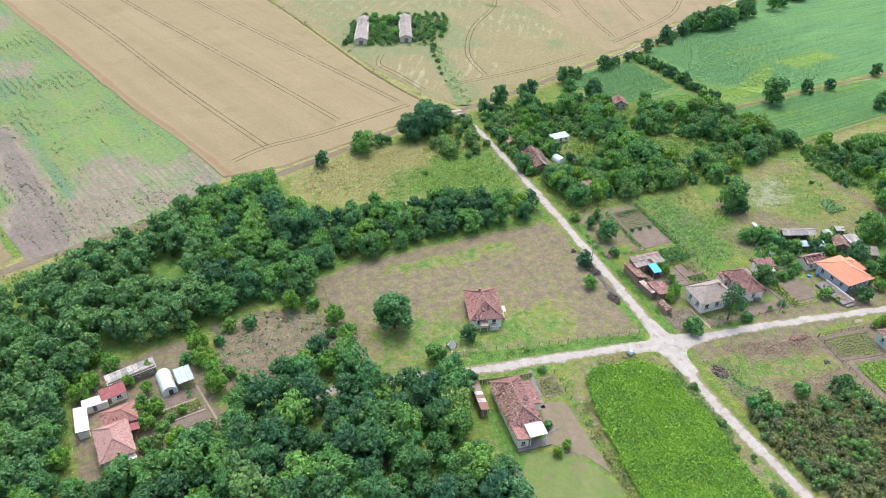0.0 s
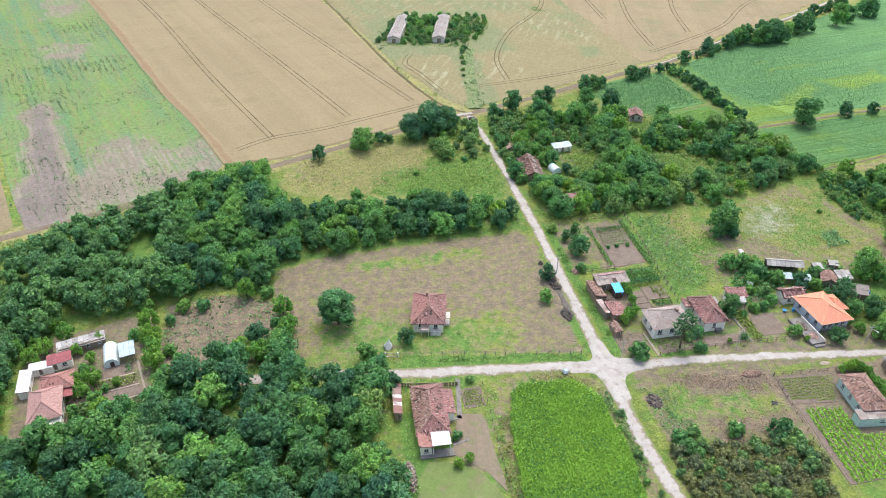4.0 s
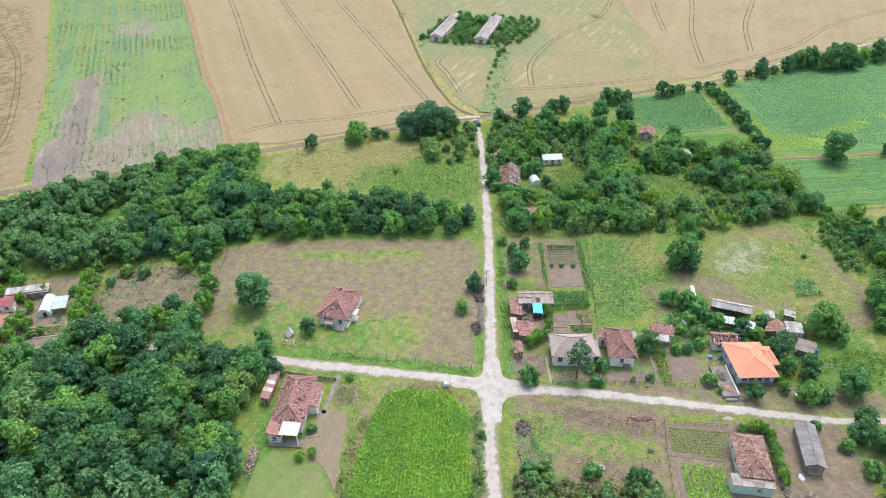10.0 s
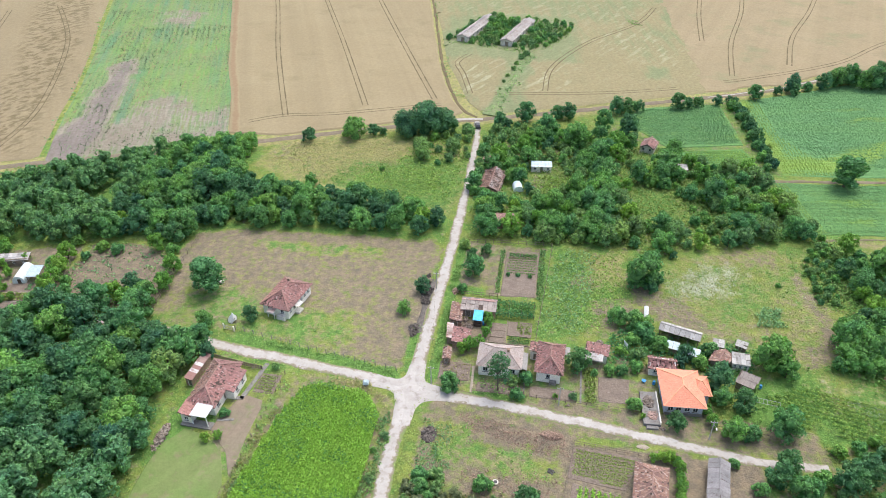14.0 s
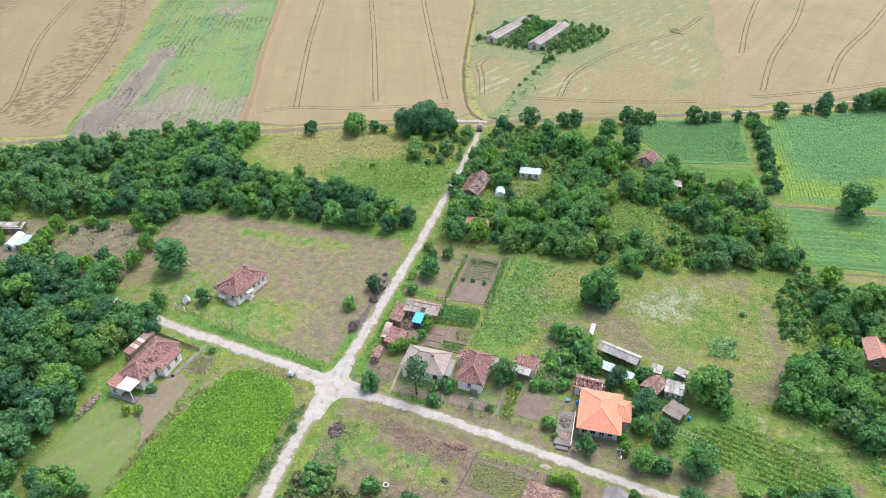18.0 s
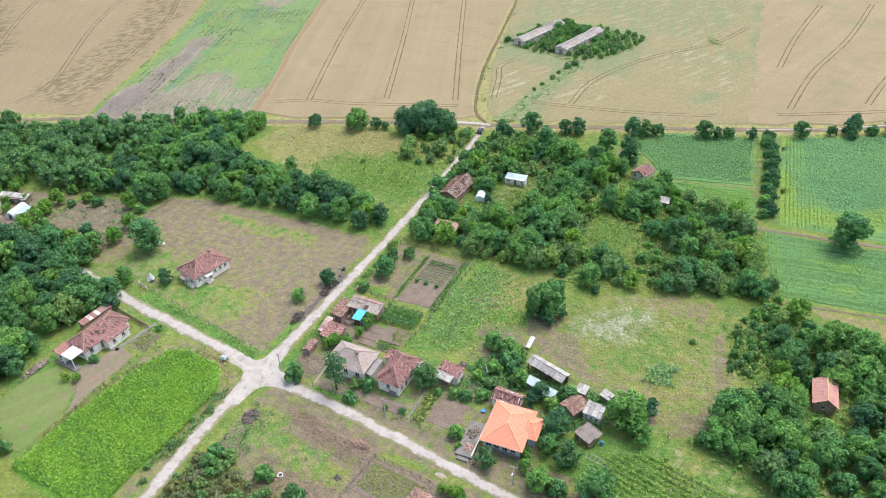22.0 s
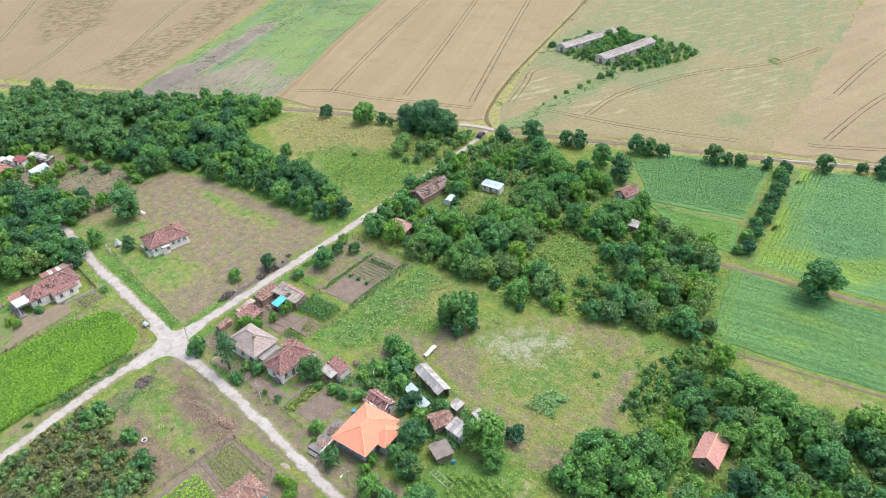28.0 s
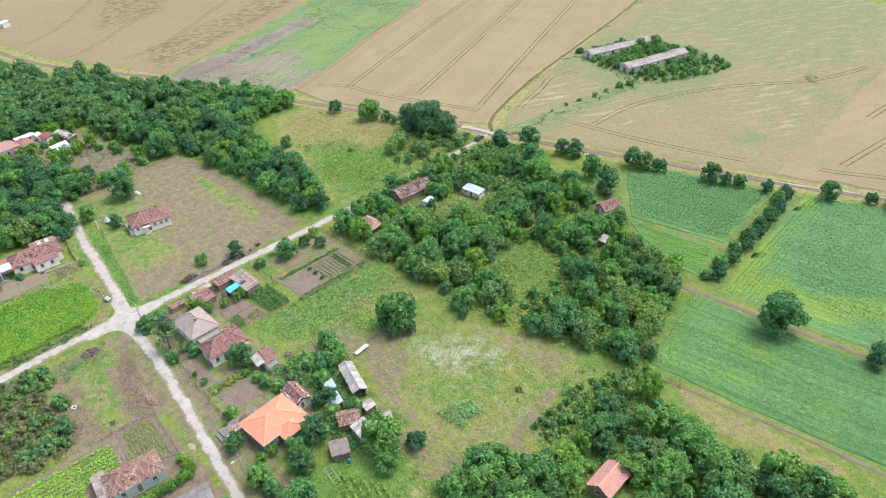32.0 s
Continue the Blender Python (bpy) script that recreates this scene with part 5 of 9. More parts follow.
def joined_wood(name, label, places, kinds, seed, lo, hi):
    """A far stand of trees as one object."""
    r = np.random.default_rng(seed)
    parts = []
    for k in kinds:
        me = k.crown
        v = np.empty(len(me.vertices) * 3)
        me.vertices.foreach_get("co", v)
        parts.append((v.reshape(-1, 3), np.array([p.vertices[:] for p in me.polygons])))
    Vs, Fs, o = [], [], 0
    for x, y in places:
        v, f = parts[r.integers(len(parts))]
        s, a = r.uniform(lo, hi), r.uniform(0, 6.28)
        c, q = math.cos(a) * s, math.sin(a) * s
        Vs.append(np.stack([v[:, 0] * c - v[:, 1] * q + x, v[:, 0] * q + v[:, 1] * c + y, v[:, 2] * s], 1))
        Fs.append(f + o)
        o += len(v)
    tagged(new(name, mesh_of(name, np.concatenate(Vs), np.concatenate(Fs), LEAF_FAR)), label, "trees", kind="stuff")


def wood(poly, gap, group, seed, holes=(), kinds=TREES, lo=0.75, hi=1.2, few=None, share=0.0, limit=300, roads=3.0):
    """A stand of trees; few: a second list of kinds planted by share."""
    r = random.Random(seed)
    for x, y in scatter(poly, gap, holes, seed, limit, roads):
        k = r.choice(few) if few and r.random() < share else r.choice(kinds)
        k.plant(x, y, r.uniform(lo, hi), r.uniform(0, 360), group)

M_HOLES = [rect(86, 156, 94.5, 175), [(102, 177), (114, 177), (112.5, 166), (105.5, 161), (101, 166)], rect(85, 178, 89.5, 183), rect(98.5, 168, 111, 181), rect(93, 160, 100, 169.5), rect(91.5, 143.8, 99.5, 150), rect(131.5, 186, 140, 200.5), rect(142.5, 179.5, 146.8, 185), [(127.5, 151), (144, 153), (145, 169), (130, 172)]]
sw = scatter(WOOD_SW, 3.5, (), 31, 900, 3.0, 2.2)
near_sw = [p for p in sw if p[1] > 62 and p[0] > -40]
far_sw = [p for p in sw if not (p[1] > 62 and p[0] > -40)]
ww = scatter(WOOD_W, 3.3, [[(-25, 139), (-19, 156), (-9, 152), (-13, 138)], rect(-32, 108, -10, 121)], 32, 1200, 3.0, 2.0)
near_w = [p for p in ww if p[0] > -10]
far_w = [p for p in ww if p[0] <= -10] + scatter(WOOD_FAR_W, 5.0, (), 33, 400, 4.0)
joined_wood("southern_wood_rest", "dense broadleaf wood south of the village", far_sw, FAR_TREES, 3, 0.75, 1.25)
joined_wood("western_wood_rest", "dense broadleaf wood west of the village", far_w, FAR_TREES, 4, 0.75, 1.15)


def stand(places, group, seed, kinds, few, share, lo, hi):
    r = random.Random(seed)
    for x, y in places:
        k = r.choice(few) if r.random() < share else r.choice(kinds)
        k.plant(x, y, r.uniform(lo, hi) * (1.3 if k in few else 1.0), r.uniform(0, 360), group)


stand(near_sw, "trees of the southern wood", 5, [TREES[k] for k in (0, 1, 2, 3, 4, 4, 3, 4, 3)], [LIME, TREES[5], OLIVE], 0.07, 0.75, 1.25)
bright_w = [p for p in near_w if p[1] > 146 and p[0] < 17]
near_w = [p for p in near_w if p not in bright_w]
stand(bright_w, "bright tall trees of the western wood", 17, [TREES[k] for k in (0, 1, 2, 0, 5)], [LIME, TREES[4]], 0.15, 0.75, 1.15)
stand(near_w, "trees of the western wood", 6, [TREES[k] for k in (0, 1, 2, 3, 4, 4, 3)], [LIME, BUSH], 0.07, 0.65, 1.1)
EAST_HIGH = [(88, 141), (86, 158), (108, 163), (112, 181), (131, 199), (137, 199), (146, 190), (140, 172), (130, 171), (129, 154), (138, 152), (144, 143.5), (137, 140), (109, 140.5)]
stand(scatter(EAST_HIGH, 3.1, M_HOLES, 34, 600, 3.0, 1.0), "trees of the eastern wood", 7, [TREES[0], TREES[1], TREES[2], TREES[5], TREES[5], TREES[2], OLIVE, OLIVE], [LIME, BUSH, SCRUB, LIME, SCRUB], 0.42, 0.6, 1.12)
EAST_EDGE = [(144, 143.5), (138, 152), (140, 172), (146, 190), (158, 184), (169, 172), (174, 155), (165, 150), (150, 144.5)]
stand(scatter(EAST_EDGE, 3.2, M_HOLES + [rect(156, 156, 163, 164), rect(150, 168, 158, 174)], 47, 200, 3.0, 0.8), "thicket at the wood's eastern edge", 14, [BUSH, SCRUB, SCRUB, TREES[5], OLIVE, BUSH, OLIVE], [LIME], 0.1, 0.6, 1.1)
stand(scatter([(158, 149), (172, 151), (176, 154), (171.5, 161), (168.5, 170), (165, 183), (157, 187), (150, 191), (146, 186), (152, 172), (158, 160)], 2.9, (), 49, 70, 0), "scrub between the wood and the crop fields", 16, [BUSH, SCRUB, OLIVE, TREES[5], BUSH], [LIME], 0.08, 0.65, 1.2)
EAST_LOW = [(84.5, 160), (84, 196), (88, 208), (119, 201), (131, 198), (112, 181), (108, 163)]
stand(scatter(EAST_LOW, 2.6, M_HOLES, 35, 400, 2.0), "scrub of the overgrown plots", 8, [BUSH, SCRUB, DARKBUSH, TREES[5], SCRUB], [LIME], 0.08, 0.7, 1.2)
stand(scatter(WOOD_L, 3.1, [rect(182.5, 116.5, 190.2, 127.5)], 36, 420, 0, 2.2), "trees of the thicket round the red-roofed house", 9, [TREES[0], TREES[1], TREES[2], TREES[5], TREES[0], TREES[3], OLIVE], [BUSH, SCRUB, LIME, BUSH], 0.3, 0.65, 1.1)
stand(scatter(SE_BUSH, 1.75, (), 37, 260, 2.5), "bushes of the waste plot", 10, [BROWN, BROWN, SCRUB, BROWN, SCRUB], [BUSH], 0.06, 0.45, 1.0)
stand(scatter([(36, 40), (54.5, 40), (53.5, 49.5), (51, 53), (43, 53.5), (36, 51)], 3.2, (), 50, 24, 0), "trees at the lawn's lower end", 18, [TREES[0], TREES[5], TREES[2], TREES[4]], [BUSH], 0.2, 0.6, 0.95)
stand(scatter(E_BUSH, 3.4, (), 38, 200, 3.0), "trees at the end of the eastern street", 11, TREES, [BUSH, BUSH], 0.3, 0.6, 0.95)
stand(scatter([(168, 138), (171, 147), (176, 153), (175, 138), (172, 124), (167, 126)], 1.9, (), 39, 90, 0), "weeds along the thicket", 12, [BUSH, SCRUB, BUSH], [LIME], 0.05, 0.4, 0.8)
stand(scatter([(62, 186), (64, 195), (80, 207), (80.5, 180), (70, 176)], 3.6, (), 40, 40, 1.8), "bushes behind the huge tree", 13, [BUSH, SCRUB, OLIVE, SCRUB], [LIME], 0.05, 0.45, 1.1)

# single trees and bushes: kind, x, y, scale, label
def plant_singles(rows):
    for kind, x, y, s, label in rows:
        kind.plant(x, y, s * (1.22 if 119 < x < 158 and 82 < y < 115 else 1.12 if kind in (BUSH, DARKBUSH, SCRUB, LIME) else 1.0), (x * 37 + y * 91) % 360, "", label)


FINE.plant(28.6, 110.4, 1.5, 40, tall=0.72)
FINE.plant(189.2, 181.2, 1.65, 130, label="lone round tree on the field path", tall=0.74)
plant_singles([(BIG, 65.0, 197.6, 1.0, ""), (BIG, 59.0, 195.4, 0.8, "broad dark tree beside the field road"), (BIG, 71.0, 199.6, 0.75, "lower dark tree of the field road group"), (TREES[2], 42, 191.8, 1.1, "rounded grey-green tree by the field road"), (DARKBUSH, 47.8, 194.5, 1.2, ""), (DARKBUSH, 51, 195.2, 0.8, ""), (DARKBUSH, 28.3, 187.4, 1.35, "round dark bush by the field road")])
plant_singles([(DARKBUSH, 126.8, 125.6, 1.0, ""), (DARKBUSH, 130.8, 124.6, 1.0, ""), (TREES[0], 129.2, 126.8, 1.35, "round green tree between meadows"), (DARKBUSH, 132.5, 128, 0.9, ""), (TREES[4], 207.5, 184.6, 0.75, ""), (TREES[3], 218, 184.6, 0.8, ""), (TREES[4], 222.5, 165.5, 0.9, ""), (TREES[3], 246, 190, 0.9, "")])
plant_singles([(TREES[3], 96.5, 211.2, 1.31, ""), (TREES[3], 107, 214.5, 0.94, ""), (TREES[3], 110.8, 216, 1.00, ""), (TREES[4], 127.2, 222.3, 0.88, ""), (TREES[3], 130.8, 223.3, 0.94, ""), (DARKBUSH, 134.5, 225, 1.25, ""), (TREES[3], 148.2, 229, 1.06, ""), (DARKBUSH, 152, 230.5, 1.12, ""), (DARKBUSH, 155.5, 232, 1.12, ""), (DARKBUSH, 162.3, 234.2, 1.12, "")])
plant_singles([(TREES[1], 122.1, 208.5, 1.00, ""), (TREES[4], 130.0, 204.5, 1.1, ""), (TREES[0], 113, 194.5, 1.25, ""), (TREES[4], 88.5, 206.5, 0.75, ""), (TREES[4], 150.5, 166.5, 1.12, ""), (TREES[2], 156, 152, 1.00, "")])
plant_singles([(TREES[4], 190.5, 250, 0.94, ""), (TREES[4], 220, 256.5, 1.25, ""), (TREES[0], 227, 259.5, 1.38, ""), (TREES[4], 248, 267.5, 1.25, ""), (TREES[1], 267, 272, 1.38, ""), (TREES[3], 275, 276, 1.38, ""), (TREES[2], 290, 282, 1.38, "")])
plant_singles([(TREES[3], 78.4, 117.2, 0.72, "small dark roadside tree"), (TREES[5], 75.4, 109.2, 0.6, "young green tree at the lot's edge"), (TREES[3], 42.3, 101.6, 0.7, "dark tree beside the old house")])
plant_singles([(TREES[5], 89.6, 125.5, 1.0, "rounded tree in the garden"), (DARKBUSH, 88.2, 131.5, 0.9, ""), (BUSH, 89.0, 88.3, 1.25, "round bush at the street corner"), (BUSH, 87.5, 118.5, 0.8, ""), (DARKBUSH, 91.5, 134, 0.9, ""), (SCRUB, 85.8, 136, 0.8, "")])
plant_singles([(TREES[3], 114.2, 97.0, 0.98, "dark round tree between two houses"), (BUSH, 102.4, 87.6, 0.8, ""), (BUSH, 104, 92.0, 0.9, ""), (SCRUB, 101.5, 91, 0.7, ""), (BUSH, 120.5, 97.0, 0.7, ""), (BUSH, 123, 97.2, 0.7, ""), (BUSH, 117.5, 96, 0.5, ""), (SCRUB, 113.3, 89, 0.5, "")])
plant_singles([(BUSH, 125, 88.2, 0.8, ""), (DARKBUSH, 132.2, 84.6, 1.05, "bush in front of the orange-roofed house"), (LIME, 139.0, 86.3, 0.5, ""), (LIME, 138.3, 88.8, 0.45, ""), (TREES[5], 142.6, 83.6, 0.72, ""), (BUSH, 145.5, 84, 1.0, ""), (TREES[3], 145.2, 90.7, 0.75, "dark walnut-like tree behind the house"), (TREES[4], 141.3, 96.0, 0.72, "dense tree beside the orange roof"), (TREES[5], 141.6, 91.8, 0.6, "")])
plant_singles([(TREES[0], 152.6, 103.2, 0.95, "bright full tree behind the sheds"), (TREES[5], 155.5, 101.0, 0.7, ""), (TREES[5], 151.5, 86, 0.95, "dark round tree in the green garden"), (DARKBUSH, 156, 107.8, 1.0, ""), (TREES[3], 136.0, 103.4, 0.55, ""), (DARKBUSH, 135, 101.3, 0.8, ""), (BUSH, 141.3, 105.4, 1.0, ""), (BUSH, 138.8, 101.7, 0.9, "")])
plant_singles([(TREES[5], 122.5, 113.0, 0.62, ""), (BUSH, 126, 112, 1.3, ""), (BUSH, 128.0, 108.5, 1.3, ""), (TREES[5], 128.4, 111.2, 0.55, ""), (BUSH, 131, 105.4, 1.1, ""), (BUSH, 125.3, 106.3, 0.9, ""), (BUSH, 123, 103, 0.7, ""), (SCRUB, 126.5, 102, 0.8, ""), (BUSH, 125.8, 98.6, 0.8, "")])
plant_singles([(TREES[5], 166.5, 104.6, 0.6, ""), (BUSH, 160.5, 131, 0.4, ""), (DARKBUSH, 137.5, 139, 0.6, ""), (BUSH, 56, 172, 0.5, ""), (TREES[5], 37.3, 160.5, 0.7, "")])
plant_singles([(TREES[4], 150.5, 77.5, 0.7, ""), (BUSH, 141.5, 77.2, 0.6, ""), (BUSH, 98, 66, 1.0, ""), (DARKBUSH, 105.8, 64.2, 1.2, ""), (BUSH, 87.0, 66.5, 0.9, ""), (SCRUB, 90, 67, 0.8, "")])
plant_singles([(LIME, 46.5, 68.6, 0.42, "yellow-green bush by the white porch"), (LIME, 48.6, 69.3, 0.42, "yellow-green bush by the house path"), (BUSH, 47.5, 74.8, 0.6, ""), (SCRUB, 53, 88, 0.5, "")])
plant_singles([(TREES[1], 35.2, 92.0, 0.85, "tall tree at the road's edge"), (TREES[0], 33.5, 97.5, 0.7, ""), (TREES[4], 37.8, 93.6 - 4.5, 0.6, "")])
stand(scatter([(-46, 80), (-33, 85.5), (-34.5, 92), (-36, 104), (-37, 113), (-46, 113)], 2.6, (), 48, 80, 0), "trees behind the western compound", 15, [TREES[3], TREES[5], BUSH, TREES[0]], [LIME], 0.12, 0.6, 1.0)
for x, y, s in [(-0.9, 121, 0.9), (15.1, 112.3, 0.7), (16.0, 104, 0.9), (8.2, 104.2, 0.9), (-6.5, 107.5, 0.8), (16.6, 116, 0.9), (13, 123, 0.9), (4, 129, 0.9), (-13, 123, 0.9), (11.5, 107, 0.8), (-10, 112, 0.7), (-7.5, 117.5, 0.7), (12, 102, 0.9), (3.5, 102, 0.9), (-5, 121.5, 0.9), (8.5, 124, 0.9), (-9, 104, 0.9), (18, 109, 0.9), (-12, 117, 0.9), (-4, 103.5, 1.0), (16.5, 99.5, 1.1), (7, 100, 1.1)]:
    random.Random(int(x * 10)).choice([TREES[5], LIME, TREES[3], BUSH]).plant(x, y, s * 1.2, x * 50, "orchard trees")
for x, y, s in [(-23, 105.5, 0.8), (-22, 108, 0.6), (-20.5, 101.5, 0.9), (-19.5, 97, 0.9), (-22.5, 94, 0.9), (-16.5, 91.5, 1.2), (-12, 92, 1.2), (-11.5, 112.5, 0.9), (-14.5, 114, 0.9), (-32, 112.5, 0.9), (-34, 110, 0.9), (-28.5, 116.5, 0.9), (-22.5, 115.5, 0.6), (-9.5, 108, 1.0), (-21, 90.5, 1.0)]:
    random.Random(int(x * 7)).choice([LIME, LIME, BUSH]).plant(x, y, s, x * 40, "yard trees of the western compound")
for kind, x, y, k in [(LIME, -25.5, 111, 0.62), (LIME, -23.6, 101.8, 0.7), (LIME, -21.8, 98.6, 0.75), (LIME, -19.8, 103.6, 0.4), (BUSH, -17.8, 99.4, 0.6), (LIME, -15.9, 100.4, 0.45), (SCRUB, -20.2, 94.4, 0.9), (LIME, -17.2, 92.4, 0.75), (LIME, -14.6, 91.8, 0.7), (LIME, -11.8, 111.6, 0.6), (LIME, -34.4, 115, 0.6), (LIME, -31.6, 119.6, 0.7), (LIME, -21.4, 114.2, 0.55)]:
    kind.plant(x, y, k, x * 53, "yard shrubs of the western compound")
for i, (x, y) in enumerate(spline([(166.5, 236), (168.5, 226), (169.5, 214), (170.2, 202), (170.5, 188)], 2.3)):
    [TREES[3], DARKBUSH, BUSH][i % 3].plant(x + 1.0 * math.sin(i * 2.1), y, (0.55 if i % 3 == 0 else 0.95) + 0.35 * ((i * 7) % 5) / 5, i * 77, "hedge between crop fields")
for i, (x, y) in enumerate(spline([(172, 243), (188, 250), (206, 261), (225, 270), (250, 281.5), (290, 303)], 3.2)):
    if value_noise(np.array([x]), np.array([y]), 0.09, 77)[0] > 0.42:
        [DARKBUSH, TREES[3], DARKBUSH, BUSH][i % 4].plant(x + 1.6 + 1.2 * math.sin(i * 2.9), y - 2.6 + math.cos(i * 1.7), 0.8 + 0.5 * ((i * 7) % 5) / 5, i * 63, "bushes along the eastern field road", "dark bush beside the field road")
BARN_SPOTS = [strip([(64.4, 285), (69.1, 300.4), (74, 316.5)], 3.6), strip([(83.2, 281), (87.8, 297.5), (92.6, 314)], 3.6)]
wood([(58, 287), (72, 283.5), (92, 279), (100, 284), (107, 297), (112, 312), (106, 317), (96, 318), (70, 320)], 2.7, "scrub round the ruined barns", 44, BARN_SPOTS, [BUSH, SCRUB, SCRUB, BUSH], 0.6, 1.25, roads=0)
wood([(71, 287), (80, 285), (90, 313), (77, 316)], 2.5, "trees between the ruined barns", 45, BARN_SPOTS, [TREES[5], BUSH, BUSH], 0.6, 0.9, roads=0)


for x, y, k in [(91, 269, 0.9), (89.6, 263, 0.6), (89, 257, 0.7), (87.4, 250, 0.55), (86.2, 244, 0.5), (85.4, 237, 0.35), (93, 273, 0.9)]:
    SCRUB.plant(x, y, k, x * 61, "bushes on the old track", "dull bush on the overgrown field track")
plant_singles([(TREES[0], 207.5, 257, 1.1, "round tree of the roadside group"), (TREES[4], 213, 259, 1.15, "dense tree of the roadside group"), (TREES[1], 216.5, 255.5, 1.0, "tree of the roadside group"), (TREES[4], 223.5, 256, 1.1, "dark tree of the roadside group"), (TREES[3], 229.5, 256.5, 1.1, "dark tree of the roadside group"), (TREES[0], 235, 262, 1.0, "round tree beyond the roadside group"), (TREES[4], 242, 265, 1.2, "tall tree beyond the roadside group")])


# ---- buildings ----
def wall_mesh(name, length, height, openings, material, thick=0.28):
    """A wall along x from 0, its outside facing -y, pierced by openings (x, z, w, h)."""
    xs = sorted({0.0, length, *[o[0] for o in openings], *[o[0] + o[2] for o in openings]})
    zs = sorted({-0.1, height, *[o[1] for o in openings], *[o[1] + o[3] for o in openings]})
    bits = []
    for a, b in zip(xs, xs[1:]):
        for c, d in zip(zs, zs[1:]):
            if any(o[0] - 1e-4 <= a and b <= o[0] + o[2] + 1e-4 and o[1] - 1e-4 <= c and d <= o[1] + o[3] + 1e-4 for o in openings):
                continue
            bits.append(box_data((a + b) / 2, thick / 2, c, b - a, thick, d - c))
    me = mesh_of(name, *joined(*bits), material)
    bm = bmesh.new()
    bm.from_mesh(me)
    bmesh.ops.remove_doubles(bm, verts=bm.verts[:], dist=0.0005)
    bm.to_mesh(me)
    bm.free()
    return me


def window_part(parent, x, z, w, h, trim=None, door=False):
    """A framed window or plank door set into a wall."""
    f = 0.07
    bits = [box_data(x + w / 2, 0.1, z, w, 0.1, f), box_data(x + w / 2, 0.1, z + h - f, w, 0.1, f), box_data(x + f / 2, 0.1, z + f, f, 0.1, h - 2 * f), box_data(x + w - f / 2, 0.1, z + f, f, 0.1, h - 2 * f)]
    if not door:
        bits.append(box_data(x + w / 2, 0.1, z + f, 0.05, 0.08, h - 2 * f))
    fr = part("door" if door else "window", mesh_of("frame", *joined(*bits), trim or TRIM_WHITE), parent)
    part("leaf" if door else "pane", mesh_of("pane", *box_data(x + w / 2, 0.12, z + f, w - 2 * f, 0.03, h - 2 * f), WOOD if door else DARK_GLASS), fr)
    if not door:
        part("sill", mesh_of("sill", *box_data(x + w / 2, -0.04, z - 0.06, w + 0.2, 0.2, 0.06), CONCRETE), fr)


def tiles_mesh(name, corners, material, tw=0.26, th=0.36, lift=0.03, jitter=0.012, miss=0.0, seed=1, sag=0.0):
    """Overlapping tiles laid in courses on a slope; corners run along the eave first. miss: share of lost tiles, in patches."""
    r = np.random.default_rng(seed)
    P = [Vector(c) for c in corners]
    u = (P[1] - P[0]).normalized()
    n = u.cross(P[2] - P[0]).normalized()
    if n.z < 0:
        n = -n
    v = n.cross(u)
    flat = [((p - P[0]).dot(u), (p - P[0]).dot(v)) for p in P]
    umin, umax, vmax = min(f[0] for f in flat), max(f[0] for f in flat), max(f[1] for f in flat)
    rows, cols = max(1, int(vmax / th)), max(1, int((umax - umin) / tw))
    J, I = np.meshgrid(np.arange(rows), np.arange(cols), indexing="ij")
    cu = (umin + (I + 0.5 + (0.5 * (J % 2) if tw < 0.6 else 0)) * (umax - umin) / cols).ravel()
    cv = ((J + 0.5) * vmax / rows).ravel()
    ok = signed(cu, cv, flat) > -0.3 * tw
    if miss:
        ok &= ~((value_noise(cu + 40 * seed, cv, 0.5, seed) > 0.62) & (r.random(len(cu)) < miss * 2.2)) & (r.random(len(cu)) > miss * 0.25)
    cu, cv = cu[ok], cv[ok]
    k = len(cu)
    hw, hh = (umax - umin) / cols / 2 * 0.97, vmax / rows / 2 * 1.08
    du = r.normal(0, jitter, (k, 1)) * 2
    z = r.normal(0, jitter, (k, 1))
    dip = -sag * np.sin(np.pi * (cu - umin) / max(umax - umin, 0.1))[:, None] * np.sin(np.pi * np.clip(cv / vmax, 0, 1))[:, None]
    U, Vv, N = np.array(u), np.array(v), np.array(n)
    base = np.array(P[0]) + cu[:, None] * U + cv[:, None] * Vv + dip * N
    tilt = r.normal(0, jitter, (k, 1))
    pts = [base - hw * U - (hh + du) * Vv + (lift * 2 + z + tilt) * N, base + hw * U - (hh + du) * Vv + (lift * 2 + z - tilt) * N,
           base + hw * U + hh * Vv + (lift * 0.6 + z) * N, base - hw * U + hh * Vv + (lift * 0.6 + z) * N,
           base - hw * U - (hh + du) * Vv + (z - 0.01) * N, base + hw * U - (hh + du) * Vv + (z - 0.01) * N]
    V = np.stack(pts, 1).reshape(-1, 3)
    i = np.arange(k)[:, None] * 6
    F = np.concatenate([i + np.array([[0, 1, 2, 3]]), i + np.array([[4, 5, 1, 0]])], 1).reshape(-1, 4)
    return mesh_of(name, V, F, material)


def deck_mesh(name, corners, material, thick=0.1, drop=0.0):
    P = [Vector(c) for c in corners]
    n = (P[1] - P[0]).cross(P[2] - P[0]).normalized()
    if n.z < 0:
        n = -n
    k = len(P)
    V = [tuple(p - n * drop) for p in P] + [tuple(p - n * (thick + drop)) for p in P]
    F = [tuple(range(k)), tuple(range(2 * k - 1, k - 1, -1))] + [(i, (i + 1) % k, k + (i + 1) % k, k + i) for i in range(k)]
    me = mesh_of(name, V, F, material)
    return me


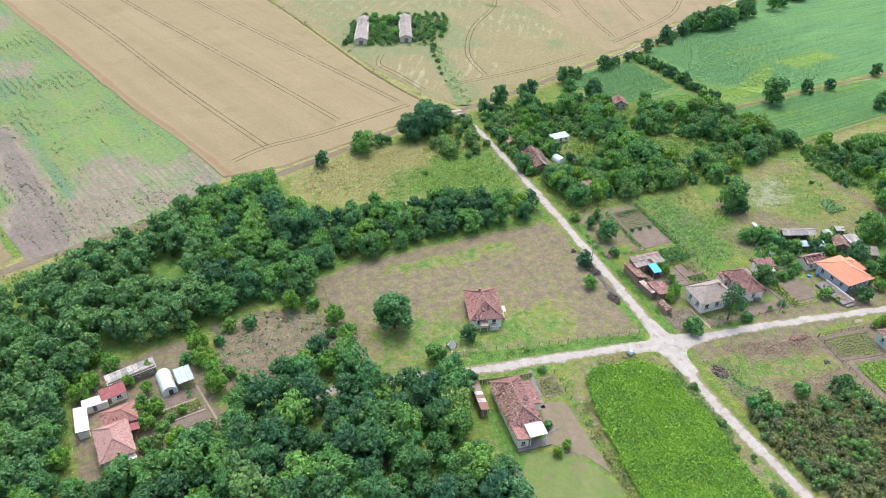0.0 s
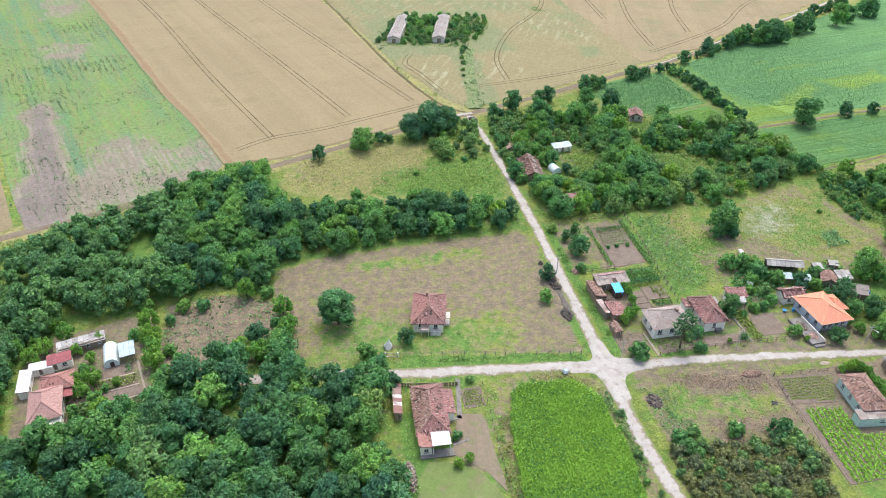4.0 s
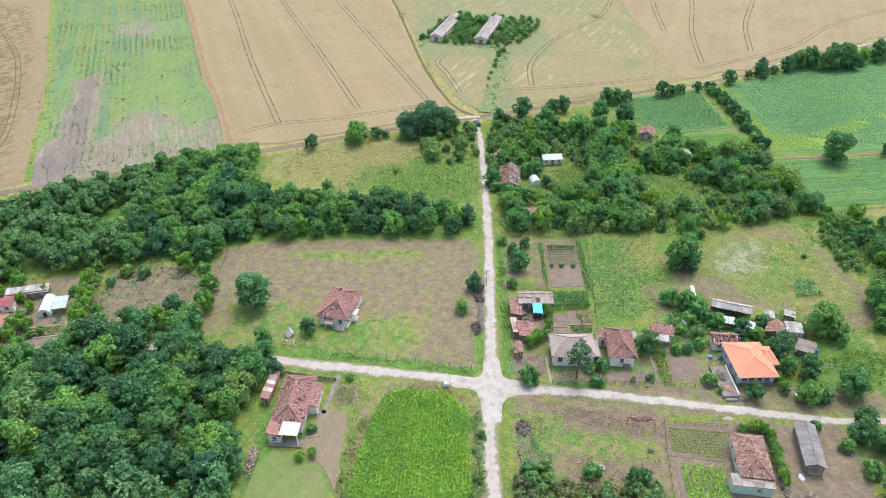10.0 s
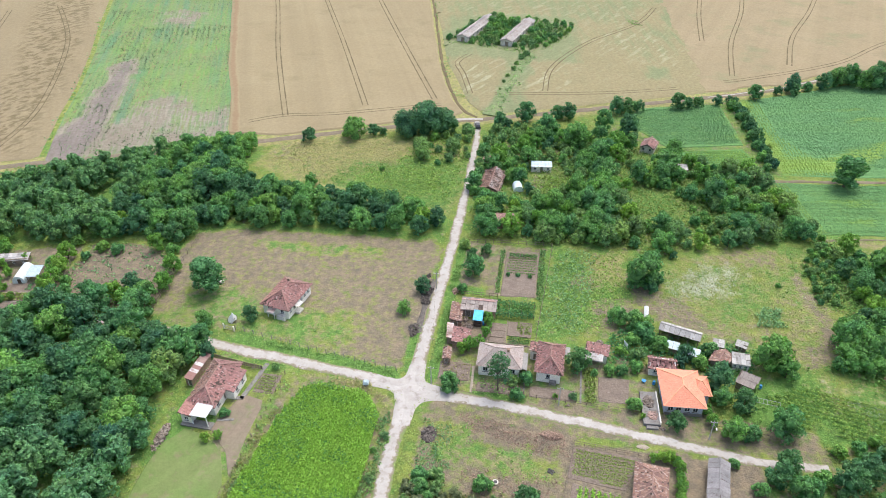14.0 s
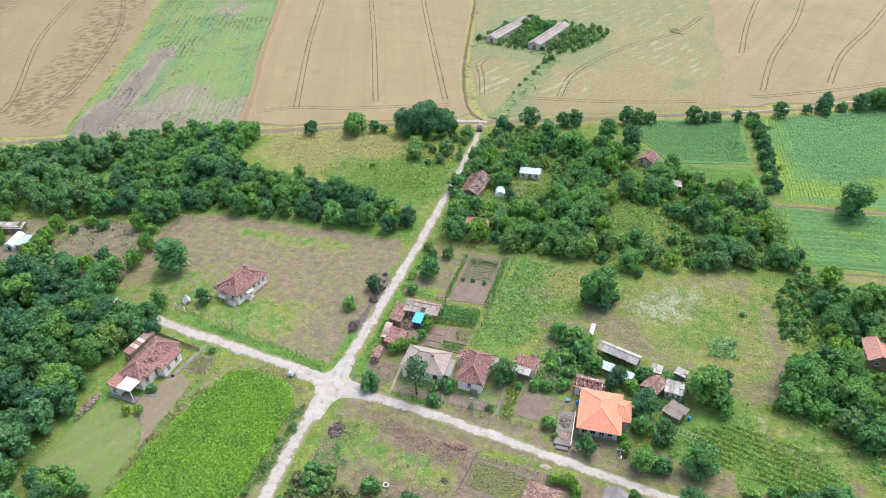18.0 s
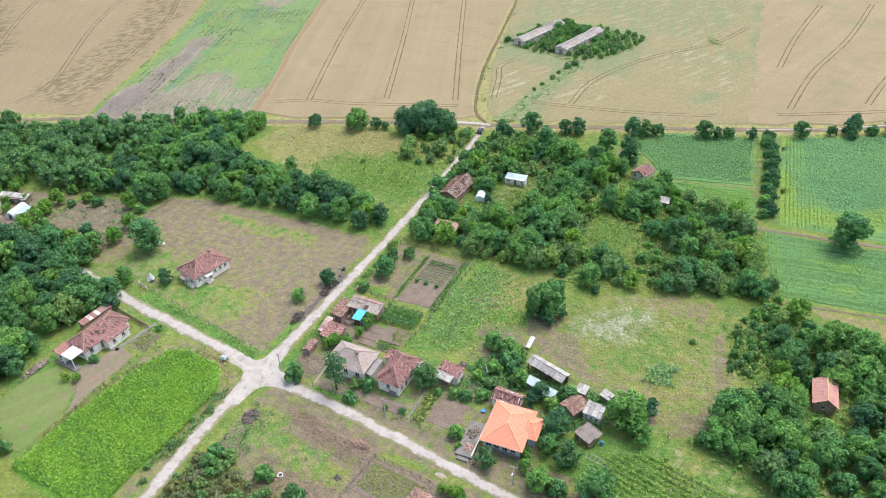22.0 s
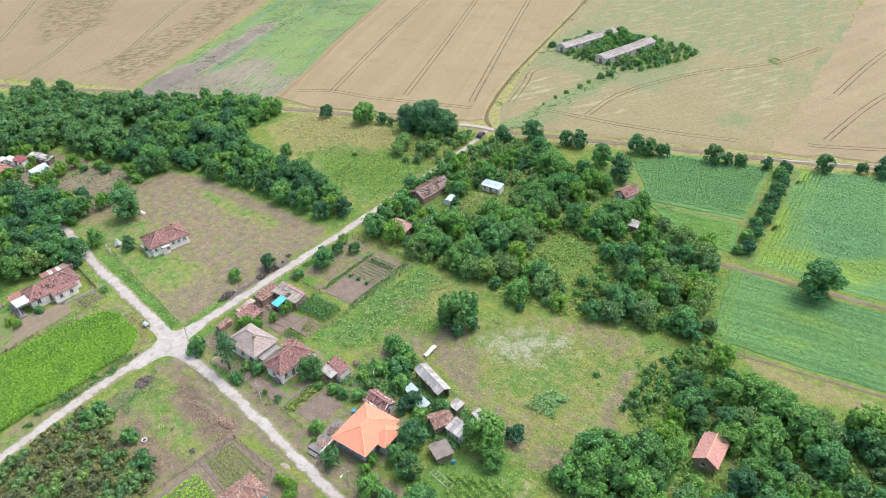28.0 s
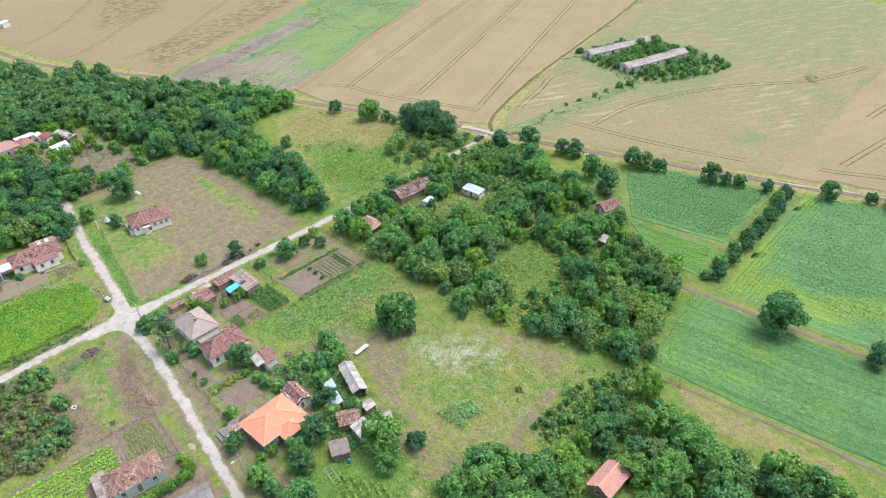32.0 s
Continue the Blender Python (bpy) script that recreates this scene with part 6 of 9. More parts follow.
def block(house, cx, cy, w, d, eave, ridge, kind, roof, walls, axis_x=True, over=0.4, openings=None, miss=0.0, tile=(0.26, 0.36), sag=0.0, caps=True, deck=None, z0=0.0, seed=1, trim=None, cap_mat=None, jitter=0.012, other=None):
    """A walled block with its roof in the house's own frame. kind: hip, gable, mono or flat; openings: side -> (x, z, w, h[, 'door'])."""
    openings = openings or {}
    x0, x1, y0, y1 = cx - w / 2, cx + w / 2, cy - d / 2, cy + d / 2
    sides = {"s": (x0, y0, 0, w), "e": (x1, y0 + 0.28, 90, d - 0.56), "n": (x1, y1, 180, w), "w": (x0, y1 - 0.28, -90, d - 0.56)}
    if walls:
        for s, (px, py, yaw, length) in sides.items():
            ops = openings.get(s, [])
            top = eave - z0 + (0.02 if s in "ns" else 0.0)
            wl = part("wall", wall_mesh("wall", length, top, [o[:4] for o in ops], walls), house)
            wl.matrix_local = pose(px, py, z0, 0, 0, yaw)
            for o in ops:
                window_part(wl, *o[:4], trim=trim, door=len(o) > 4)
    e = over
    A, B, C, D = (x0 - e, y0 - e), (x1 + e, y0 - e), (x1 + e, y1 + e), (x0 - e, y1 + e)
    k = (ridge - eave)
    run = (d / 2 + e) if axis_x else (w / 2 + e)
    ze = eave - 0.02
    slopes, lines = [], []
    if kind == "hip":
        if axis_x:
            inset = min(run, w / 2 + e - 0.2)
            R0, R1 = (x0 - e + inset, cy, ridge), (x1 + e - inset, cy, ridge)
            slopes = [[(*A, ze), (*B, ze), R1, R0], [(*B, ze), (*C, ze), R1], [(*C, ze), (*D, ze), R0, R1], [(*D, ze), (*A, ze), R0]]
            lines = [(R0, R1), ((*A, ze), R0), ((*D, ze), R0), ((*B, ze), R1), ((*C, ze), R1)]
        else:
            inset = min(run, d / 2 + e - 0.2)
            R0, R1 = (cx, y0 - e + inset, ridge), (cx, y1 + e - inset, ridge)
            slopes = [[(*B, ze), (*C, ze), R1, R0], [(*A, ze), (*B, ze), R0], [(*D, ze), (*A, ze), R0, R1], [(*C, ze), (*D, ze), R1]]
            lines = [(R0, R1), ((*A, ze), R0), ((*B, ze), R0), ((*C, ze), R1), ((*D, ze), R1)]
    elif kind == "gable":
        if axis_x:
            R0, R1 = (x0 - e, cy, ridge), (x1 + e, cy, ridge)
            slopes = [[(*A, ze), (*B, ze), R1, R0], [(*C, ze), (*D, ze), R0, R1]]
            tri = [[(x0, y0, eave), (x0, y1, eave), (x0, cy, ridge - 0.15)], [(x1, y0, eave), (x1, y1, eave), (x1, cy, ridge - 0.15)]]
        else:
            R0, R1 = (cx, y0 - e, ridge), (cx, y1 + e, ridge)
            slopes = [[(*B, ze), (*C, ze), R1, R0], [(*D, ze), (*A, ze), R0, R1]]
            tri = [[(x0, y0, eave), (x1, y0, eave), (cx, y0, ridge - 0.15)], [(x0, y1, eave), (x1, y1, eave), (cx, y1, ridge - 0.15)]]
        lines = [(R0, R1)]
        if walls:
            for q, t in enumerate(tri):
                me = deck_mesh("gable", t, walls, 0.0)
                c = Vector((cx, cy, 0))
                V = [tuple(p) for p in t] + [tuple(Vector(p) + (Vector((c.x, c.y, p[2])) - Vector(p)).normalized() * 0.0 + ((Vector((1, 0, 0)) if axis_x else Vector((0, 1, 0))) * (0.25 if q == 0 else -0.25))) for p in t]
                bpy.data.meshes.remove(me)
                part("gable", mesh_of("gable", V, [(0, 1, 2), (5, 4, 3), (0, 3, 4, 1), (1, 4, 5, 2), (2, 5, 3, 0)], walls), house)
    elif kind == "mono":
        if axis_x:
            slopes = [[(*A, ze), (*B, ze), (*C, ridge), (*D, ridge)]]
        else:
            slopes = [[(*B, ze), (*C, ze), (*D, ridge), (*A, ridge)]]
    elif kind == "flat":
        slopes = [[(*A, ze), (*B, ze), (*C, ridge), (*D, ridge)]]
    for q, s in enumerate(slopes):
        part("roof_deck", deck_mesh("roof_deck", s, deck or WOOD_DARK, 0.1, sag * 1.05), house)
        me = tiles_mesh("roof_slope", s, (other or {}).get(q, roof), *tile, miss=miss, seed=seed * 10 + q, sag=sag, jitter=jitter)
        if tile[0] < 0.6 or len(me.polygons) > 130:
            tagged(part("roof_slope", me, house), kind="stuff")
            continue
        for p in range(0, len(me.polygons), 2):
            co = [me.vertices[i].co.copy() for i in range(p * 3, p * 3 + 6)]
            low = [c - Vector((0, 0, 0.02)) for c in co[:4]]
            part("roof_sheet", mesh_of("roof_sheet", [tuple(c) for c in co[:4] + low], [(0, 1, 2, 3), (7, 6, 5, 4), (0, 4, 5, 1), (1, 5, 6, 2), (2, 6, 7, 3), (3, 7, 4, 0)], roof), house)
        bpy.data.meshes.remove(me)
    if caps:
        for a, b in lines:
            a, b = Vector(a), Vector(b)
            part("ridge_cap", mesh_of("ridge_cap", *tube(a + Vector((0, 0, 0.02)), b + Vector((0, 0, 0.05)), 0.12, 0.12, 7), cap_mat or (CAP_OLD if roof in (TILE_OLD, TILE_BROWN) else roof)), house)


def chimney(house, x, y, z, h=1.0, material=None):
    c = part("chimney", mesh_of("chimney", *joined(box_data(x, y, z, 0.5, 0.5, h), box_data(x, y, z + h, 0.62, 0.62, 0.1)), material or BRICK_MUD), house)
    return c


def row_of(n, length, w, h, z, door_at=None):
    """n evenly set windows along a wall; door_at: which of them is a door."""
    step = length / n
    out = []
    for i in range(n):
        if i == door_at:
            out.append((step * (i + 0.5) - 0.45, 0.0, 0.9, 2.0, "door"))
        else:
            out.append((step * (i + 0.5) - w / 2, z, w, h))
    return out


# old house in the mown lot
h = thing("old_house", 48.4, 108.6, -12.5, "old white house with sagging mottled red tile roof", "house")
block(h, 0, 0, 6.5, 9.6, 2.75, 4.9, "hip", TILE_OLD, PLASTER, False, 0.5, {"s": row_of(2, 6.5, 0.9, 1.0, 1.2), "e": row_of(6, 9.0, 0.7, 0.8, 1.3, 2), "w": row_of(3, 9.0, 0.8, 0.9, 1.3)}, miss=0.08, sag=0.18, seed=1, other={2: TILE_RED}, jitter=0.03)
chimney(h, -0.5, 2.4, 4.4, 0.8)
part("porch_roof", tiles_mesh("porch_roof", [(-1.6, -6.0, 1.7), (0.2, -6.0, 1.7), (0.2, -4.7, 2.2), (-1.6, -4.7, 2.2)], SHEET_RUST, 0.8, 1.2), h, "low rusty lean-to roof")
for px in (-1.5, 0.1):
    part("porch_post", mesh_of("porch_post", *box_data(px, -5.8, -0.1, 0.12, 0.12, 1.85), TRIM_WHITE), h)
part("cellar_lean_to", mesh_of("cellar_lean_to", *box_data(1.6, -5.3, -0.1, 2.2, 1.0, 1.0, 0.85), PLASTER_GREY), h)
part("side_step", mesh_of("side_step", *box_data(3.9, -1.6, -0.1, 1.3, 1.8, 0.5), PLASTER_GREY), h)
part("side_canopy", mesh_of("side_canopy", *box_data(3.9, -1.6, 2.2, 1.5, 2.0, 0.1), PLASTER_GREY), h)

# long house by the cross street
h = thing("long_house", 43.6, 79.2, -3, "long old white house with patched red tile roof", "house")
block(h, -0.2, 1.1, 5.4, 11.4, 2.6, 4.6, "hip", TILE_OLD, PLASTER, False, 0.5, {"s": row_of(2, 5.4, 0.9, 1.0, 1.1), "e": row_of(4, 10.8, 0.9, 1.1, 1.0, 1), "w": row_of(3, 10.8, 0.8, 1.0, 1.1)}, miss=0.14, sag=0.12, seed=2, other={2: TILE_BROWN}, jitter=0.03)
block(h, 3.2, 2.6, 2.2, 5.4, 2.4, 2.9, "mono", TILE_OLD, PLASTER, False, 0.3, {"e": row_of(2, 4.8, 0.8, 1.0, 0.9)}, miss=0.15, seed=3, caps=False)
block(h, -1.9, -6.0, 2.0, 2.8, 2.4, 3.0, "mono", TILE_RED, PLASTER, False, 0.3, {"s": [(0.6, 0.9, 0.8, 0.9)]}, miss=0.05, seed=42, caps=False)
part("porch_roof", mesh_of("porch_roof", *joined(box_data(0.9, -6.1, 2.8, 3.4, 3.2, 0.07)), SHEET_WHITE), h, "white sheet roof over the porch")
for px in (-0.6, 2.4):
    part("porch_post", mesh_of("porch_post", *box_data(px, -7.5, -0.1, 0.14, 0.14, 2.9), TRIM_WHITE), h)
part("porch_step", mesh_of("porch_step", *box_data(0.1, -7.3, -0.1, 6.2, 1.7, 0.35), CONCRETE), h)
s = thing("narrow_shed", 37.9, 84.6, -5, "narrow shed with rusty patched sheet roof", "shed")
block(s, 0, 0, 1.35, 7.4, 1.9, 2.3, "mono", SHEET_PATCH, BRICK_MUD, False, 0.12, {"s": [(0.4, 0, 0.8, 1.6, "door")]}, tile=(0.9, 1.1), caps=False, seed=4)

# grey-roofed house at the crossing
h = thing("grey_roofed_house", 98.4, 95.6, 0, "square house with faded grey-brown hipped tile roof", "house")
block(h, 0, 0, 8.2, 5.8, 3.0, 5.2, "hip", TILE_GREY, PLASTER, True, 0.45, {"s": row_of(3, 8.2, 1.0, 1.2, 1.1), "e": row_of(2, 5.2, 0.9, 1.1, 1.1), "w": row_of(2, 5.2, 0.9, 1.1, 1.1)}, seed=5, cap_mat=TILE_GREY)
chimney(h, 1.6, -0.4, 4.4, 1.0)
part("terrace_roof", deck_mesh("terrace_roof", [(4.2, -2.2, 2.2), (5.6, -2.2, 2.0), (5.6, 2.6, 2.0), (4.2, 2.6, 2.2)], SHEET_GREY, 0.08), h, "grey lean-to roof along the side")
part("terrace_wall", mesh_of("terrace_wall", *box_data(5.45, 0.2, -0.1, 0.2, 4.8, 1.9), PLASTER_GREY), h)
# red-roofed house beside it
h = thing("red_roofed_house", 108.5, 96.6, -3, "white house under a loose mottled red tile roof", "house")
block(h, 0, 0, 4.7, 8.0, 2.9, 4.9, "hip", TILE_OLD, PLASTER, False, 0.5, {"s": [(1.9, 1.1, 0.8, 1.1)], "e": row_of(4, 7.4, 0.8, 1.1, 1.0, 1), "w": row_of(2, 7.4, 0.8, 1.0, 1.1)}, miss=0.06, sag=0.15, seed=6, jitter=0.04)
block(h, -3.1, 3.0, 2.2, 2.4, 2.2, 2.8, "mono", TILE_OLD, PLASTER, False, 0.25, {"s": [(0.6, 0, 0.8, 1.7, "door")]}, miss=0.12, seed=61, caps=False, jitter=0.04)
part("cellar", mesh_of("cellar", *box_data(1.0, -4.3, -0.1, 1.4, 0.7, 0.9), CONCRETE), h)
part("porch_roof", mesh_of("porch_roof", *box_data(3.0, 3.0, 2.4, 1.6, 2.6, 0.08), SHEET_GREY), h)
for py in (1.9, 4.1):
    part("porch_post", mesh_of("porch_post", *box_data(3.6, py, -0.1, 0.12, 0.12, 2.5), WOOD), h)
# small white outhouse
s = thing("white_outhouse", 117.9, 100.5, -8, "small white outhouse with half tiled roof", "shed")
block(s, 0, 0.6, 4.4, 2.4, 2.2, 2.9, "mono", TILE_OLD, PLASTER, True, 0.2, {"s": [(0.5, 0, 0.9, 1.7, "door"), (2.6, 0.8, 0.8, 0.8)]}, miss=0.1, seed=7, caps=False)
part("lean_to_roof", tiles_mesh("lean_to_roof", [(-2.2, -2.2, 1.9), (1.5, -2.2, 1.9), (1.5, -0.6, 2.25), (-2.2, -0.6, 2.25)], SHEET_GREY, 1.0, 1.7), s, "white sheet lean-to roof")
for px in (-2.1, 1.4):
    part("post", mesh_of("post", *box_data(px, -2.1, -0.1, 0.12, 0.12, 2.0), WOOD), s)

# collapsing farm sheds with a blue tarpaulin
s = thing("farm_shed", 91.5, 111.6, 0, "long low farm shed with mixed cement sheets and tiles", "shed")
block(s, 0.7, 0, 7.6, 3.2, 2.2, 2.7, "mono", SHEET_BROWN, BRICK_MUD, True, 0.2, {"s": [(1.0, 0, 1.2, 1.8, "door"), (4.2, 0, 1.6, 1.8, "door")]}, tile=(1.0, 1.6), caps=False, seed=8, jitter=0.03)
part("tile_strip", tiles_mesh("tile_strip", [(-3.2, 1.0, 2.75), (4.6, 1.0, 2.75), (4.6, 2.0, 2.6), (-3.2, 2.0, 2.6)], TILE_PINK, 0.26, 0.36, miss=0.1), s, "strip of pinkish tiles along the ridge")
s = thing("mossy_shed", 87.6, 109.0, 2, "collapsing shed with mossy grey tile roof", "shed")
block(s, 0, 0, 2.4, 5.6, 1.8, 2.4, "mono", TILE_BROWN, BRICK_MUD, False, 0.2, {"s": [(0.6, 0, 1.0, 1.5, "door")]}, miss=0.2, sag=0.25, seed=9, caps=False)
s = thing("tarpaulin_shelter", 92.4, 108.4, 0, "small shelter under a bright blue tarpaulin", "shelter")
part("tarpaulin", tiles_mesh("tarpaulin", [(-1.1, -1.5, 1.85), (1.1, -1.5, 1.85), (1.1, 1.4, 2.3), (-1.1, 1.4, 2.3)], TARP, 2.2, 1.45, jitter=0.01), s)
for px, py, ph in ((-1, -1.4, 1.85), (1, -1.4, 1.85), (-1, 1.3, 2.3), (1, 1.3, 2.3)):
    part("post", mesh_of("post", *box_data(px, py, -0.1, 0.12, 0.12, ph + 0.08), WOOD), s)
part("hutch", mesh_of("hutch", *joined(box_data(0, 0, 0, 1.8, 2.2, 0.9), box_data(0, -1.3, 0, 1.6, 0.4, 0.6)), WOOD_DARK), s)
s = thing("tile_lean_to", 89.0, 101.8, 3, "ruined lean-to with patches of orange tiles", "shed")
block(s, 0.6, 0, 3.6, 4.4, 1.5, 2.1, "mono", TILE_OLD, BRICK_MUD, False, 0.2, {}, miss=0.3, sag=0.2, seed=10, caps=False)
s = thing("rusty_lean_to", 87.0, 103.0, 6, "narrow lean-to with rusty sheet roof", "shed")
block(s, 0, 0, 1.2, 4.6, 1.7, 1.9, "mono", SHEET_RUST, WOOD, False, 0.1, {}, tile=(0.7, 1.0), caps=False, seed=11)
s = thing("brick_privy", 87.3, 96.4, 4, "tiny tumbledown brick privy with tiled roof", "shed")
block(s, 0, 0, 1.5, 3.2, 1.4, 1.8, "gable", TILE_BROWN, BRICK_MUD, False, 0.15, {"s": [(0.4, 0, 0.7, 1.3, "door")]}, miss=0.2, seed=12)

# orange-roofed house
h = thing("orange_roofed_house", 134.0, 92.3, 3, "well kept house with bright orange hipped tile roof", "house")
wins = [(0.5, 1.0, 1.0, 1.1), (2.0, 1.0, 1.0, 1.1), (3.6, 1.0, 1.0, 1.1), (5.1, 1.0, 1.0, 1.1)]
block(h, -0.3, 0.0, 6.9, 8.8, 2.75, 4.55, "hip", TILE_ORANGE, PLASTER_BLUE, False, 0.55, {"s": wins, "e": row_of(4, 8.2, 1.0, 1.1, 1.0, 3), "w": row_of(3, 8.2, 0.9, 1.1, 1.0)}, seed=13, jitter=0.006, cap_mat=RIDGE_PALE)
block(h, 3.6, 1.2, 2.6, 4.4, 2.5, 3.75, "hip", TILE_ORANGE, PLASTER_BLUE, True, 0.45, {"e": row_of(2, 3.8, 0.9, 1.0, 0.9), "s": [(0.5, 0, 0.9, 2.0, "door")]}, seed=14, jitter=0.006, cap_mat=RIDGE_PALE)
part("fascia", mesh_of("fascia", *joined(box_data(-0.3, -4.93, 2.62, 7.9, 0.06, 0.16), box_data(-4.27, 0, 2.62, 0.06, 9.9, 0.16), box_data(3.67, -2.9, 2.62, 0.06, 4.0, 0.16)), TRIM_WHITE), h, "white fascia board under the eaves")
part("plinth", mesh_of("plinth", *joined(box_data(-0.3, -4.45, -0.1, 7.0, 0.16, 0.75), box_data(3.2, -2.6, -0.1, 0.12, 3.6, 0.75)), CONCRETE), h, "grey concrete plinth")
# concrete slab with rubble
s = thing("concrete_platform", 127.9, 88.4, 2, "raised concrete slab littered with rubble", "platform")
part("slab", mesh_of("slab", *joined(box_data(0, 0, -0.1, 3.2, 8.2, 0.65, 0.99)), CONCRETE), s)
part("edge_wall", mesh_of("edge_wall", *joined(box_data(1.5, 0, 0.54, 0.18, 8.0, 0.5)), PLASTER), s)
part("ramp", mesh_of("ramp", *box_data(0, -4.55, -0.1, 2.4, 0.8, 0.4, 0.85), CONCRETE), s)


def heap(name, x, y, w, d, hgt, n, material, label, category="heap", seed=1, size=0.25, z=0.0, group=""):
    """A loose heap of small blocks over a low mound, as one object."""
    r = np.random.default_rng(seed)
    mv = ICO_V * np.array([w * 0.46, d * 0.46, hgt * 0.7]) * r.uniform(0.85, 1.1, (len(ICO_V), 1))
    mv[:, 2] = np.maximum(mv[:, 2], -0.05)
    bits = [([tuple(p) for p in mv], [tuple(f) for f in ICO_F.tolist()])]
    for _ in range(n):
        a, q = r.uniform(0, 6.28), math.sqrt(r.random())
        px, py = q * w / 2 * math.cos(a), q * d / 2 * math.sin(a)
        s = size * r.uniform(0.5, 1.4)
        v, f = box_data(0, 0, -s * 0.3, s * r.uniform(0.8, 2.2), s, s * 0.6, r.uniform(0.6, 0.95))
        m = pose(px, py, hgt * 0.7 * max(0, 1 - q * q) + s * 0.15, r.uniform(-25, 25), r.uniform(-25, 25), r.uniform(0, 360))
        bits.append(([tuple(m @ Vector(p)) for p in v], f))
    ob = new(name, mesh_of(name, *joined(*bits), material))
    ob.matrix_world = pose(x, y, z, 0, 0, 0)
    return tagged(ob, label, category, group, "stuff")


heap("rubble_heap", 127.7, 89.8, 2.0, 3.4, 0.5, 90, RUBBLE, "heap of broken tiles and rubble on the slab", seed=3, z=0.54)
heap("rubble_heap", 128.3, 86.4, 2.0, 2.6, 0.2, 60, surface("pink_rubble", (0.42, 0.29, 0.24), (0.33, 0.22, 0.18), island=0.35, bump=0.02), "thin spread of pinkish broken tiles on the slab", seed=53, size=0.2, z=0.54)
heap("tile_heap", 130.0, 83.9, 1.0, 0.7, 0.3, 20, RUBBLE, "small heap of broken tiles at the street", seed=4)
s = thing("blue_basin", 127.3, 95.6, 0, "blue plastic basin beside the house", "basin")
part("bowl", mesh_of("bowl", *joined(tube((0, 0, 0), (0, 0, 0.4), 0.3, 0.45, 12)), PLASTIC_BLUE), s)

# sheds behind the orange house
s = thing("ruined_shed", 130.9, 99.2, -3, "half ruined white shed with tumbled red tiles", "shed")
block(s, 0, 0, 5.0, 3.2, 2.1, 3.1, "gable", TILE_OLD, PLASTER, True, 0.3, {"s": row_of(2, 5.0, 0.8, 0.8, 0.8), "e": [(0.8, 0, 0.8, 1.7, "door")]}, miss=0.22, sag=0.3, seed=15, jitter=0.05)
s = thing("long_cement_shed", 135.6, 109.5, -18, "long open shed with pale cement sheet roof", "shed")
block(s, 0, 0, 8.2, 2.4, 2.2, 2.9, "gable", SHEET_GREY, None, True, 0.25, {}, tile=(1.0, 1.5), seed=16)
for px in np.linspace(-4.0, 4.0, 5):
    for py in (-1.2, 1.2):
        part("post", mesh_of("post", *box_data(px, py, -0.1, 0.15, 0.15, 2.25), WOOD), s)
part("back_wall", mesh_of("back_wall", *box_data(0, 1.1, -0.1, 8.0, 0.1, 2.0), WOOD), s)
s = thing("curved_sheet", 129.6, 116.7, -4, "bent white metal sheet lying in weeds", "metal sheet")
cv = [(math.sin(a) * 0.6 - 0.3, y * 0.8, 0.35 + 0.5 * math.cos(a) + 0.25 * math.sin(y * 1.2)) for y in np.linspace(-2.1, 2.1, 7) for a in np.linspace(-1.0, 1.0, 6)]
part("sheet", mesh_of("sheet", cv + [(x, y, z - 0.03) for x, y, z in cv], [(i * 6 + j, i * 6 + j + 1, i * 6 + j + 7, i * 6 + j + 6) for i in range(6) for j in range(5)] + [(42 + i * 6 + j + 6, 42 + i * 6 + j + 7, 42 + i * 6 + j + 1, 42 + i * 6 + j) for i in range(6) for j in range(5)], SHEET_WHITE, True), s)
for k, (x, y, w, d, yaw) in enumerate([(133.7, 105.3, 2.2, 1.4, -15), (137.3, 103.9, 3.0, 1.5, -14)]):
    s = thing("greenish_roof_shed", x, y, yaw, "low shed with pale greenish sheet roof among bushes", "shed", "low sheds among bushes")
    block(s, 0, 0, w, d, 1.6, 2.0, "mono", SHEET_BLUE, WOOD, True, 0.2, {}, tile=(0.9, 1.3), seed=17 + k, caps=False)
s = thing("dark_tiled_shed", 142.9, 102.7, -28, "dark shed with brown tile gable roof", "shed")
block(s, 0, 0, 3.2, 3.8, 1.9, 2.8, "gable", TILE_BROWN, WOOD, False, 0.25, {"s": [(1.0, 0, 0.9, 1.6, "door")]}, miss=0.1, seed=19)
s = thing("white_block_shed", 146.8, 102.8, -6, "white block shed with grey sheet roof and openings", "shed")
block(s, 0, 0, 3.2, 2.6, 2.0, 2.4, "mono", SHEET_GREY, PLASTER, True, 0.2, {"s": row_of(3, 3.2, 0.5, 0.7, 0.8)}, tile=(0.8, 1.3), seed=20, caps=False)
s = thing("small_sheet_shed", 143.2, 107.3, -8, "small shed with grey sheet roof", "shed")
block(s, 0, 0, 2.0, 1.9, 1.7, 2.0, "mono", SHEET_GREY, WOOD, True, 0.15, {"s": [(0.5, 0, 0.7, 1.4, "door")]}, tile=(0.8, 1.0), seed=21, caps=False)
s = thing("small_sheet_shed", 148.0, 107.9, -22, "small grey hut with sheet roof in weeds", "shed")
block(s, 0, 0, 2.1, 1.5, 1.5, 1.8, "mono", SHEET_GREY, WOOD, True, 0.15, {"s": [(0.6, 0, 0.7, 1.3, "door")]}, tile=(0.8, 0.9), seed=22, caps=False)
s = thing("plank_shed", 147.1, 97.3, -27, "leaning plank shed with rusty patched roof", "shed")
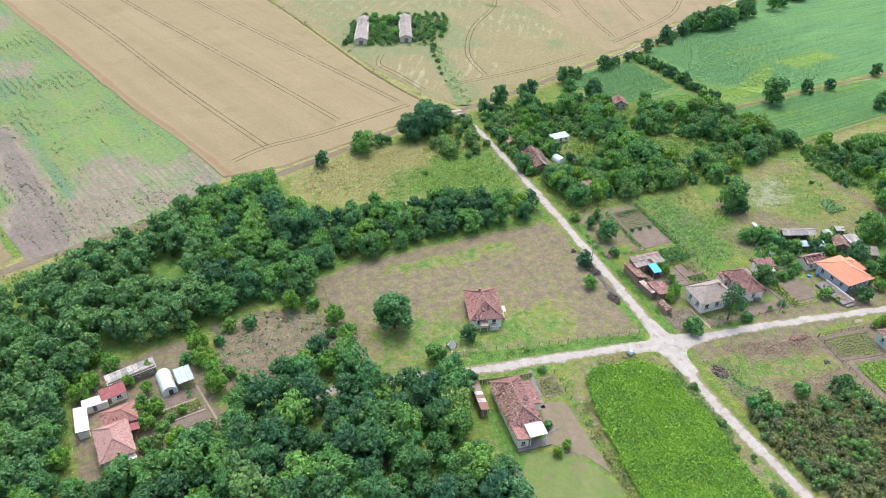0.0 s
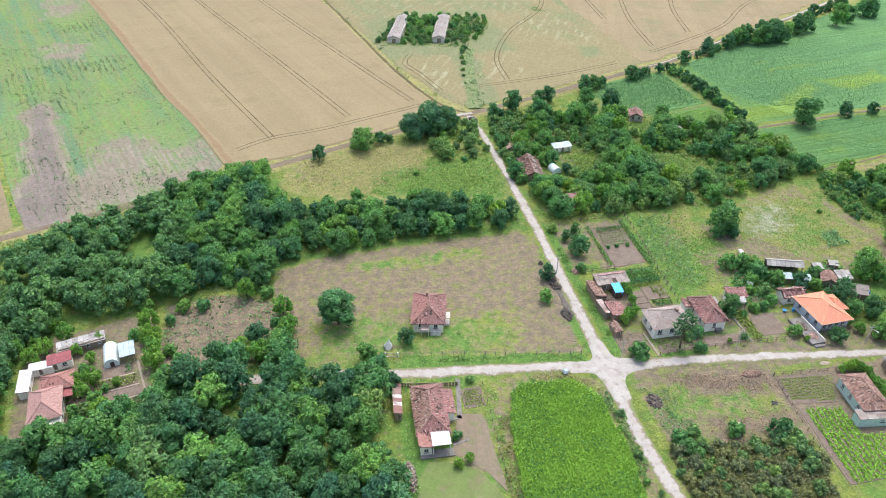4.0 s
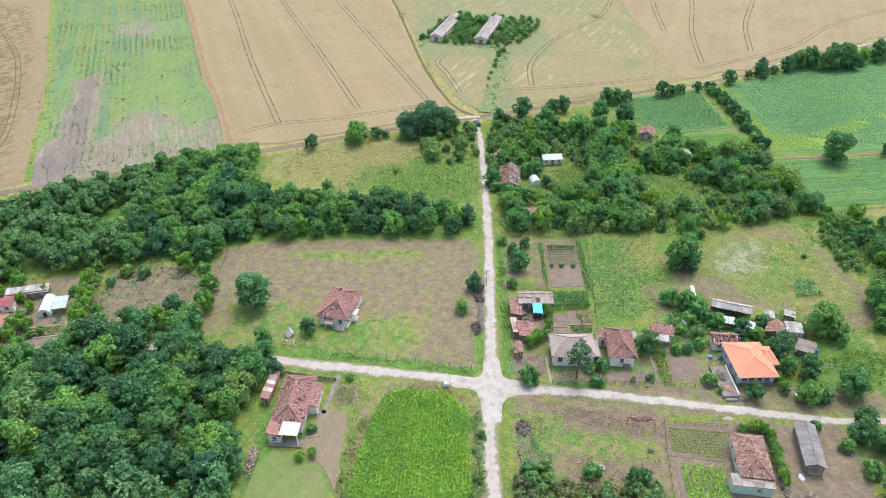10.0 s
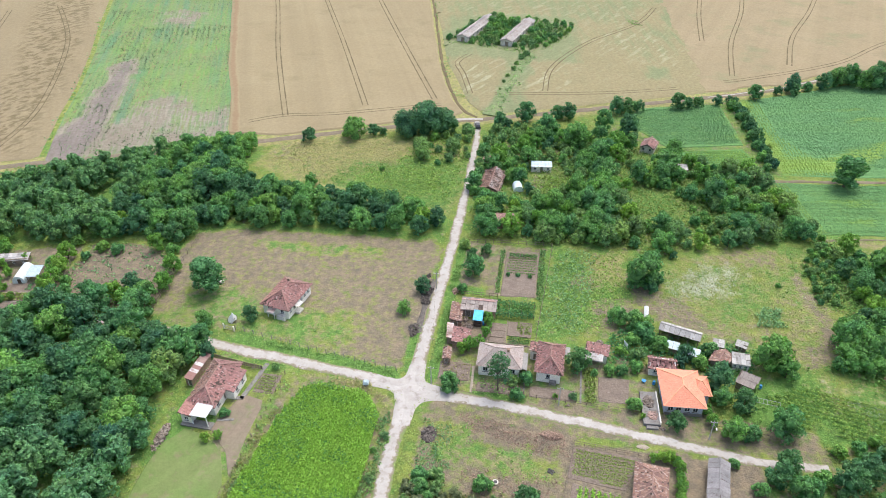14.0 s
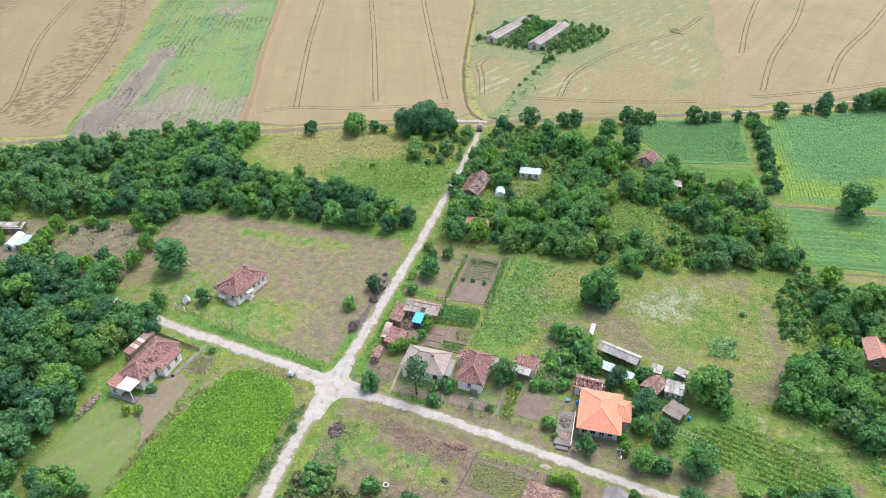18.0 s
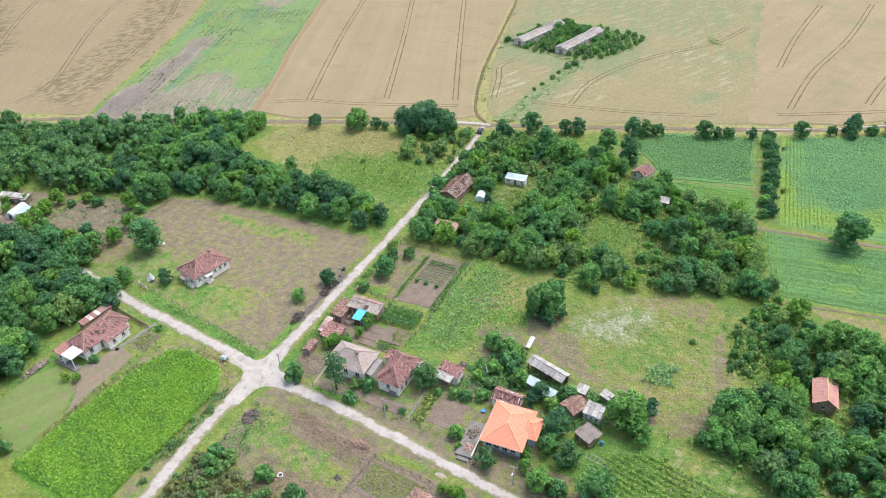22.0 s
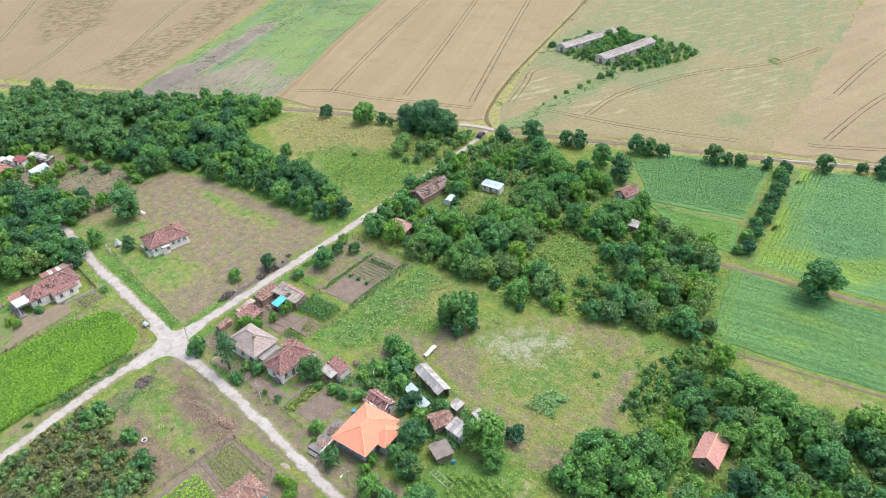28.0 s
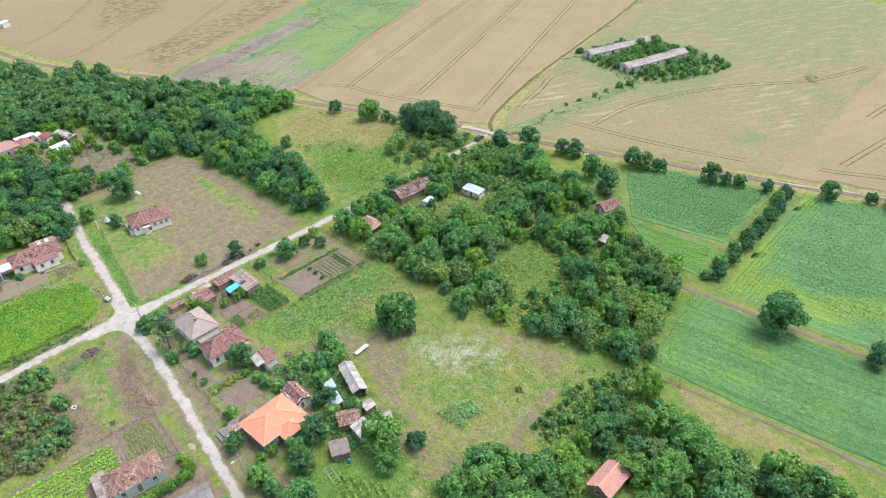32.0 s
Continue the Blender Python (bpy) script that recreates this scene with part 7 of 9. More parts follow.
block(s, 0, 0, 3.2, 2.9, 1.7, 2.2, "mono", SHEET_BROWN, WOOD, True, 0.2, {"s": [(1.0, 0, 0.8, 1.5, "door")]}, tile=(0.45, 1.6), seed=23, caps=False)
s = thing("ladder_frame", 150.4, 93.2, -9, "pale metal ladder frame lying in grass", "metal frame")
for py in (-0.6, 0.6):
    part("rail", mesh_of("rail", *tube((-2.4, py, 0.5), (2.4, py, 0.5), 0.04, 0.04), STEEL), s)
for px in np.linspace(-2.3, 2.3, 7):
    part("rung", mesh_of("rung", *tube((px, -0.6, 0.5), (px, 0.6, 0.5), 0.03, 0.03), STEEL), s)
for px in (-2.3, 2.3):
    part("leg", mesh_of("leg", *tube((px, 0, -0.1), (px, 0, 0.5), 0.04, 0.04), STEEL), s)
s = thing("glass_frame", 124.4, 104.6, 30, "small leaning frame of old glazed sashes", "frame")
for k in range(3):
    sash = part("sash", mesh_of("sash", *joined(box_data(0, k * 0.5, 0, 0.08, 0.45, 1.5), box_data(0.0, k * 0.5 + 0.2, 0.7, 0.1, 0.06, 0.1)), TRIM_WHITE), s)

# mint house with long grey shed
h = thing("mint_house", 126.2, 68.6, -7, "small house with brown tile roof and mint walls", "house")
block(h, 0, 0, 4.9, 8.6, 2.7, 4.4, "hip", TILE_BROWN, PLASTER_MINT, False, 0.4, {"w": row_of(3, 8.0, 0.8, 1.0, 1.0), "e": row_of(3, 8.0, 0.8, 1.0, 1.0, 1)}, miss=0.03, seed=24, cap_mat=CAP_OLD)
block(h, -0.8, -5.2, 6.8, 2.0, 2.3, 2.45, "flat", SHEET_BROWN, PLASTER_MINT, True, 0.15, {"s": [(4.2, 1.1, 0.8, 0.6)]}, tile=(1.6, 1.1), seed=25, caps=False)
s = thing("long_grey_shed", 137.7, 71.6, -10, "long grey cement-sheet barn with gable roof", "shed")
block(s, 0, 0, 3.0, 9.4, 2.1, 2.9, "gable", SHEET_DARK, WOOD, False, 0.25, {"s": [(0.8, 0, 1.8, 1.9, "door")]}, tile=(1.0, 1.5), seed=26)

# western compound
h = thing("pink_roofed_house", -27.0, 96.0, 11, "house with faded pink tile hipped roof", "house")
block(h, -0.3, -1.0, 5.0, 7.6, 2.9, 4.8, "hip", TILE_PINK, PLASTER, False, 0.45, {"s": row_of(2, 5.0, 0.9, 1.1, 1.0), "e": row_of(3, 7.0, 0.9, 1.1, 1.0)}, seed=27)
block(h, 1.4, 4.8, 5.4, 4.2, 2.6, 4.0, "hip", TILE_RED, PLASTER, True, 0.35, {"e": row_of(2, 3.6, 0.8, 1.0, 1.0)}, miss=0.08, seed=28)
part("porch_roof", tiles_mesh("porch_roof", [(2.6, 0.4, 2.3), (4.2, 0.4, 2.1), (4.2, 2.6, 2.1), (2.6, 2.6, 2.3)], SHEET_RED, 0.8, 1.1), h, "dark red sheet porch roof")
part("porch_wall", mesh_of("porch_wall", *box_data(0.2, -5.4, -0.1, 4.4, 1.1, 2.2), PLASTER), h)
s = thing("red_sheet_shed", -27.9, 108.2, 14, "shed with dark red sheet roof", "shed")
block(s, 0, 0, 4.2, 2.1, 2.0, 2.5, "mono", SHEET_RED, PLASTER, True, 0.2, {"s": [(0.6, 0, 0.9, 1.7, "door"), (2.4, 0.8, 0.9, 0.8)]}, tile=(0.9, 1.2), seed=29, caps=False)
s = thing("grey_row_shed", -24.8, 113.0, 15, "long low shed with grey sheet roof", "shed")
block(s, 0, 0, 9.0, 2.3, 1.7, 2.1, "mono", SHEET_GREY, WOOD, True, 0.2, {"s": row_of(4, 9.0, 0.7, 0.6, 0.7, 1)}, tile=(1.0, 1.3), seed=30, caps=False)
s = thing("white_sheet_shed", -33.2, 103.0, 8, "white angled shed with pale sheet roof", "shed")
block(s, 0, 0, 1.8, 6.2, 1.8, 2.1, "mono", SHEET_WHITE, PLASTER, False, 0.15, {"e": row_of(2, 5.6, 0.8, 0.7, 0.8)}, tile=(0.9, 1.6), seed=31, caps=False)
block(s, 2.6, 3.6, 4.2, 1.6, 1.8, 2.1, "mono", SHEET_WHITE, PLASTER, True, 0.15, {"s": [(1.5, 0, 0.8, 1.6, "door")]}, tile=(0.9, 1.6), seed=32, caps=False)
s = thing("film_greenhouse", -18.4, 108.7, 12, "small white plastic-film tunnel greenhouse", "greenhouse")
gv = [(1.5 * math.cos(a), y, 2.1 * math.sin(a) ** 0.8) for y in (-2.9, 2.9) for a in np.linspace(0, math.pi, 11)]
part("film", mesh_of("film", gv, [(i, i + 1, i + 12, i + 11) for i in range(10)] + [tuple(range(10, -1, -1)), tuple(range(11, 22))], FILM, False), s)
part("door", mesh_of("door", *box_data(0.2, -2.93, 0, 0.8, 0.05, 1.3), WOOD_DARK), s)
s = thing("blue_sheet_shelter", -15.0, 108.6, 12, "open shelter with pale blue sheet roof", "shelter")
block(s, 0, 0, 2.8, 3.6, 1.9, 2.3, "mono", SHEET_BLUE, None, True, 0.15, {}, tile=(0.95, 1.9), seed=33, caps=False)
for px in (-1.3, 1.3):
    for py in (-1.7, 1.7):
        part("post", mesh_of("post", *box_data(px, py, -0.1, 0.1, 0.1, 2.0 + (0.35 if py > 0 else 0)), WOOD), s)

# red-roofed house in the thicket
h = thing("thicket_house", 185.7, 124.4, 2, "abandoned house with pinkish red gable roof in a thicket", "house")
block(h, 0, 0, 3.7, 6.0, 2.3, 3.9, "gable", TILE_SALMON, BRICK_MUD, False, 0.4, {"s": [(1.2, 0.9, 0.8, 1.0)], "e": row_of(2, 5.3, 0.8, 1.0, 0.9), "w": row_of(2, 5.3, 0.8, 1.0, 0.9)}, seed=34, cap_mat=RIDGE_PALE)

# overgrown northern farmstead
h = thing("collapsed_farmhouse", 89.6, 167.6, -6, "collapsed farmhouse with rusty grey broken roof", "house")
block(h, 0, 0, 5.6, 11.0, 2.0, 3.3, "gable", TILE_BROWN, BRICK_MUD, False, 0.4, {"s": [(2.2, 0.8, 0.9, 0.9)]}, miss=0.4, sag=0.35, seed=35, jitter=0.06, other={0: SHEET_RUST})
s = thing("red_hut", 87.2, 180.8, -10, "small hut with red tile roof among bushes", "shed")
block(s, 0, 0, 2.8, 3.2, 2.0, 2.9, "gable", TILE_PINK, BRICK_MUD, False, 0.25, {}, miss=0.05, seed=36)
s = thing("white_roof_shed", 103.2, 178.9, 4, "long shed with shiny white sheet roof", "shed")
block(s, 0, 0, 5.8, 2.4, 1.9, 2.3, "mono", SHEET_BLUE, PLASTER, True, 0.2, {"s": row_of(3, 5.8, 0.7, 0.7, 0.8, 1)}, tile=(1.0, 1.5), seed=37, caps=False)
s = thing("film_greenhouse", 97.0, 167.0, 12, "low white tunnel greenhouse by the farmstead", "greenhouse")
gv = [(1.4 * math.cos(a), y, 1.8 * math.sin(a) ** 0.8) for y in (-1.7, 1.7) for a in np.linspace(0, math.pi, 11)]
part("film", mesh_of("film", gv, [(i, i + 1, i + 12, i + 11) for i in range(10)] + [tuple(range(10, -1, -1)), tuple(range(11, 22))], FILM), s)
h = thing("hidden_house", 95.3, 147.6, 4, "house with faded red roof deep in bushes", "house")
block(h, 0, 0, 5.6, 3.8, 2.4, 3.7, "hip", TILE_PINK, BRICK_MUD, True, 0.4, {}, seed=38)
h = thing("broken_roof_house", 135.9, 196.8, -20, "abandoned house with broken red tile roof", "house")
block(h, 0, 0, 4.2, 5.2, 2.0, 3.3, "gable", TILE_OLD, PLASTER_GREY, False, 0.35, {"s": row_of(2, 4.2, 0.8, 0.9, 0.8)}, miss=0.2, sag=0.3, seed=39)
s = thing("grey_hut", 144.5, 183.0, 5, "small grey hut roof among trees", "shed")
block(s, 0, 0, 2.4, 2.4, 1.9, 2.3, "mono", SHEET_GREY, WOOD, True, 0.2, {}, tile=(0.8, 1.2), seed=40, caps=False)

# small white hut far out by the western field road
s = thing("far_hut", -176, 141, 10, "small white hut far out in wheat", "hut")
block(s, 0, 0, 4.0, 3.4, 2.4, 2.9, "mono", SHEET_WHITE, PLASTER, True, 0.2, {"s": [(1.4, 0, 0.9, 1.9, "door")]}, tile=(1.0, 1.6), seed=62, caps=False)
# two ruined barns in the fields
for x, y, turn in ((69.1, 300.4, -17.0), (87.8, 297.5, -15.5)):
    h = thing("ruined_barn", x, y, turn, "long ruined farm barn with grey weathered roof", "barn", "barns in the fields")
    block(h, 0, 0, 5.0, 30.0, 2.6, 3.6, "gable", SHEET_PALE, PLASTER_GREY, False, 0.3, {"e": row_of(7, 29.4, 1.2, 0.9, 1.0), "w": row_of(7, 29.4, 1.2, 0.9, 1.0), "s": [(1.8, 0, 1.8, 2.2, "door")]}, tile=(1.0, 1.3), miss=0.09, sag=0.3, seed=int(x), jitter=0.04, deck=SHEET_PALE)

# ---- crops, gardens, grass ----
def leafy_stuff(name, pts, size, material, label, category, parent=None, tilt=0.9, seed=1, up=0.6, kind="stuff", wide=0.42):
    """Many small leaf clumps as one object."""
    r = np.random.default_rng(seed)
    pts = np.asarray(pts, float)
    nrm = np.zeros((len(pts), 3))
    nrm[:, 2] = up
    V, F = leaf_cards(pts, nrm + 1e-3, size, r, 0.3, tilt, wide)
    V[:, 2] = np.maximum(V[:, 2], -0.02)
    ob = new(name, mesh_of(name, V, F, material))
    ob.parent = parent
    return tagged(ob, label, category if parent is None else "", kind=kind)


def plants_in(poly, row, step, yaw, jitter, height, cards, seed, gaps=0.0, side=0.12):
    """Leaf places of plants set in rows at a heading; cards per plant, spread over its height."""
    r = np.random.default_rng(seed)
    cx, cy = np.mean([p[0] for p in poly]), np.mean([p[1] for p in poly])
    R = max(math.hypot(p[0] - cx, p[1] - cy) for p in poly) + 1
    a, b = np.meshgrid(np.arange(-R, R, step), np.arange(-R, R, row))
    a, b = a.ravel() + r.normal(0, jitter, a.size), b.ravel() + r.normal(0, jitter * 0.4, a.size)
    c, s = math.cos(radians(yaw)), math.sin(radians(yaw))
    x, y = cx + a * c - b * s, cy + a * s + b * c
    ok = signed(x, y, poly) > 0.1
    if gaps:
        ok &= value_noise(x, y, 0.25, seed + 9) > gaps
    x, y = x[ok], y[ok]
    x, y = np.repeat(x, cards), np.repeat(y, cards)
    z = height * r.uniform(0.25, 1.0, len(x))
    return np.stack([x + r.normal(0, side, len(x)), y + r.normal(0, side, len(x)), z], 1)


field("house_lawn", [(38.4, 66.5), (41.2, 70.8), (45.6, 69.6), (50.6, 66.4), (53.2, 60), (53.2, 51.5), (38.4, 51.5)], 0.03, field_mat("trodden_lawn", (0.148, 0.215, 0.066), (0.168, 0.210, 0.076), (0.205, 0.178, 0.104), 60, 3.0, 0.06, 0.09, 0.05, grain=0.12), "short dull green lawn worn to bare earth", "lawn", 0.7, seed=23)
field("house_yard_earth", [(46.2, 71.2), (48.6, 80.3), (53.4, 79.6), (53.6, 62), (51.2, 66.6)], 0.02, field_mat("yard_earth", (0.235, 0.185, 0.135), (0.215, 0.180, 0.125), (0.175, 0.195, 0.085), 80, 1.2, 0.08, 0.15, 0.05, grain=0.14), "bare brown earth between house and maize", "yard", 0.6, seed=24)
CORN_SOIL = [(55, 49), (56.3, 65), (57.9, 76), (60.2, 83.4), (63, 85.0), (73, 84.3), (76.8, 79.3), (77.2, 67), (75.9, 48)]
field("corn_ground", [(56.4, 49.6), (57.8, 65), (59.4, 76), (61.8, 82.8), (63.6, 83.6), (72.6, 82.9), (75.2, 78.6), (75.6, 67), (74.4, 48.6)], 0.6, field_mat("corn_floor", (0.14, 0.30, 0.045), (0.16, 0.32, 0.05), (0.12, 0.26, 0.045), 88, 0.62, 0.2, 0.1), "dense lower leaves of the maize", "field", 0.3, seed=21)
leafy_stuff("corn_field", plants_in(CORN_SOIL, 0.62, 0.28, 88, 0.09, 1.3, 14, 51), 0.38, LEAF_CORN, "dense bright green maize standing in rows", "crop", seed=1, tilt=0.7, wide=0.17)
leafy_stuff("corn_tops", plants_in(CORN_SOIL, 0.62, 0.55, 88, 0.15, 1.45, 5, 52, gaps=0.52), 0.4, LEAF_CORN_DARK, "darker taller maize tops in patches", "crop", seed=2, tilt=1.0, wide=0.17)
leafy_stuff("crop_leaves_lower", plants_in([(173.4, 181), (180, 181), (209, 183.8), (240, 186.5), (240, 163.5), (218, 161.2), (192, 157.5), (178.2, 156)], 0.8, 0.42, 5, 0.12, 0.2, 3, 54, gaps=0.2, side=0.16), 0.3, LEAF_ROW, "rows of low green crop plants", "crop", seed=4, tilt=0.45)
leafy_stuff("crop_leaves_small", plants_in([(129.5, 216.5), (136.5, 226.8), (162.5, 234.3), (165, 204.5), (142, 200)], 0.85, 0.45, 8, 0.14, 0.3, 4, 54, side=0.18), 0.34, LEAF_ROW, "rows of green crop plants in a small field", "crop", seed=44, tilt=0.45)
crop_places = plants_in([(177, 241), (190, 246), (212, 258), (256, 278), (256, 198), (222, 194), (209, 192), (187, 197), (179, 212)], 0.9, 0.5, 8, 0.16, 0.25, 3, 55, gaps=0.25, side=0.18)
crop_places = crop_places[crop_places[:, 0] < 205 + 50 * np.random.default_rng(57).random(len(crop_places))]
leafy_stuff("crop_leaves_large", crop_places, 0.34, LEAF_ROW, "rows of green crop plants in a wide field", "crop", seed=45, tilt=0.45)
leafy_stuff("lime_crop_rows", plants_in([(172, 238), (176.5, 241), (178, 212), (186, 197), (193, 188), (175, 186)], 1.0, 0.4, 93, 0.12, 0.25, 3, 65, gaps=0.1, side=0.12), 0.3, LEAF_ROW_LIME, "lime-green crop rows beside the hedge", "crop", seed=46, tilt=0.45)
leafy_stuff("lime_crop_rows_lower", plants_in([(170.8, 181), (173.2, 181), (178, 156), (175.2, 155.6)], 0.9, 0.4, 99, 0.12, 0.25, 3, 67, side=0.12), 0.3, LEAF_ROW_LIME, "lime-green rows at the field's end", "crop", seed=49, tilt=0.45)
leafy_stuff("strip_crop_rows", plants_in([(145, 196.6), (164.5, 200), (167.6, 188), (158, 189.4)], 1.1, 0.35, 8, 0.1, 0.3, 4, 66, side=0.14), 0.32, LEAF_ROW_LIME, "light green rows on the narrow strip", "crop", seed=47, tilt=0.45)
leafy_stuff("fallow_tufts", fallow_tufts(), 0.36, LEAF_TUFT, "dark weed tufts along the fallow rows", "weeds", seed=48, tilt=0.5)
leafy_stuff("vine_rows", plants_in([(150, 94.5), (158, 98.4), (173, 95.3), (176, 89), (171, 85), (154.6, 88)], 1.25, 0.3, -13, 0.1, 0.7, 5, 56, gaps=0.3, side=0.14), 0.3, LEAF_ROW_LIME, "untidy bright green vine rows", "crop", seed=6)


def bed(name, poly, label, z=0.05, material=None):
    return field(name, poly, z, material or SOIL_BED, label, "garden bed", 0.12, step=1.0, seed=len(label))


b = bed("potato_bed_upper", [(113.6, 77.2), (125.6, 76.4), (122.4, 69.3), (112.6, 70.4)], "tilled plot with thin green rows", 0.05)
leafy_stuff("seedling_rows", plants_in([(114, 76.8), (125.2, 76), (122.2, 69.8), (113.2, 70.8)], 0.72, 0.2, -5, 0.06, 0.15, 6, 57, side=0.17), 0.22, LEAF_MEADOW, "thin rows of green seedlings", "crop", seed=7)
b = bed("potato_bed_lower", [(113.4, 69.4), (122.0, 67.9), (121.2, 61.6), (131.5, 60.2), (131, 52), (112, 52)], "dark plot with rows of potato plants", 0.05)
leafy_stuff("potato_rows", plants_in([(113.8, 69.0), (121.4, 67.7), (120.8, 61.4), (131, 59.8), (130.6, 52), (112.4, 52)], 1.05, 0.3, 85, 0.06, 0.4, 8, 58, side=0.2), 0.32, LEAF_CORN, "rows of bushy green potato plants", "crop", seed=8)
bed("north_garden_bed", [(96.6, 118.4), (104.3, 118.8), (104.5, 136.6), (96.6, 135.8)], "dug brown garden plot with vegetable rows")
leafy_stuff("vegetable_rows", plants_in(rect(97, 126.5, 104.2, 135.5), 1.0, 0.3, 2, 0.05, 0.3, 4, 59, side=0.1), 0.24, LEAF_LUSH, "thin vegetable rows in the north garden", "crop", seed=9)
leafy_stuff("bean_row", plants_in(rect(97.2, 133.4, 104.2, 134.2), 0.5, 0.15, 2, 0.03, 1.1, 4, 60, side=0.1), 0.3, LEAF_DARK, "dark bean row on a trellis", "crop", seed=10)
leafy_stuff("potato_strip", np.concatenate([plants_in(rect(94.8, 119, 96.3, 136.5), 0.5, 0.3, 90, 0.1, 0.5, 3, 61), plants_in(rect(104.6, 117.5, 106.2, 137.5), 0.5, 0.3, 90, 0.1, 0.5, 3, 62)]), 0.36, LEAF_SCRUB, "strips of leafy potato plants along the garden", "crop", seed=11)
for x in (97.6, 100.0, 102.8):
    BUSH.plant(x, 126.4 - 0.2, 0.38, x * 33, "garden bushes", "small round garden bush")
for k, y in enumerate((110.9, 112.3, 113.7, 115.1)):
    v = thing("vine_trellis", 100.3, y, 2, "long leafy grapevine row on posts", "grapevine", "grapevine rows")
    leafy_stuff("foliage", plants_in(rect(-4.4, -0.35, 4.4, 0.35), 0.25, 0.2, 0, 0.08, 1.6, 3, 63 + k, side=0.16), 0.34, LEAF, "", "", v, seed=12 + k, tilt=0.5)
    for px in np.linspace(-4.2, 4.2, 4):
        part("post", mesh_of("post", *box_data(px, 0, -0.1, 0.09, 0.09, 1.6), WOOD), v)
for x0, y0, x1, y1 in ((95.6, 106.6, 98.6, 108.6), (95.6, 104.4, 98.6, 106.2), (95.4, 102.8, 98.6, 104.0), (99.2, 105.3, 104.2, 109.6)):
    bed("small_bed", rect(x0, y0, x1, y1), "small dug garden bed edged with boards", 0.07)
leafy_stuff("onion_rows", plants_in(rect(99.4, 102.4, 104.0, 104.8), 0.5, 0.2, -3, 0.04, 0.3, 3, 70, side=0.06), 0.24, LEAF_DARK, "dark green onion rows", "crop", seed=16)
leafy_stuff("mixed_herbs", plants_in(rect(101, 105.6, 104.2, 109.4), 0.6, 0.4, 10, 0.2, 0.4, 3, 71, 0.4), 0.32, LEAF_MEADOW, "mixed herbs in a small bed", "crop", seed=17)
for x0, y0, x1, y1 in ((95.5, 104.25, 98.8, 104.25), (95.5, 106.4, 98.8, 106.4), (98.9, 102.4, 98.9, 109.8), (95.4, 102.5, 104.4, 102.2), (99.0, 105.1, 104.3, 105.0)):
    ob = new("bed_board", mesh_of("bed_board", *box_data(0, 0, -0.02, math.hypot(x1 - x0, y1 - y0), 0.22, 0.16), WOOD))
    ob.matrix_world = pose((x0 + x1) / 2, (y0 + y1) / 2, 0, 0, 0, math.degrees(math.atan2(y1 - y0, x1 - x0)))
    tagged(ob, "grey board edging a garden bed", "board", "bed boards")
bed("corner_bed", rect(86.3, 90.6, 92.4, 95.4), "small brown plot behind the corner bush")
leafy_stuff("corner_bed_weeds", plants_in(rect(86.5, 90.8, 92.2, 95.2), 0.9, 0.4, 0, 0.2, 0.25, 2, 72, 0.35), 0.3, LEAF_DRY, "thin dry weeds on the corner plot", "weeds", seed=18)
bed("front_bed", rect(105.0, 88.4, 113.6, 90.9), "dark dug bed in front of a house")
bed("street_bed", [(118.4, 95.6), (124.4, 95.6), (123.8, 89.2), (118.4, 89.0)], "dug brown plot with faint rows")
bed("front_yard_bed", rect(94.4, 88.3, 103.2, 90.6), "dark earth front yard with rows")
leafy_stuff("front_yard_plants", plants_in(rect(94.6, 88.5, 103, 91.8), 0.8, 0.35, 3, 0.2, 0.4, 2, 73, 0.4), 0.32, LEAF_SCRUB, "sparse plants in the front yard", "plants", seed=19)
leafy_stuff("green_strip_plants", plants_in(rect(115.5, 87.8, 117.8, 97.5), 0.5, 0.35, 90, 0.2, 0.5, 3, 74, 0.2), 0.4, LEAF_MEADOW, "weedy green strip between plots", "weeds", seed=20)
bed("vegetable_bed_west", rect(50.6, 81.4, 54.6, 86.4), "small vegetable plot beside the long house")
leafy_stuff("vegetable_rows_west", plants_in(rect(50.8, 81.6, 54.4, 86.2), 0.7, 0.25, -8, 0.05, 0.35, 3, 75, side=0.1), 0.28, LEAF_MEADOW, "green vegetable rows beside the long house", "crop", seed=21)
for k, (poly, m) in enumerate((([(-21.5, 105.5), (-14.5, 106.6), (-13.4, 103.6), (-20.8, 102.2)], None), ([(-20.6, 101.6), (-13.0, 103.0), (-12, 100.4), (-20, 98.8)], LEAF_MEADOW), ([(-19.8, 98.2), (-11.6, 99.6), (-10.8, 97.4), (-19.2, 95.6)], None))):
    bed("yard_bed", poly, "rectangular garden bed of the western compound", 0.06)
    if m:
        leafy_stuff("yard_bed_plants", plants_in(poly, 0.6, 0.35, 11, 0.1, 0.45, 3, 76 + k), 0.34, m, "green vegetables in a bed", "crop", seed=22)
leafy_stuff("yard_bed_rows", plants_in([(-15.4, 106.2), (-14.4, 106.4), (-13.6, 103.8), (-14.8, 103.6)], 0.5, 0.3, -70, 0.1, 0.4, 4, 81), 0.3, LEAF_ROW, "light green vegetable rows at the bed's end", "crop", seed=51)
leafy_stuff("yard_bed_edge_plants", plants_in([(-19.2, 95.0), (-10.6, 96.8), (-9.4, 94.2), (-18.2, 92.8)], 0.6, 0.3, 11, 0.15, 0.5, 4, 82, gaps=0.25), 0.36, LEAF_SCRUB, "dull green plants on the lowest bed", "crop", seed=52)
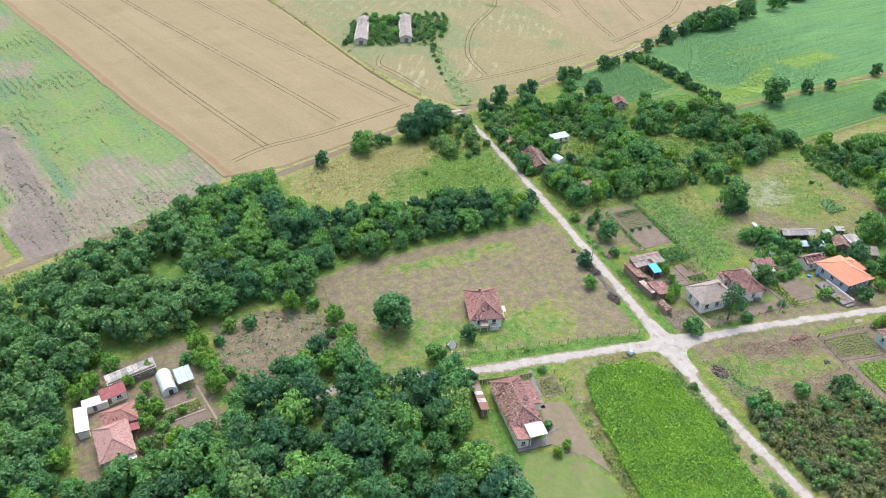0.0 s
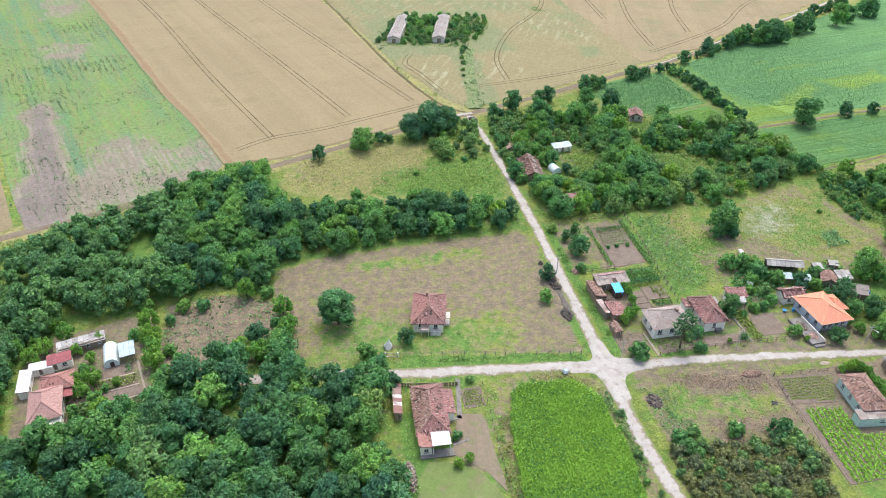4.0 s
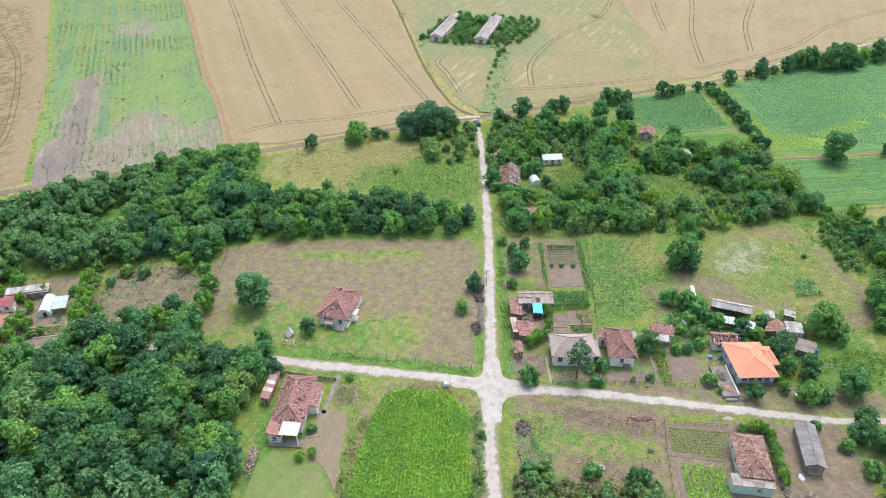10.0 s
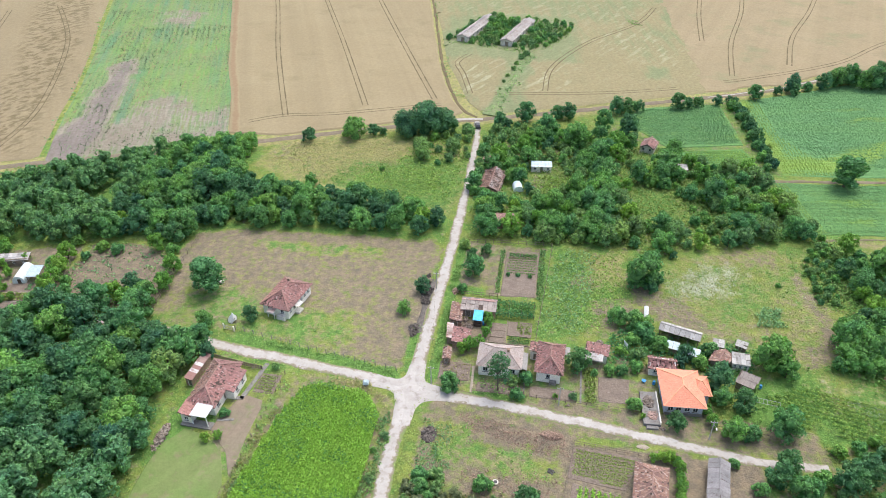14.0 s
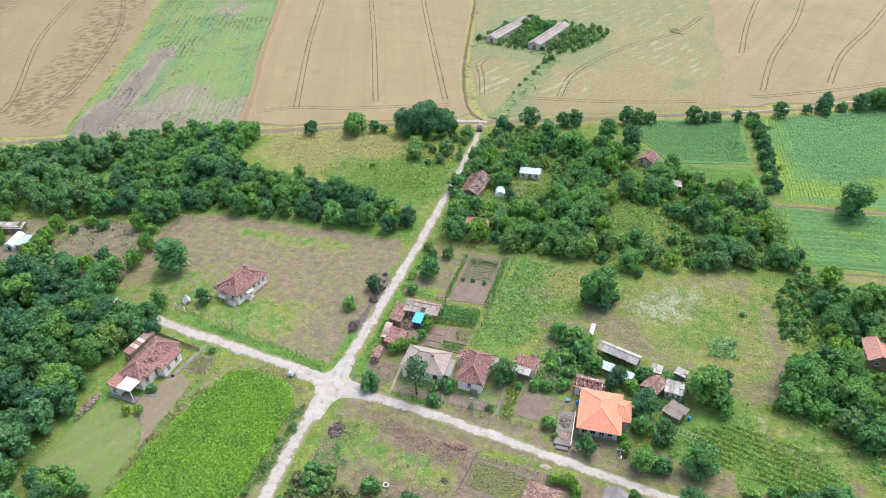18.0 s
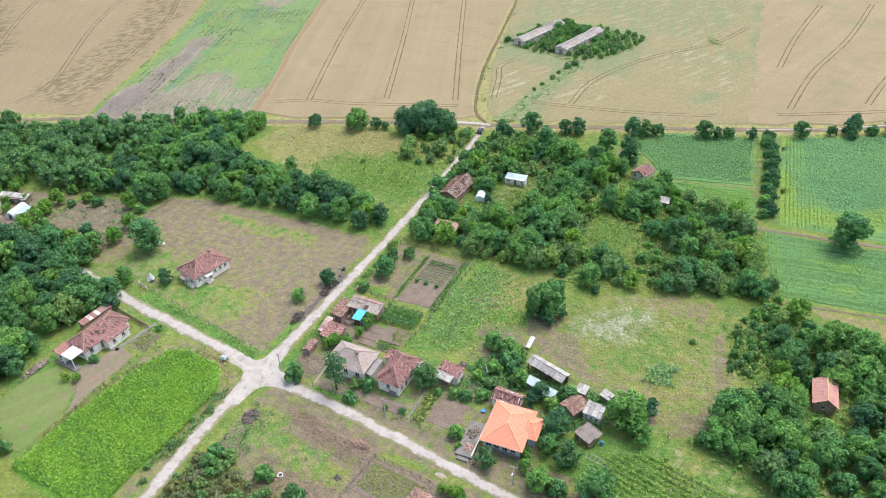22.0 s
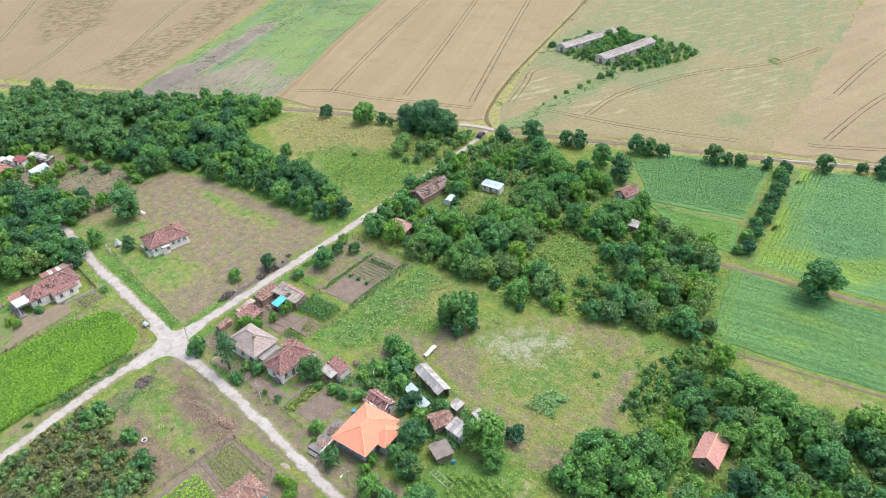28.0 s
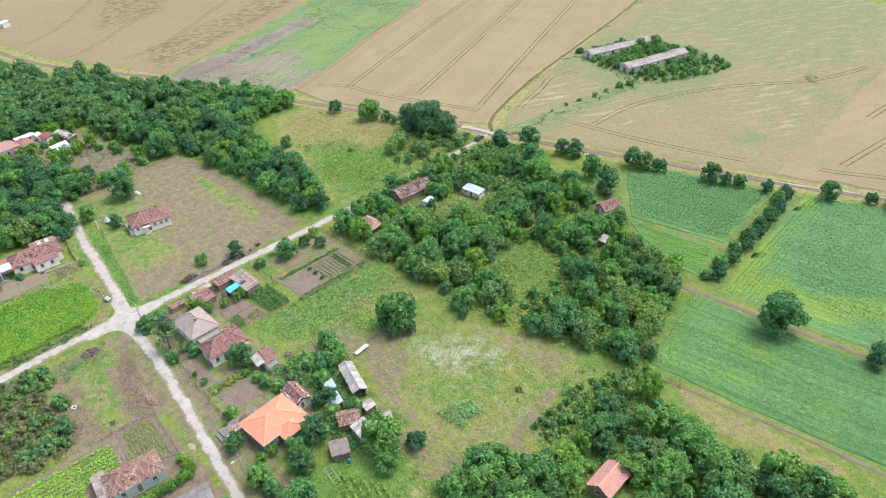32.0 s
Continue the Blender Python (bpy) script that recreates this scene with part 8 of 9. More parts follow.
leafy_stuff("wood_garden_rows", plants_in([(105.6, 174.6), (112.6, 175.4), (110.5, 167), (105.4, 163.4), (103.8, 166)], 0.9, 0.35, -60, 0.1, 0.7, 4, 83), 0.36, LEAF_ROW_LIME, "lime-green vegetable rows in a garden among trees", "crop", seed=53)
for x0, y0, x1, y1 in ((-20.9, 101.9, -13.2, 103.3), (-20, 98.5, -11.8, 100), (-19.3, 95.2, -10.7, 97), (-13.0, 106.8, -9.4, 95), (-21.8, 106, -21, 101.5)):
    ob = new("yard_path", mesh_of("yard_path", *box_data(0, 0, -0.04, math.hypot(x1 - x0, y1 - y0), 0.4, 0.12), SAND))
    ob.matrix_world = pose((x0 + x1) / 2, (y0 + y1) / 2, 0, 0, 0, math.degrees(math.atan2(y1 - y0, x1 - x0)))
    tagged(ob, "narrow pale path between beds", "path", kind="structure")
for nm, x0, y0, x1, y1, w, mt in (("house_path", 50.7, 89.2, 49.0, 79.2, 0.9, CONCRETE), ("house_path", 49.4, 79.5, 47.2, 79.2, 0.8, CONCRETE), ("house_path", 46.5, 73.4, 49.6, 74.0, 0.5, CONCRETE), ("garden_path", 114.9, 98.0, 114.8, 88.0, 0.35, CONCRETE), ("garden_path", 103.6, 94.6, 103.7, 88.2, 0.3, CONCRETE), ("garden_path", 93.1, 94.8, 93.4, 87.6, 0.5, SAND)):
    ob = new(nm, mesh_of(nm, *box_data(0, 0, -0.05, math.hypot(x1 - x0, y1 - y0), w, 0.14), mt))
    ob.matrix_world = pose((x0 + x1) / 2, (y0 + y1) / 2, 0, 0, 0, math.degrees(math.atan2(y1 - y0, x1 - x0)))
    tagged(ob, "narrow concrete garden path", "path", kind="structure")


# grass and weeds over the open ground
def grassland():
    r = np.random.default_rng(99)
    n = 300000
    x, y = r.uniform(-58, 228, n), r.uniform(46, 236, n)
    W = cover_at(x, y)
    ok = road_gap(x, y) > 1.5 + 0.4 * r.random(n)
    for p in (CORN, rect(112, 50, 133, 77.5), rect(86.2, 88, 93, 95.6), rect(96.4, 118, 104.6, 137), rect(95, 102, 104.5, 110), rect(118, 88.6, 124.8, 96), rect(104.8, 88, 114, 91.2), [(167, 240), (178, 153.5), (262, 160), (262, 280)], [(128, 216), (136, 228.5), (164, 236), (166, 203), (141, 198)], [(-60, 150), (0, 182), (90, 216), (240, 290), (-60, 290)], rect(44, 102.5, 53, 112.5), rect(126, 84, 138.5, 97), rect(94, 92, 103, 99), rect(106, 92, 111.5, 101), [(40, 79), (48, 81), (54.5, 80), (54.3, 48), (37, 48)]):
        ok &= signed(x, y, p) < 0.1
    clump = value_noise(x, y, 0.22, 71)
    mown = (signed(x, y, LOT) > 0) & (r.random(n) > 0.3)
    ok &= ~mown
    thin = (r.random(n) < (1 - W[:, 0]) ** 1.5) & ok & (W[:, 0] < 0.42) & (signed(x, y, WOOD_SW) < 3) & (signed(x, y, WOOD_W) < 3)
    lush = thin & (W[:, 2] + 0.5 * (clump - 0.5) > 0.45 + 0.35 * r.random(n))
    dry = thin & ~lush & (W[:, 1] + 0.5 * (0.5 - clump) > 0.3 + 0.4 * r.random(n))
    mid = thin & ~lush & ~dry
    for nm, k, size, mt, lb in (("lush_grass", lush, 0.30, LEAF_LUSH, "lush green grass and weeds"), ("dry_grass", dry, 0.27, LEAF_DRY, "dry yellow grass tufts"), ("meadow_grass", mid, 0.30, LEAF_MEADOW, "mixed meadow grass tufts")):
        i = np.nonzero(k)[0][:32000]
        leafy_stuff(nm, np.stack([x[i], y[i], r.uniform(0.02, 0.16, len(i))], 1), size, mt, lb, "grass", seed=31, tilt=0.22, up=1.0)
    w = ok & (value_noise(x, y, 0.09, 72) > 0.55) & (W[:, 0] < 0.5) & (r.random(n) < 0.04) & (W[:, 2] > 0.42)
    i = np.nonzero(w)[0]
    i = np.repeat(i, 5)
    leafy_stuff("tall_weeds", np.stack([x[i] + r.normal(0, 0.3, len(i)), y[i] + r.normal(0, 0.3, len(i)), r.uniform(0.1, 0.8, len(i))], 1), 0.36, LEAF_LUSH, "clumps of tall dull green weeds", "weeds", seed=32, tilt=0.4)


grassland()


def in_poly(poly, n, seed):
    r = np.random.default_rng(seed)
    xs, ys = [p[0] for p in poly], [p[1] for p in poly]
    x, y = r.uniform(min(xs), max(xs), n), r.uniform(min(ys), max(ys), n)
    ok = signed(x, y, poly) + 7 * (value_noise(x, y, 0.3, seed) - 0.62) > 0
    return x[ok], y[ok], r


for nm, poly, n in (("flower_patch", [(133, 126), (143, 139), (156, 138), (150, 130), (154, 124), (138, 121)], 7000), ("flower_patch_east", [(160, 98), (176, 94), (178, 88), (166, 93)], 1600), ("meadow_flowers", [(125, 126), (131, 116), (148, 109), (164, 104), (170, 125), (168, 137), (172, 147), (140, 139)], 1500)):
    x, y, r = in_poly(poly, n, 81)
    leafy_stuff(nm, np.stack([x, y, r.uniform(0.3, 0.6, len(x))], 1), 0.13, PETAL, "white wild flowers in the dry meadow", "flowers", seed=33, tilt=0.4)


# ---- fences, poles, small things ----
def fence(name, pts, height, label, gap=2.4, rails=2, material=None, boards=False, group=""):
    """Posts with rails, or close boards, along a line."""
    mt = material or WOOD
    f = thing(name, pts[0][0], pts[0][1], 0, label, "fence", group)
    ox, oy = pts[0]
    post = mesh_of("post", *box_data(0, 0, -0.1, 0.11, 0.11, height + 0.1), mt)
    for (ax, ay), (bx, by) in zip(pts, pts[1:]):
        L, yaw = math.hypot(bx - ax, by - ay), math.degrees(math.atan2(by - ay, bx - ax))
        n = max(1, round(L / gap))
        for k in range(n + (1 if (bx, by) == pts[-1] else 0)):
            p = part("post", post, f)
            p.matrix_local = pose(ax - ox + (bx - ax) * k / n, ay - oy + (by - ay) * k / n, 0, random.uniform(-4, 4), random.uniform(-4, 4), yaw)
        for q in range(rails):
            z = height * (0.35 + 0.55 * q / max(1, rails - 1)) if rails > 1 else height * 0.9
            rl = part("rail", mesh_of("rail", *box_data(L / 2, 0, z, L, *((0.02, 0.025) if "wire" in label or "post" in label else (0.04, 0.07))), mt), f)
            rl.matrix_local = pose(ax - ox, ay - oy, 0, 0, 0, yaw)
        if boards:
            m = max(2, int(L / 0.5))
            for k in range(m):
                bd = part("board", mesh_of("board", *box_data(0, 0.06, 0.05, 0.4, 0.03, height * random.uniform(0.85, 1.0)), mt), f)
                bd.matrix_local = pose(ax - ox + (bx - ax) * (k + 0.5) / m, ay - oy + (by - ay) * (k + 0.5) / m, 0, 0, 0, yaw)


fence("wire_fence", [(40, 98.2), (55.7, 95.0), (66, 93.2), (77.6, 91.2)], 1.3, "grey post fence along the mown lot", 2.2, 3, CONCRETE)
fence("wire_fence", [(18.6, 101.6), (17, 118), (16.6, 131)], 1.2, "old wooden fence at the lot's edge", 2.5, 2)
fence("post_fence", [(55.3, 87), (55.0, 79.5), (54.6, 73), (54.1, 57)], 0.9, "low wire fence beside the maize", 2.4, 2, WOOD)
fence("street_fence", [(93.6, 87.8), (104.4, 88.0), (113.8, 87.6), (120, 87.2), (125.6, 86.9)], 1.0, "low wooden street fence before gardens", 1.8, 2, WOOD)
fence("garden_fence", [(107.7, 139.4), (106.6, 122), (105.2, 103.2)], 1.2, "wooden garden fence beside weeds", 2.2, 2)
fence("garden_fence", [(86.6, 138.4), (97, 139.2), (107.6, 139.6)], 1.2, "wooden fence at the garden's end", 2.2, 2)
fence("garden_fence", [(86.4, 117.4), (95.8, 117.6)], 1.1, "wooden fence behind the farm sheds", 2.0, 2)
fence("plot_fence", [(113.6, 77.9), (112.4, 70), (111.4, 60)], 1.0, "dark fence beside the waste plot", 2.0, 2)
fence("plot_fence", [(113.6, 78.0), (125, 76.9), (132, 76.6)], 1.0, "low fence along the street bank", 2.0, 2)
fence("yard_fence", [(38.2, 89.3), (43, 88.4), (48, 87.6), (50.3, 87.4)], 1.2, "board fence in front of the long house", 2.0, 2, WOOD, True)
fence("yard_fence", [(103.7, 95), (103.7, 88.4)], 1.1, "thin fence between two yards", 2.0, 2)
fence("yard_fence", [(139.5, 85.2), (147, 84.6), (153, 83.6)], 1.2, "fence behind the street bushes", 2.0, 2)


def pole(x, y, height, label, lamp=False, yaw=0):
    p = thing("utility_pole", x, y, yaw, label, "pole", "utility poles")
    part("shaft", mesh_of("shaft", *tube((0, 0, -0.2), (0, 0, height), 0.12, 0.08, 8), POLE_GREY), p)
    part("crossarm", mesh_of("crossarm", *box_data(0, 0, height - 0.5, 1.3, 0.09, 0.09), POLE_GREY), p)
    for k in (-0.55, 0.0, 0.55):
        part("insulator", mesh_of("insulator", *tube((k, 0, height - 0.42), (k, 0, height - 0.22), 0.05, 0.04, 6), TRIM_WHITE), p)
    if lamp:
        a = part("lamp_arm", mesh_of("lamp_arm", *tube((0, 0, height - 0.9), (0.2, -1.2, height - 0.5), 0.035, 0.035), STEEL), p)
        part("lamp_head", mesh_of("lamp_head", *box_data(0.22, -1.4, height - 0.58, 0.22, 0.55, 0.12, 0.8), TRIM_WHITE), a)


pole(85.3, 88.6, 5.0, "slim concrete pole at the crossing")
pole(110.6, 86.9, 5.0, "slim concrete pole by the street")
pole(138.1, 82.8, 5.0, "concrete pole with a street lamp", True)
pole(81.4, 118.6, 5.0, "slim concrete pole on the main street")
for a, b in (((85.3, 88.6), (110.6, 86.9)), ((110.6, 86.9), (138.1, 82.8)), ((138.1, 82.8), (164, 83)), ((85.3, 88.6), (81.4, 118.6))):
    V = [(a[0] + (b[0] - a[0]) * t, a[1] + (b[1] - a[1]) * t, 4.75 - 0.5 * 4 * t * (1 - t)) for t in np.linspace(0, 1, 9)]
    w = thing("overhead_cable", a[0], a[1], 0, "thin sagging overhead cable between poles", "cable", "overhead cables")
    ring = [(x - a[0] + dx, y - a[1] + dy, z + dz) for x, y, z in V for dx, dy, dz in ((0.011, 0, 0), (0, 0.011, 0.005), (-0.011, 0, 0), (0, -0.011, -0.01))]
    part("strand", mesh_of("strand", ring, [(k * 4 + q, k * 4 + (q + 1) % 4, k * 4 + 4 + (q + 1) % 4, k * 4 + 4 + q) for k in range(len(V) - 1) for q in range(4)], RUBBER), w)

w = thing("wellhead", 72.4, 86.4, 10, "small pale blue covered well beside the bend", "well")
part("ring", mesh_of("ring", *tube((0, 0, -0.1), (0, 0, 0.7), 0.55, 0.55, 10), CONCRETE), w)
part("lid", mesh_of("lid", *box_data(0, 0, 0.7, 1.2, 1.2, 0.5, 0.6), SHEET_BLUE), w)

s = thing("white_canopy", 38.2, 100.8, 10, "small white fabric canopy on posts near the lot gate", "canopy")
cvs = [(math.cos(k * math.pi / 4) * rr * (1.0 + 0.15 * math.sin(k * 2.6)) + 0.2 * (1 - rr), math.sin(k * math.pi / 4) * rr * 1.1, 2.5 - (2.1 - 0.4 * math.sin(k * 1.9)) * rr ** 0.8) for rr in (0.03, 0.35, 0.7, 1.0) for k in range(8)]
part("cover", mesh_of("cover", cvs, [(r0 * 8 + k, r0 * 8 + (k + 1) % 8, (r0 + 1) * 8 + (k + 1) % 8, (r0 + 1) * 8 + k) for r0 in (0, 1, 2) for k in range(8)] + [tuple(range(7, -1, -1))], SHEET_WHITE), s)
for px, py in ((-0.8, -0.7), (0.8, -0.7), (-0.8, 0.7), (0.8, 0.7)):
    part("post", mesh_of("post", *box_data(px, py, -0.1, 0.08, 0.08, 1.5), WOOD), s)
g = thing("lot_gate", 38.6, 97.9, -12, "grey-green metal gate at the lot's corner", "gate")
part("gate_frame", mesh_of("gate_frame", *joined(box_data(0, 0, 0.1, 2.2, 0.06, 0.1), box_data(0, 0, 1.0, 2.2, 0.06, 0.1), box_data(-1.05, 0, 0.2, 0.1, 0.06, 0.8), box_data(1.05, 0, 0.2, 0.1, 0.06, 0.8)), STEEL), g)
for px in np.linspace(-0.8, 0.8, 6):
    part("bar", mesh_of("bar", *box_data(px, 0, 0.2, 0.05, 0.04, 0.8), STEEL), g)
for px in (-1.3, 1.3):
    part("gate_post", mesh_of("gate_post", *box_data(px, 0, -0.1, 0.25, 0.25, 1.5), PLASTER), g)

# dark car at the end of the main street
c = thing("parked_car", 80.9, 205.2, 12, "dark hatchback car parked at the street's end", "car")
body = [(0.85, -2.0, 0.3), (0.85, 2.0, 0.3), (0.88, 2.0, 0.75), (0.88, -2.0, 0.8), (0.66, 1.05, 0.95), (0.62, 0.25, 1.42), (0.62, -1.5, 1.42), (0.68, -1.95, 0.95)]
prof = [(-2.05, 0.32), (2.0, 0.32), (2.05, 0.7), (1.1, 0.92), (0.35, 1.42), (-1.45, 1.42), (-2.0, 0.95)]
half = [0.82, 0.82, 0.85, 0.8, 0.62, 0.62, 0.74]
V = [(-w_, y_, z_) for (y_, z_), w_ in zip(prof, half)] + [(w_, y_, z_) for (y_, z_), w_ in zip(prof, half)]
part("body", mesh_of("body", V, [tuple(range(7)), tuple(range(13, 6, -1))] + [(i, i + 7, (i + 1) % 7 + 7, (i + 1) % 7) for i in range(7)], CAR_PAINT), c)
part("windscreen", mesh_of("windscreen", [(-0.68, 1.06, 0.97), (0.68, 1.06, 0.97), (0.58, 0.42, 1.40), (-0.58, 0.42, 1.40), (-0.68, 1.08, 0.98), (0.68, 1.08, 0.98), (0.58, 0.44, 1.41), (-0.58, 0.44, 1.41)], [(0, 1, 2, 3), (7, 6, 5, 4), (0, 4, 5, 1), (1, 5, 6, 2), (2, 6, 7, 3), (3, 7, 4, 0)], DARK_GLASS), c)
for px in (-0.78, 0.78):
    for py in (-1.25, 1.3):
        wh = part("wheel", mesh_of("wheel", *tube((px - 0.1, py, 0.3), (px + 0.1, py, 0.3), 0.31, 0.31, 14), RUBBER), c)
        part("rim", mesh_of("rim", *tube((px - 0.11, py, 0.3), (px + 0.11, py, 0.3), 0.19, 0.19, 10), STEEL), wh)
for px in (-0.6, 0.6):
    part("headlight", mesh_of("headlight", *box_data(px, 2.02, 0.58, 0.3, 0.06, 0.14), TRIM_WHITE), c)

# waste plot and yard clutter
def brush(name, poly, n, size, material, label, seed, high=0.4, z=0.0):
    x, y, r = in_poly(poly, n, seed)
    leafy_stuff(name, np.stack([x, y, z + high * r.random(len(x)) ** 1.5], 1), size, material, label, "brush", seed=seed, tilt=0.34)


for nm, poly, n, mt in (("wood_undergrowth", WOOD_E, 14000, LEAF_MEADOW), ("thicket_undergrowth", WOOD_L, 9000, LEAF), ("orchard_weeds", ORCHARD, 700, LEAF_SCRUB), ("barn_weeds", [(56, 286), (72, 282), (92, 277), (102, 283), (114, 313), (98, 321), (68, 322)], 3500, LEAF_LUSH)):
    brush(nm, poly, n, 0.55, mt, "tangle of low weeds and brambles", 85, 0.9)
brush("yard_tangle", [(120, 99), (127, 97.5), (129, 101), (137, 101), (141, 97), (150, 99), (153, 105), (146, 110), (138, 106), (128, 114), (121, 112)], 5000, 0.45, LEAF, "tangle of weeds and shrubs between sheds", 96, 1.3)
for nm, pts, w, n, mt in (("old_track_weeds", [(85, 216), (87, 230), (90, 250), (93, 268), (96, 276)], 3.0, 1500, LEAF_SCRUB), ("barn_edge_weeds", [(58, 286.5), (76, 281.5), (92, 277.5), (101, 284), (110, 305)], 2.0, 3000, LEAF_LUSH), ("fallow_edge_weeds", [(-52, 163), (-59.3, 181), (-65.3, 196), (-73.3, 218), (-88.5, 253), (-102, 281), (-123, 328), (-136, 354)], 1.6, 4500, LEAF_ROW), ("track_side_weeds", [(79, 214.5), (72.5, 226), (66, 245), (61, 262), (52, 303), (43, 345)], 1.2, 3500, LEAF_SCRUB)):
    brush(nm, strip(pts, w), n, 0.6, mt, "strip of rank weeds along the field's edge", 97, 0.35, 0.22)
brush("waste_plot_tangle", SE_BUSH, 8000, 0.4, LEAF_BROWN, "brownish tangle of dry weeds and brambles", 108, 1.0)
brush("lime_meadow_weeds", [(47, 168), (55, 176), (70, 176), (76, 166), (66, 155), (50, 161)], 4000, 0.4, LEAF_ROW_LIME, "lush lime-green weeds on the northern meadow", 114, 0.4)
brush("nettle_patch", [(153.5, 116), (160, 116), (161, 122), (155, 123.5), (153, 120)], 900, 0.4, LEAF_NETTLE, "blue-green clump of nettles on the meadow", 115, 0.8)
brush("ditch_weeds", strip([(147, 109.5), (155, 104.5), (163, 103.6), (170, 108)], 1.3), 1800, 0.42, LEAF_LUSH, "rank weeds along the overgrown ditch", 116, 0.9)
brush("field_weed_patch", strip([(137, 325), (141, 319), (143, 316)], 2.2), 500, 0.4, LEAF_LUSH, "streak of light green weeds in thin wheat", 110, 0.3, 0.2)
brush("wood_edge_weeds", strip([(-62, 150), (-36, 160), (-20, 169), (-9, 180)], 5), 5000, 0.5, LEAF_LUSH, "light green weeds between fallow field and wood", 109, 0.6)
brush("thicket_edge_weeds", [(164, 104), (172, 108), (171, 124), (167, 138), (174, 152), (181, 151), (177, 124), (182, 106), (176, 100)], 5000, 0.5, LEAF_LUSH, "rank light green weeds along the thicket", 98, 1.0)
brush("lane_weeds", [(58, 178), (62, 194), (80.5, 208), (80.8, 152), (70, 160)], 4500, 0.45, LEAF_ROW_LIME, "rank bright green weeds beside the lane", 99, 0.6)
brush("meadow_weeds", [(20, 172), (22, 187), (46, 192), (62, 190), (58, 170), (40, 163)], 3000, 0.4, LEAF_DRY, "dry pale weeds on the northern meadow", 100, 0.3)
brush("scrub_undergrowth", [(142, 150), (172, 150), (177, 154), (169.5, 170), (165.5, 184), (152, 192), (144, 180)], 5000, 0.5, LEAF_LUSH, "rank weeds under the scrub at the crop's edge", 101, 0.9)
brush("meadow_tufts", MEADOW_DRY, 2600, 0.3, LEAF_MEADOW, "yellow-green tufts over the dry meadow", 102, 0.2)
brush("meadow_straw", MEADOW_DRY, 2000, 0.28, LEAF_DRY, "straw-coloured grass over the dry meadow", 103, 0.2)
brush("weed_lot_tufts", WEED_LOT, 2200, 0.4, LEAF_ROW_LIME, "rank light green weeds on the plot", 104, 0.6)
brush("weed_lot_nettles", [(106, 106), (108, 138), (119, 139), (117, 118), (115, 107)], 2000, 0.4, LEAF_NETTLE, "blue-green nettles in clumps on the plot", 113, 0.8)
brush("maize_edge_brush", strip([(54.6, 52), (55.2, 62), (56.4, 72), (57.8, 79)], 1.0), 1500, 0.34, LEAF_BROWN, "brown and dull green weeds along the maize", 117, 0.5)
brush("dead_brush", [(92, 82), (98, 82.4), (106, 81.2), (113.4, 79.4), (113, 74.5), (104, 74.5), (95, 76.5)], 1700, 0.26, STRAW_HEAP, "dead brown brush and stubble along the street", 86)
brush("dead_brush_south", [(94, 70), (112, 70), (111.5, 62), (96, 62)], 600, 0.28, STRAW_HEAP, "dry brown brush on the waste plot", 87)
brush("dry_stubble", [(85.5, 80), (92, 80), (92, 64), (85.5, 64)], 700, 0.32, LEAF_SCRUB, "grey dry weeds on the waste plot", 88)
brush("burnt_scrub", [(77.6, 100), (80.8, 102), (81.2, 123), (78.0, 126)], 5000, 0.4, surface("burnt_scrub", (0.11, 0.095, 0.08), (0.16, 0.135, 0.115), bump=0, island=0.35), "dark burnt scrub beside the street", 89, 0.5)
heap("debris_heap", 29.4, 113.6, 2.4, 1.0, 0.5, 40, PLASTER_GREY, "pale debris behind the lone tree", seed=31, size=0.4)
heap("brush_heap", 109.5, 79.2, 4.4, 1.6, 0.5, 260, STRAW_HEAP, "brown heap of dry brush along the street", seed=12, size=0.28)
heap("burnt_heap", 87.0, 76.2, 2.8, 3.8, 0.4, 120, surface("charred", (0.10, 0.085, 0.075), (0.16, 0.13, 0.11), bump=0.03, island=0.4), "dark heap of burnt branches", seed=14, size=0.3)
heap("burnt_heap", 109.6, 71.3, 1.3, 1.2, 0.15, 30, surface("ash", (0.08, 0.075, 0.07), (0.13, 0.12, 0.11), bump=0.02), "round patch of ash", seed=15, size=0.2)
heap("rubble_heap", 134.4, 62.0, 3.0, 2.2, 0.5, 110, RUBBLE, "heap of rubble and branches in the yard", seed=16, size=0.3)
heap("rubble_heap", 131.0, 63.8, 1.2, 3.4, 0.7, 60, RUBBLE, "stone heap beside the mint house", seed=17, size=0.35)
heap("stone_heap", 134.6, 66.2, 0.8, 1.6, 0.2, 30, TRIM_WHITE, "pale stones scattered in the yard", seed=18, size=0.2)
heap("firewood_pile", 37.9, 68.0, 1.6, 6.6, 0.9, 130, RUBBLE, "long collapsed pile of tiles and timber", "pile", seed=19, size=0.4)
heap("debris_pile", 118.9, 105.4, 1.6, 1.4, 0.9, 50, RUBBLE, "pile of broken tiles behind the outhouse", "pile", seed=20)
heap("debris_pile", 90.4, 106.8, 2.4, 1.4, 0.6, 60, RUBBLE, "clutter of boards and tiles in the yard", "pile", seed=21)
heap("debris_pile", 89.6, 108.6, 1.2, 1.8, 0.9, 50, RUBBLE, "clutter beside the tarpaulin", "pile", seed=22)
heap("tile_pile", 91.8, 101.4, 2.0, 2.6, 0.6, 80, surface("loose_tiles", (0.5, 0.24, 0.15), (0.4, 0.18, 0.12), island=0.4, bump=0.02), "pile of loose orange tiles", "pile", seed=23)
heap("branch_pile", 86.0, 118.4, 1.6, 2.4, 0.7, 80, STRAW_HEAP, "grey pile of branches by the street", "pile", seed=24)
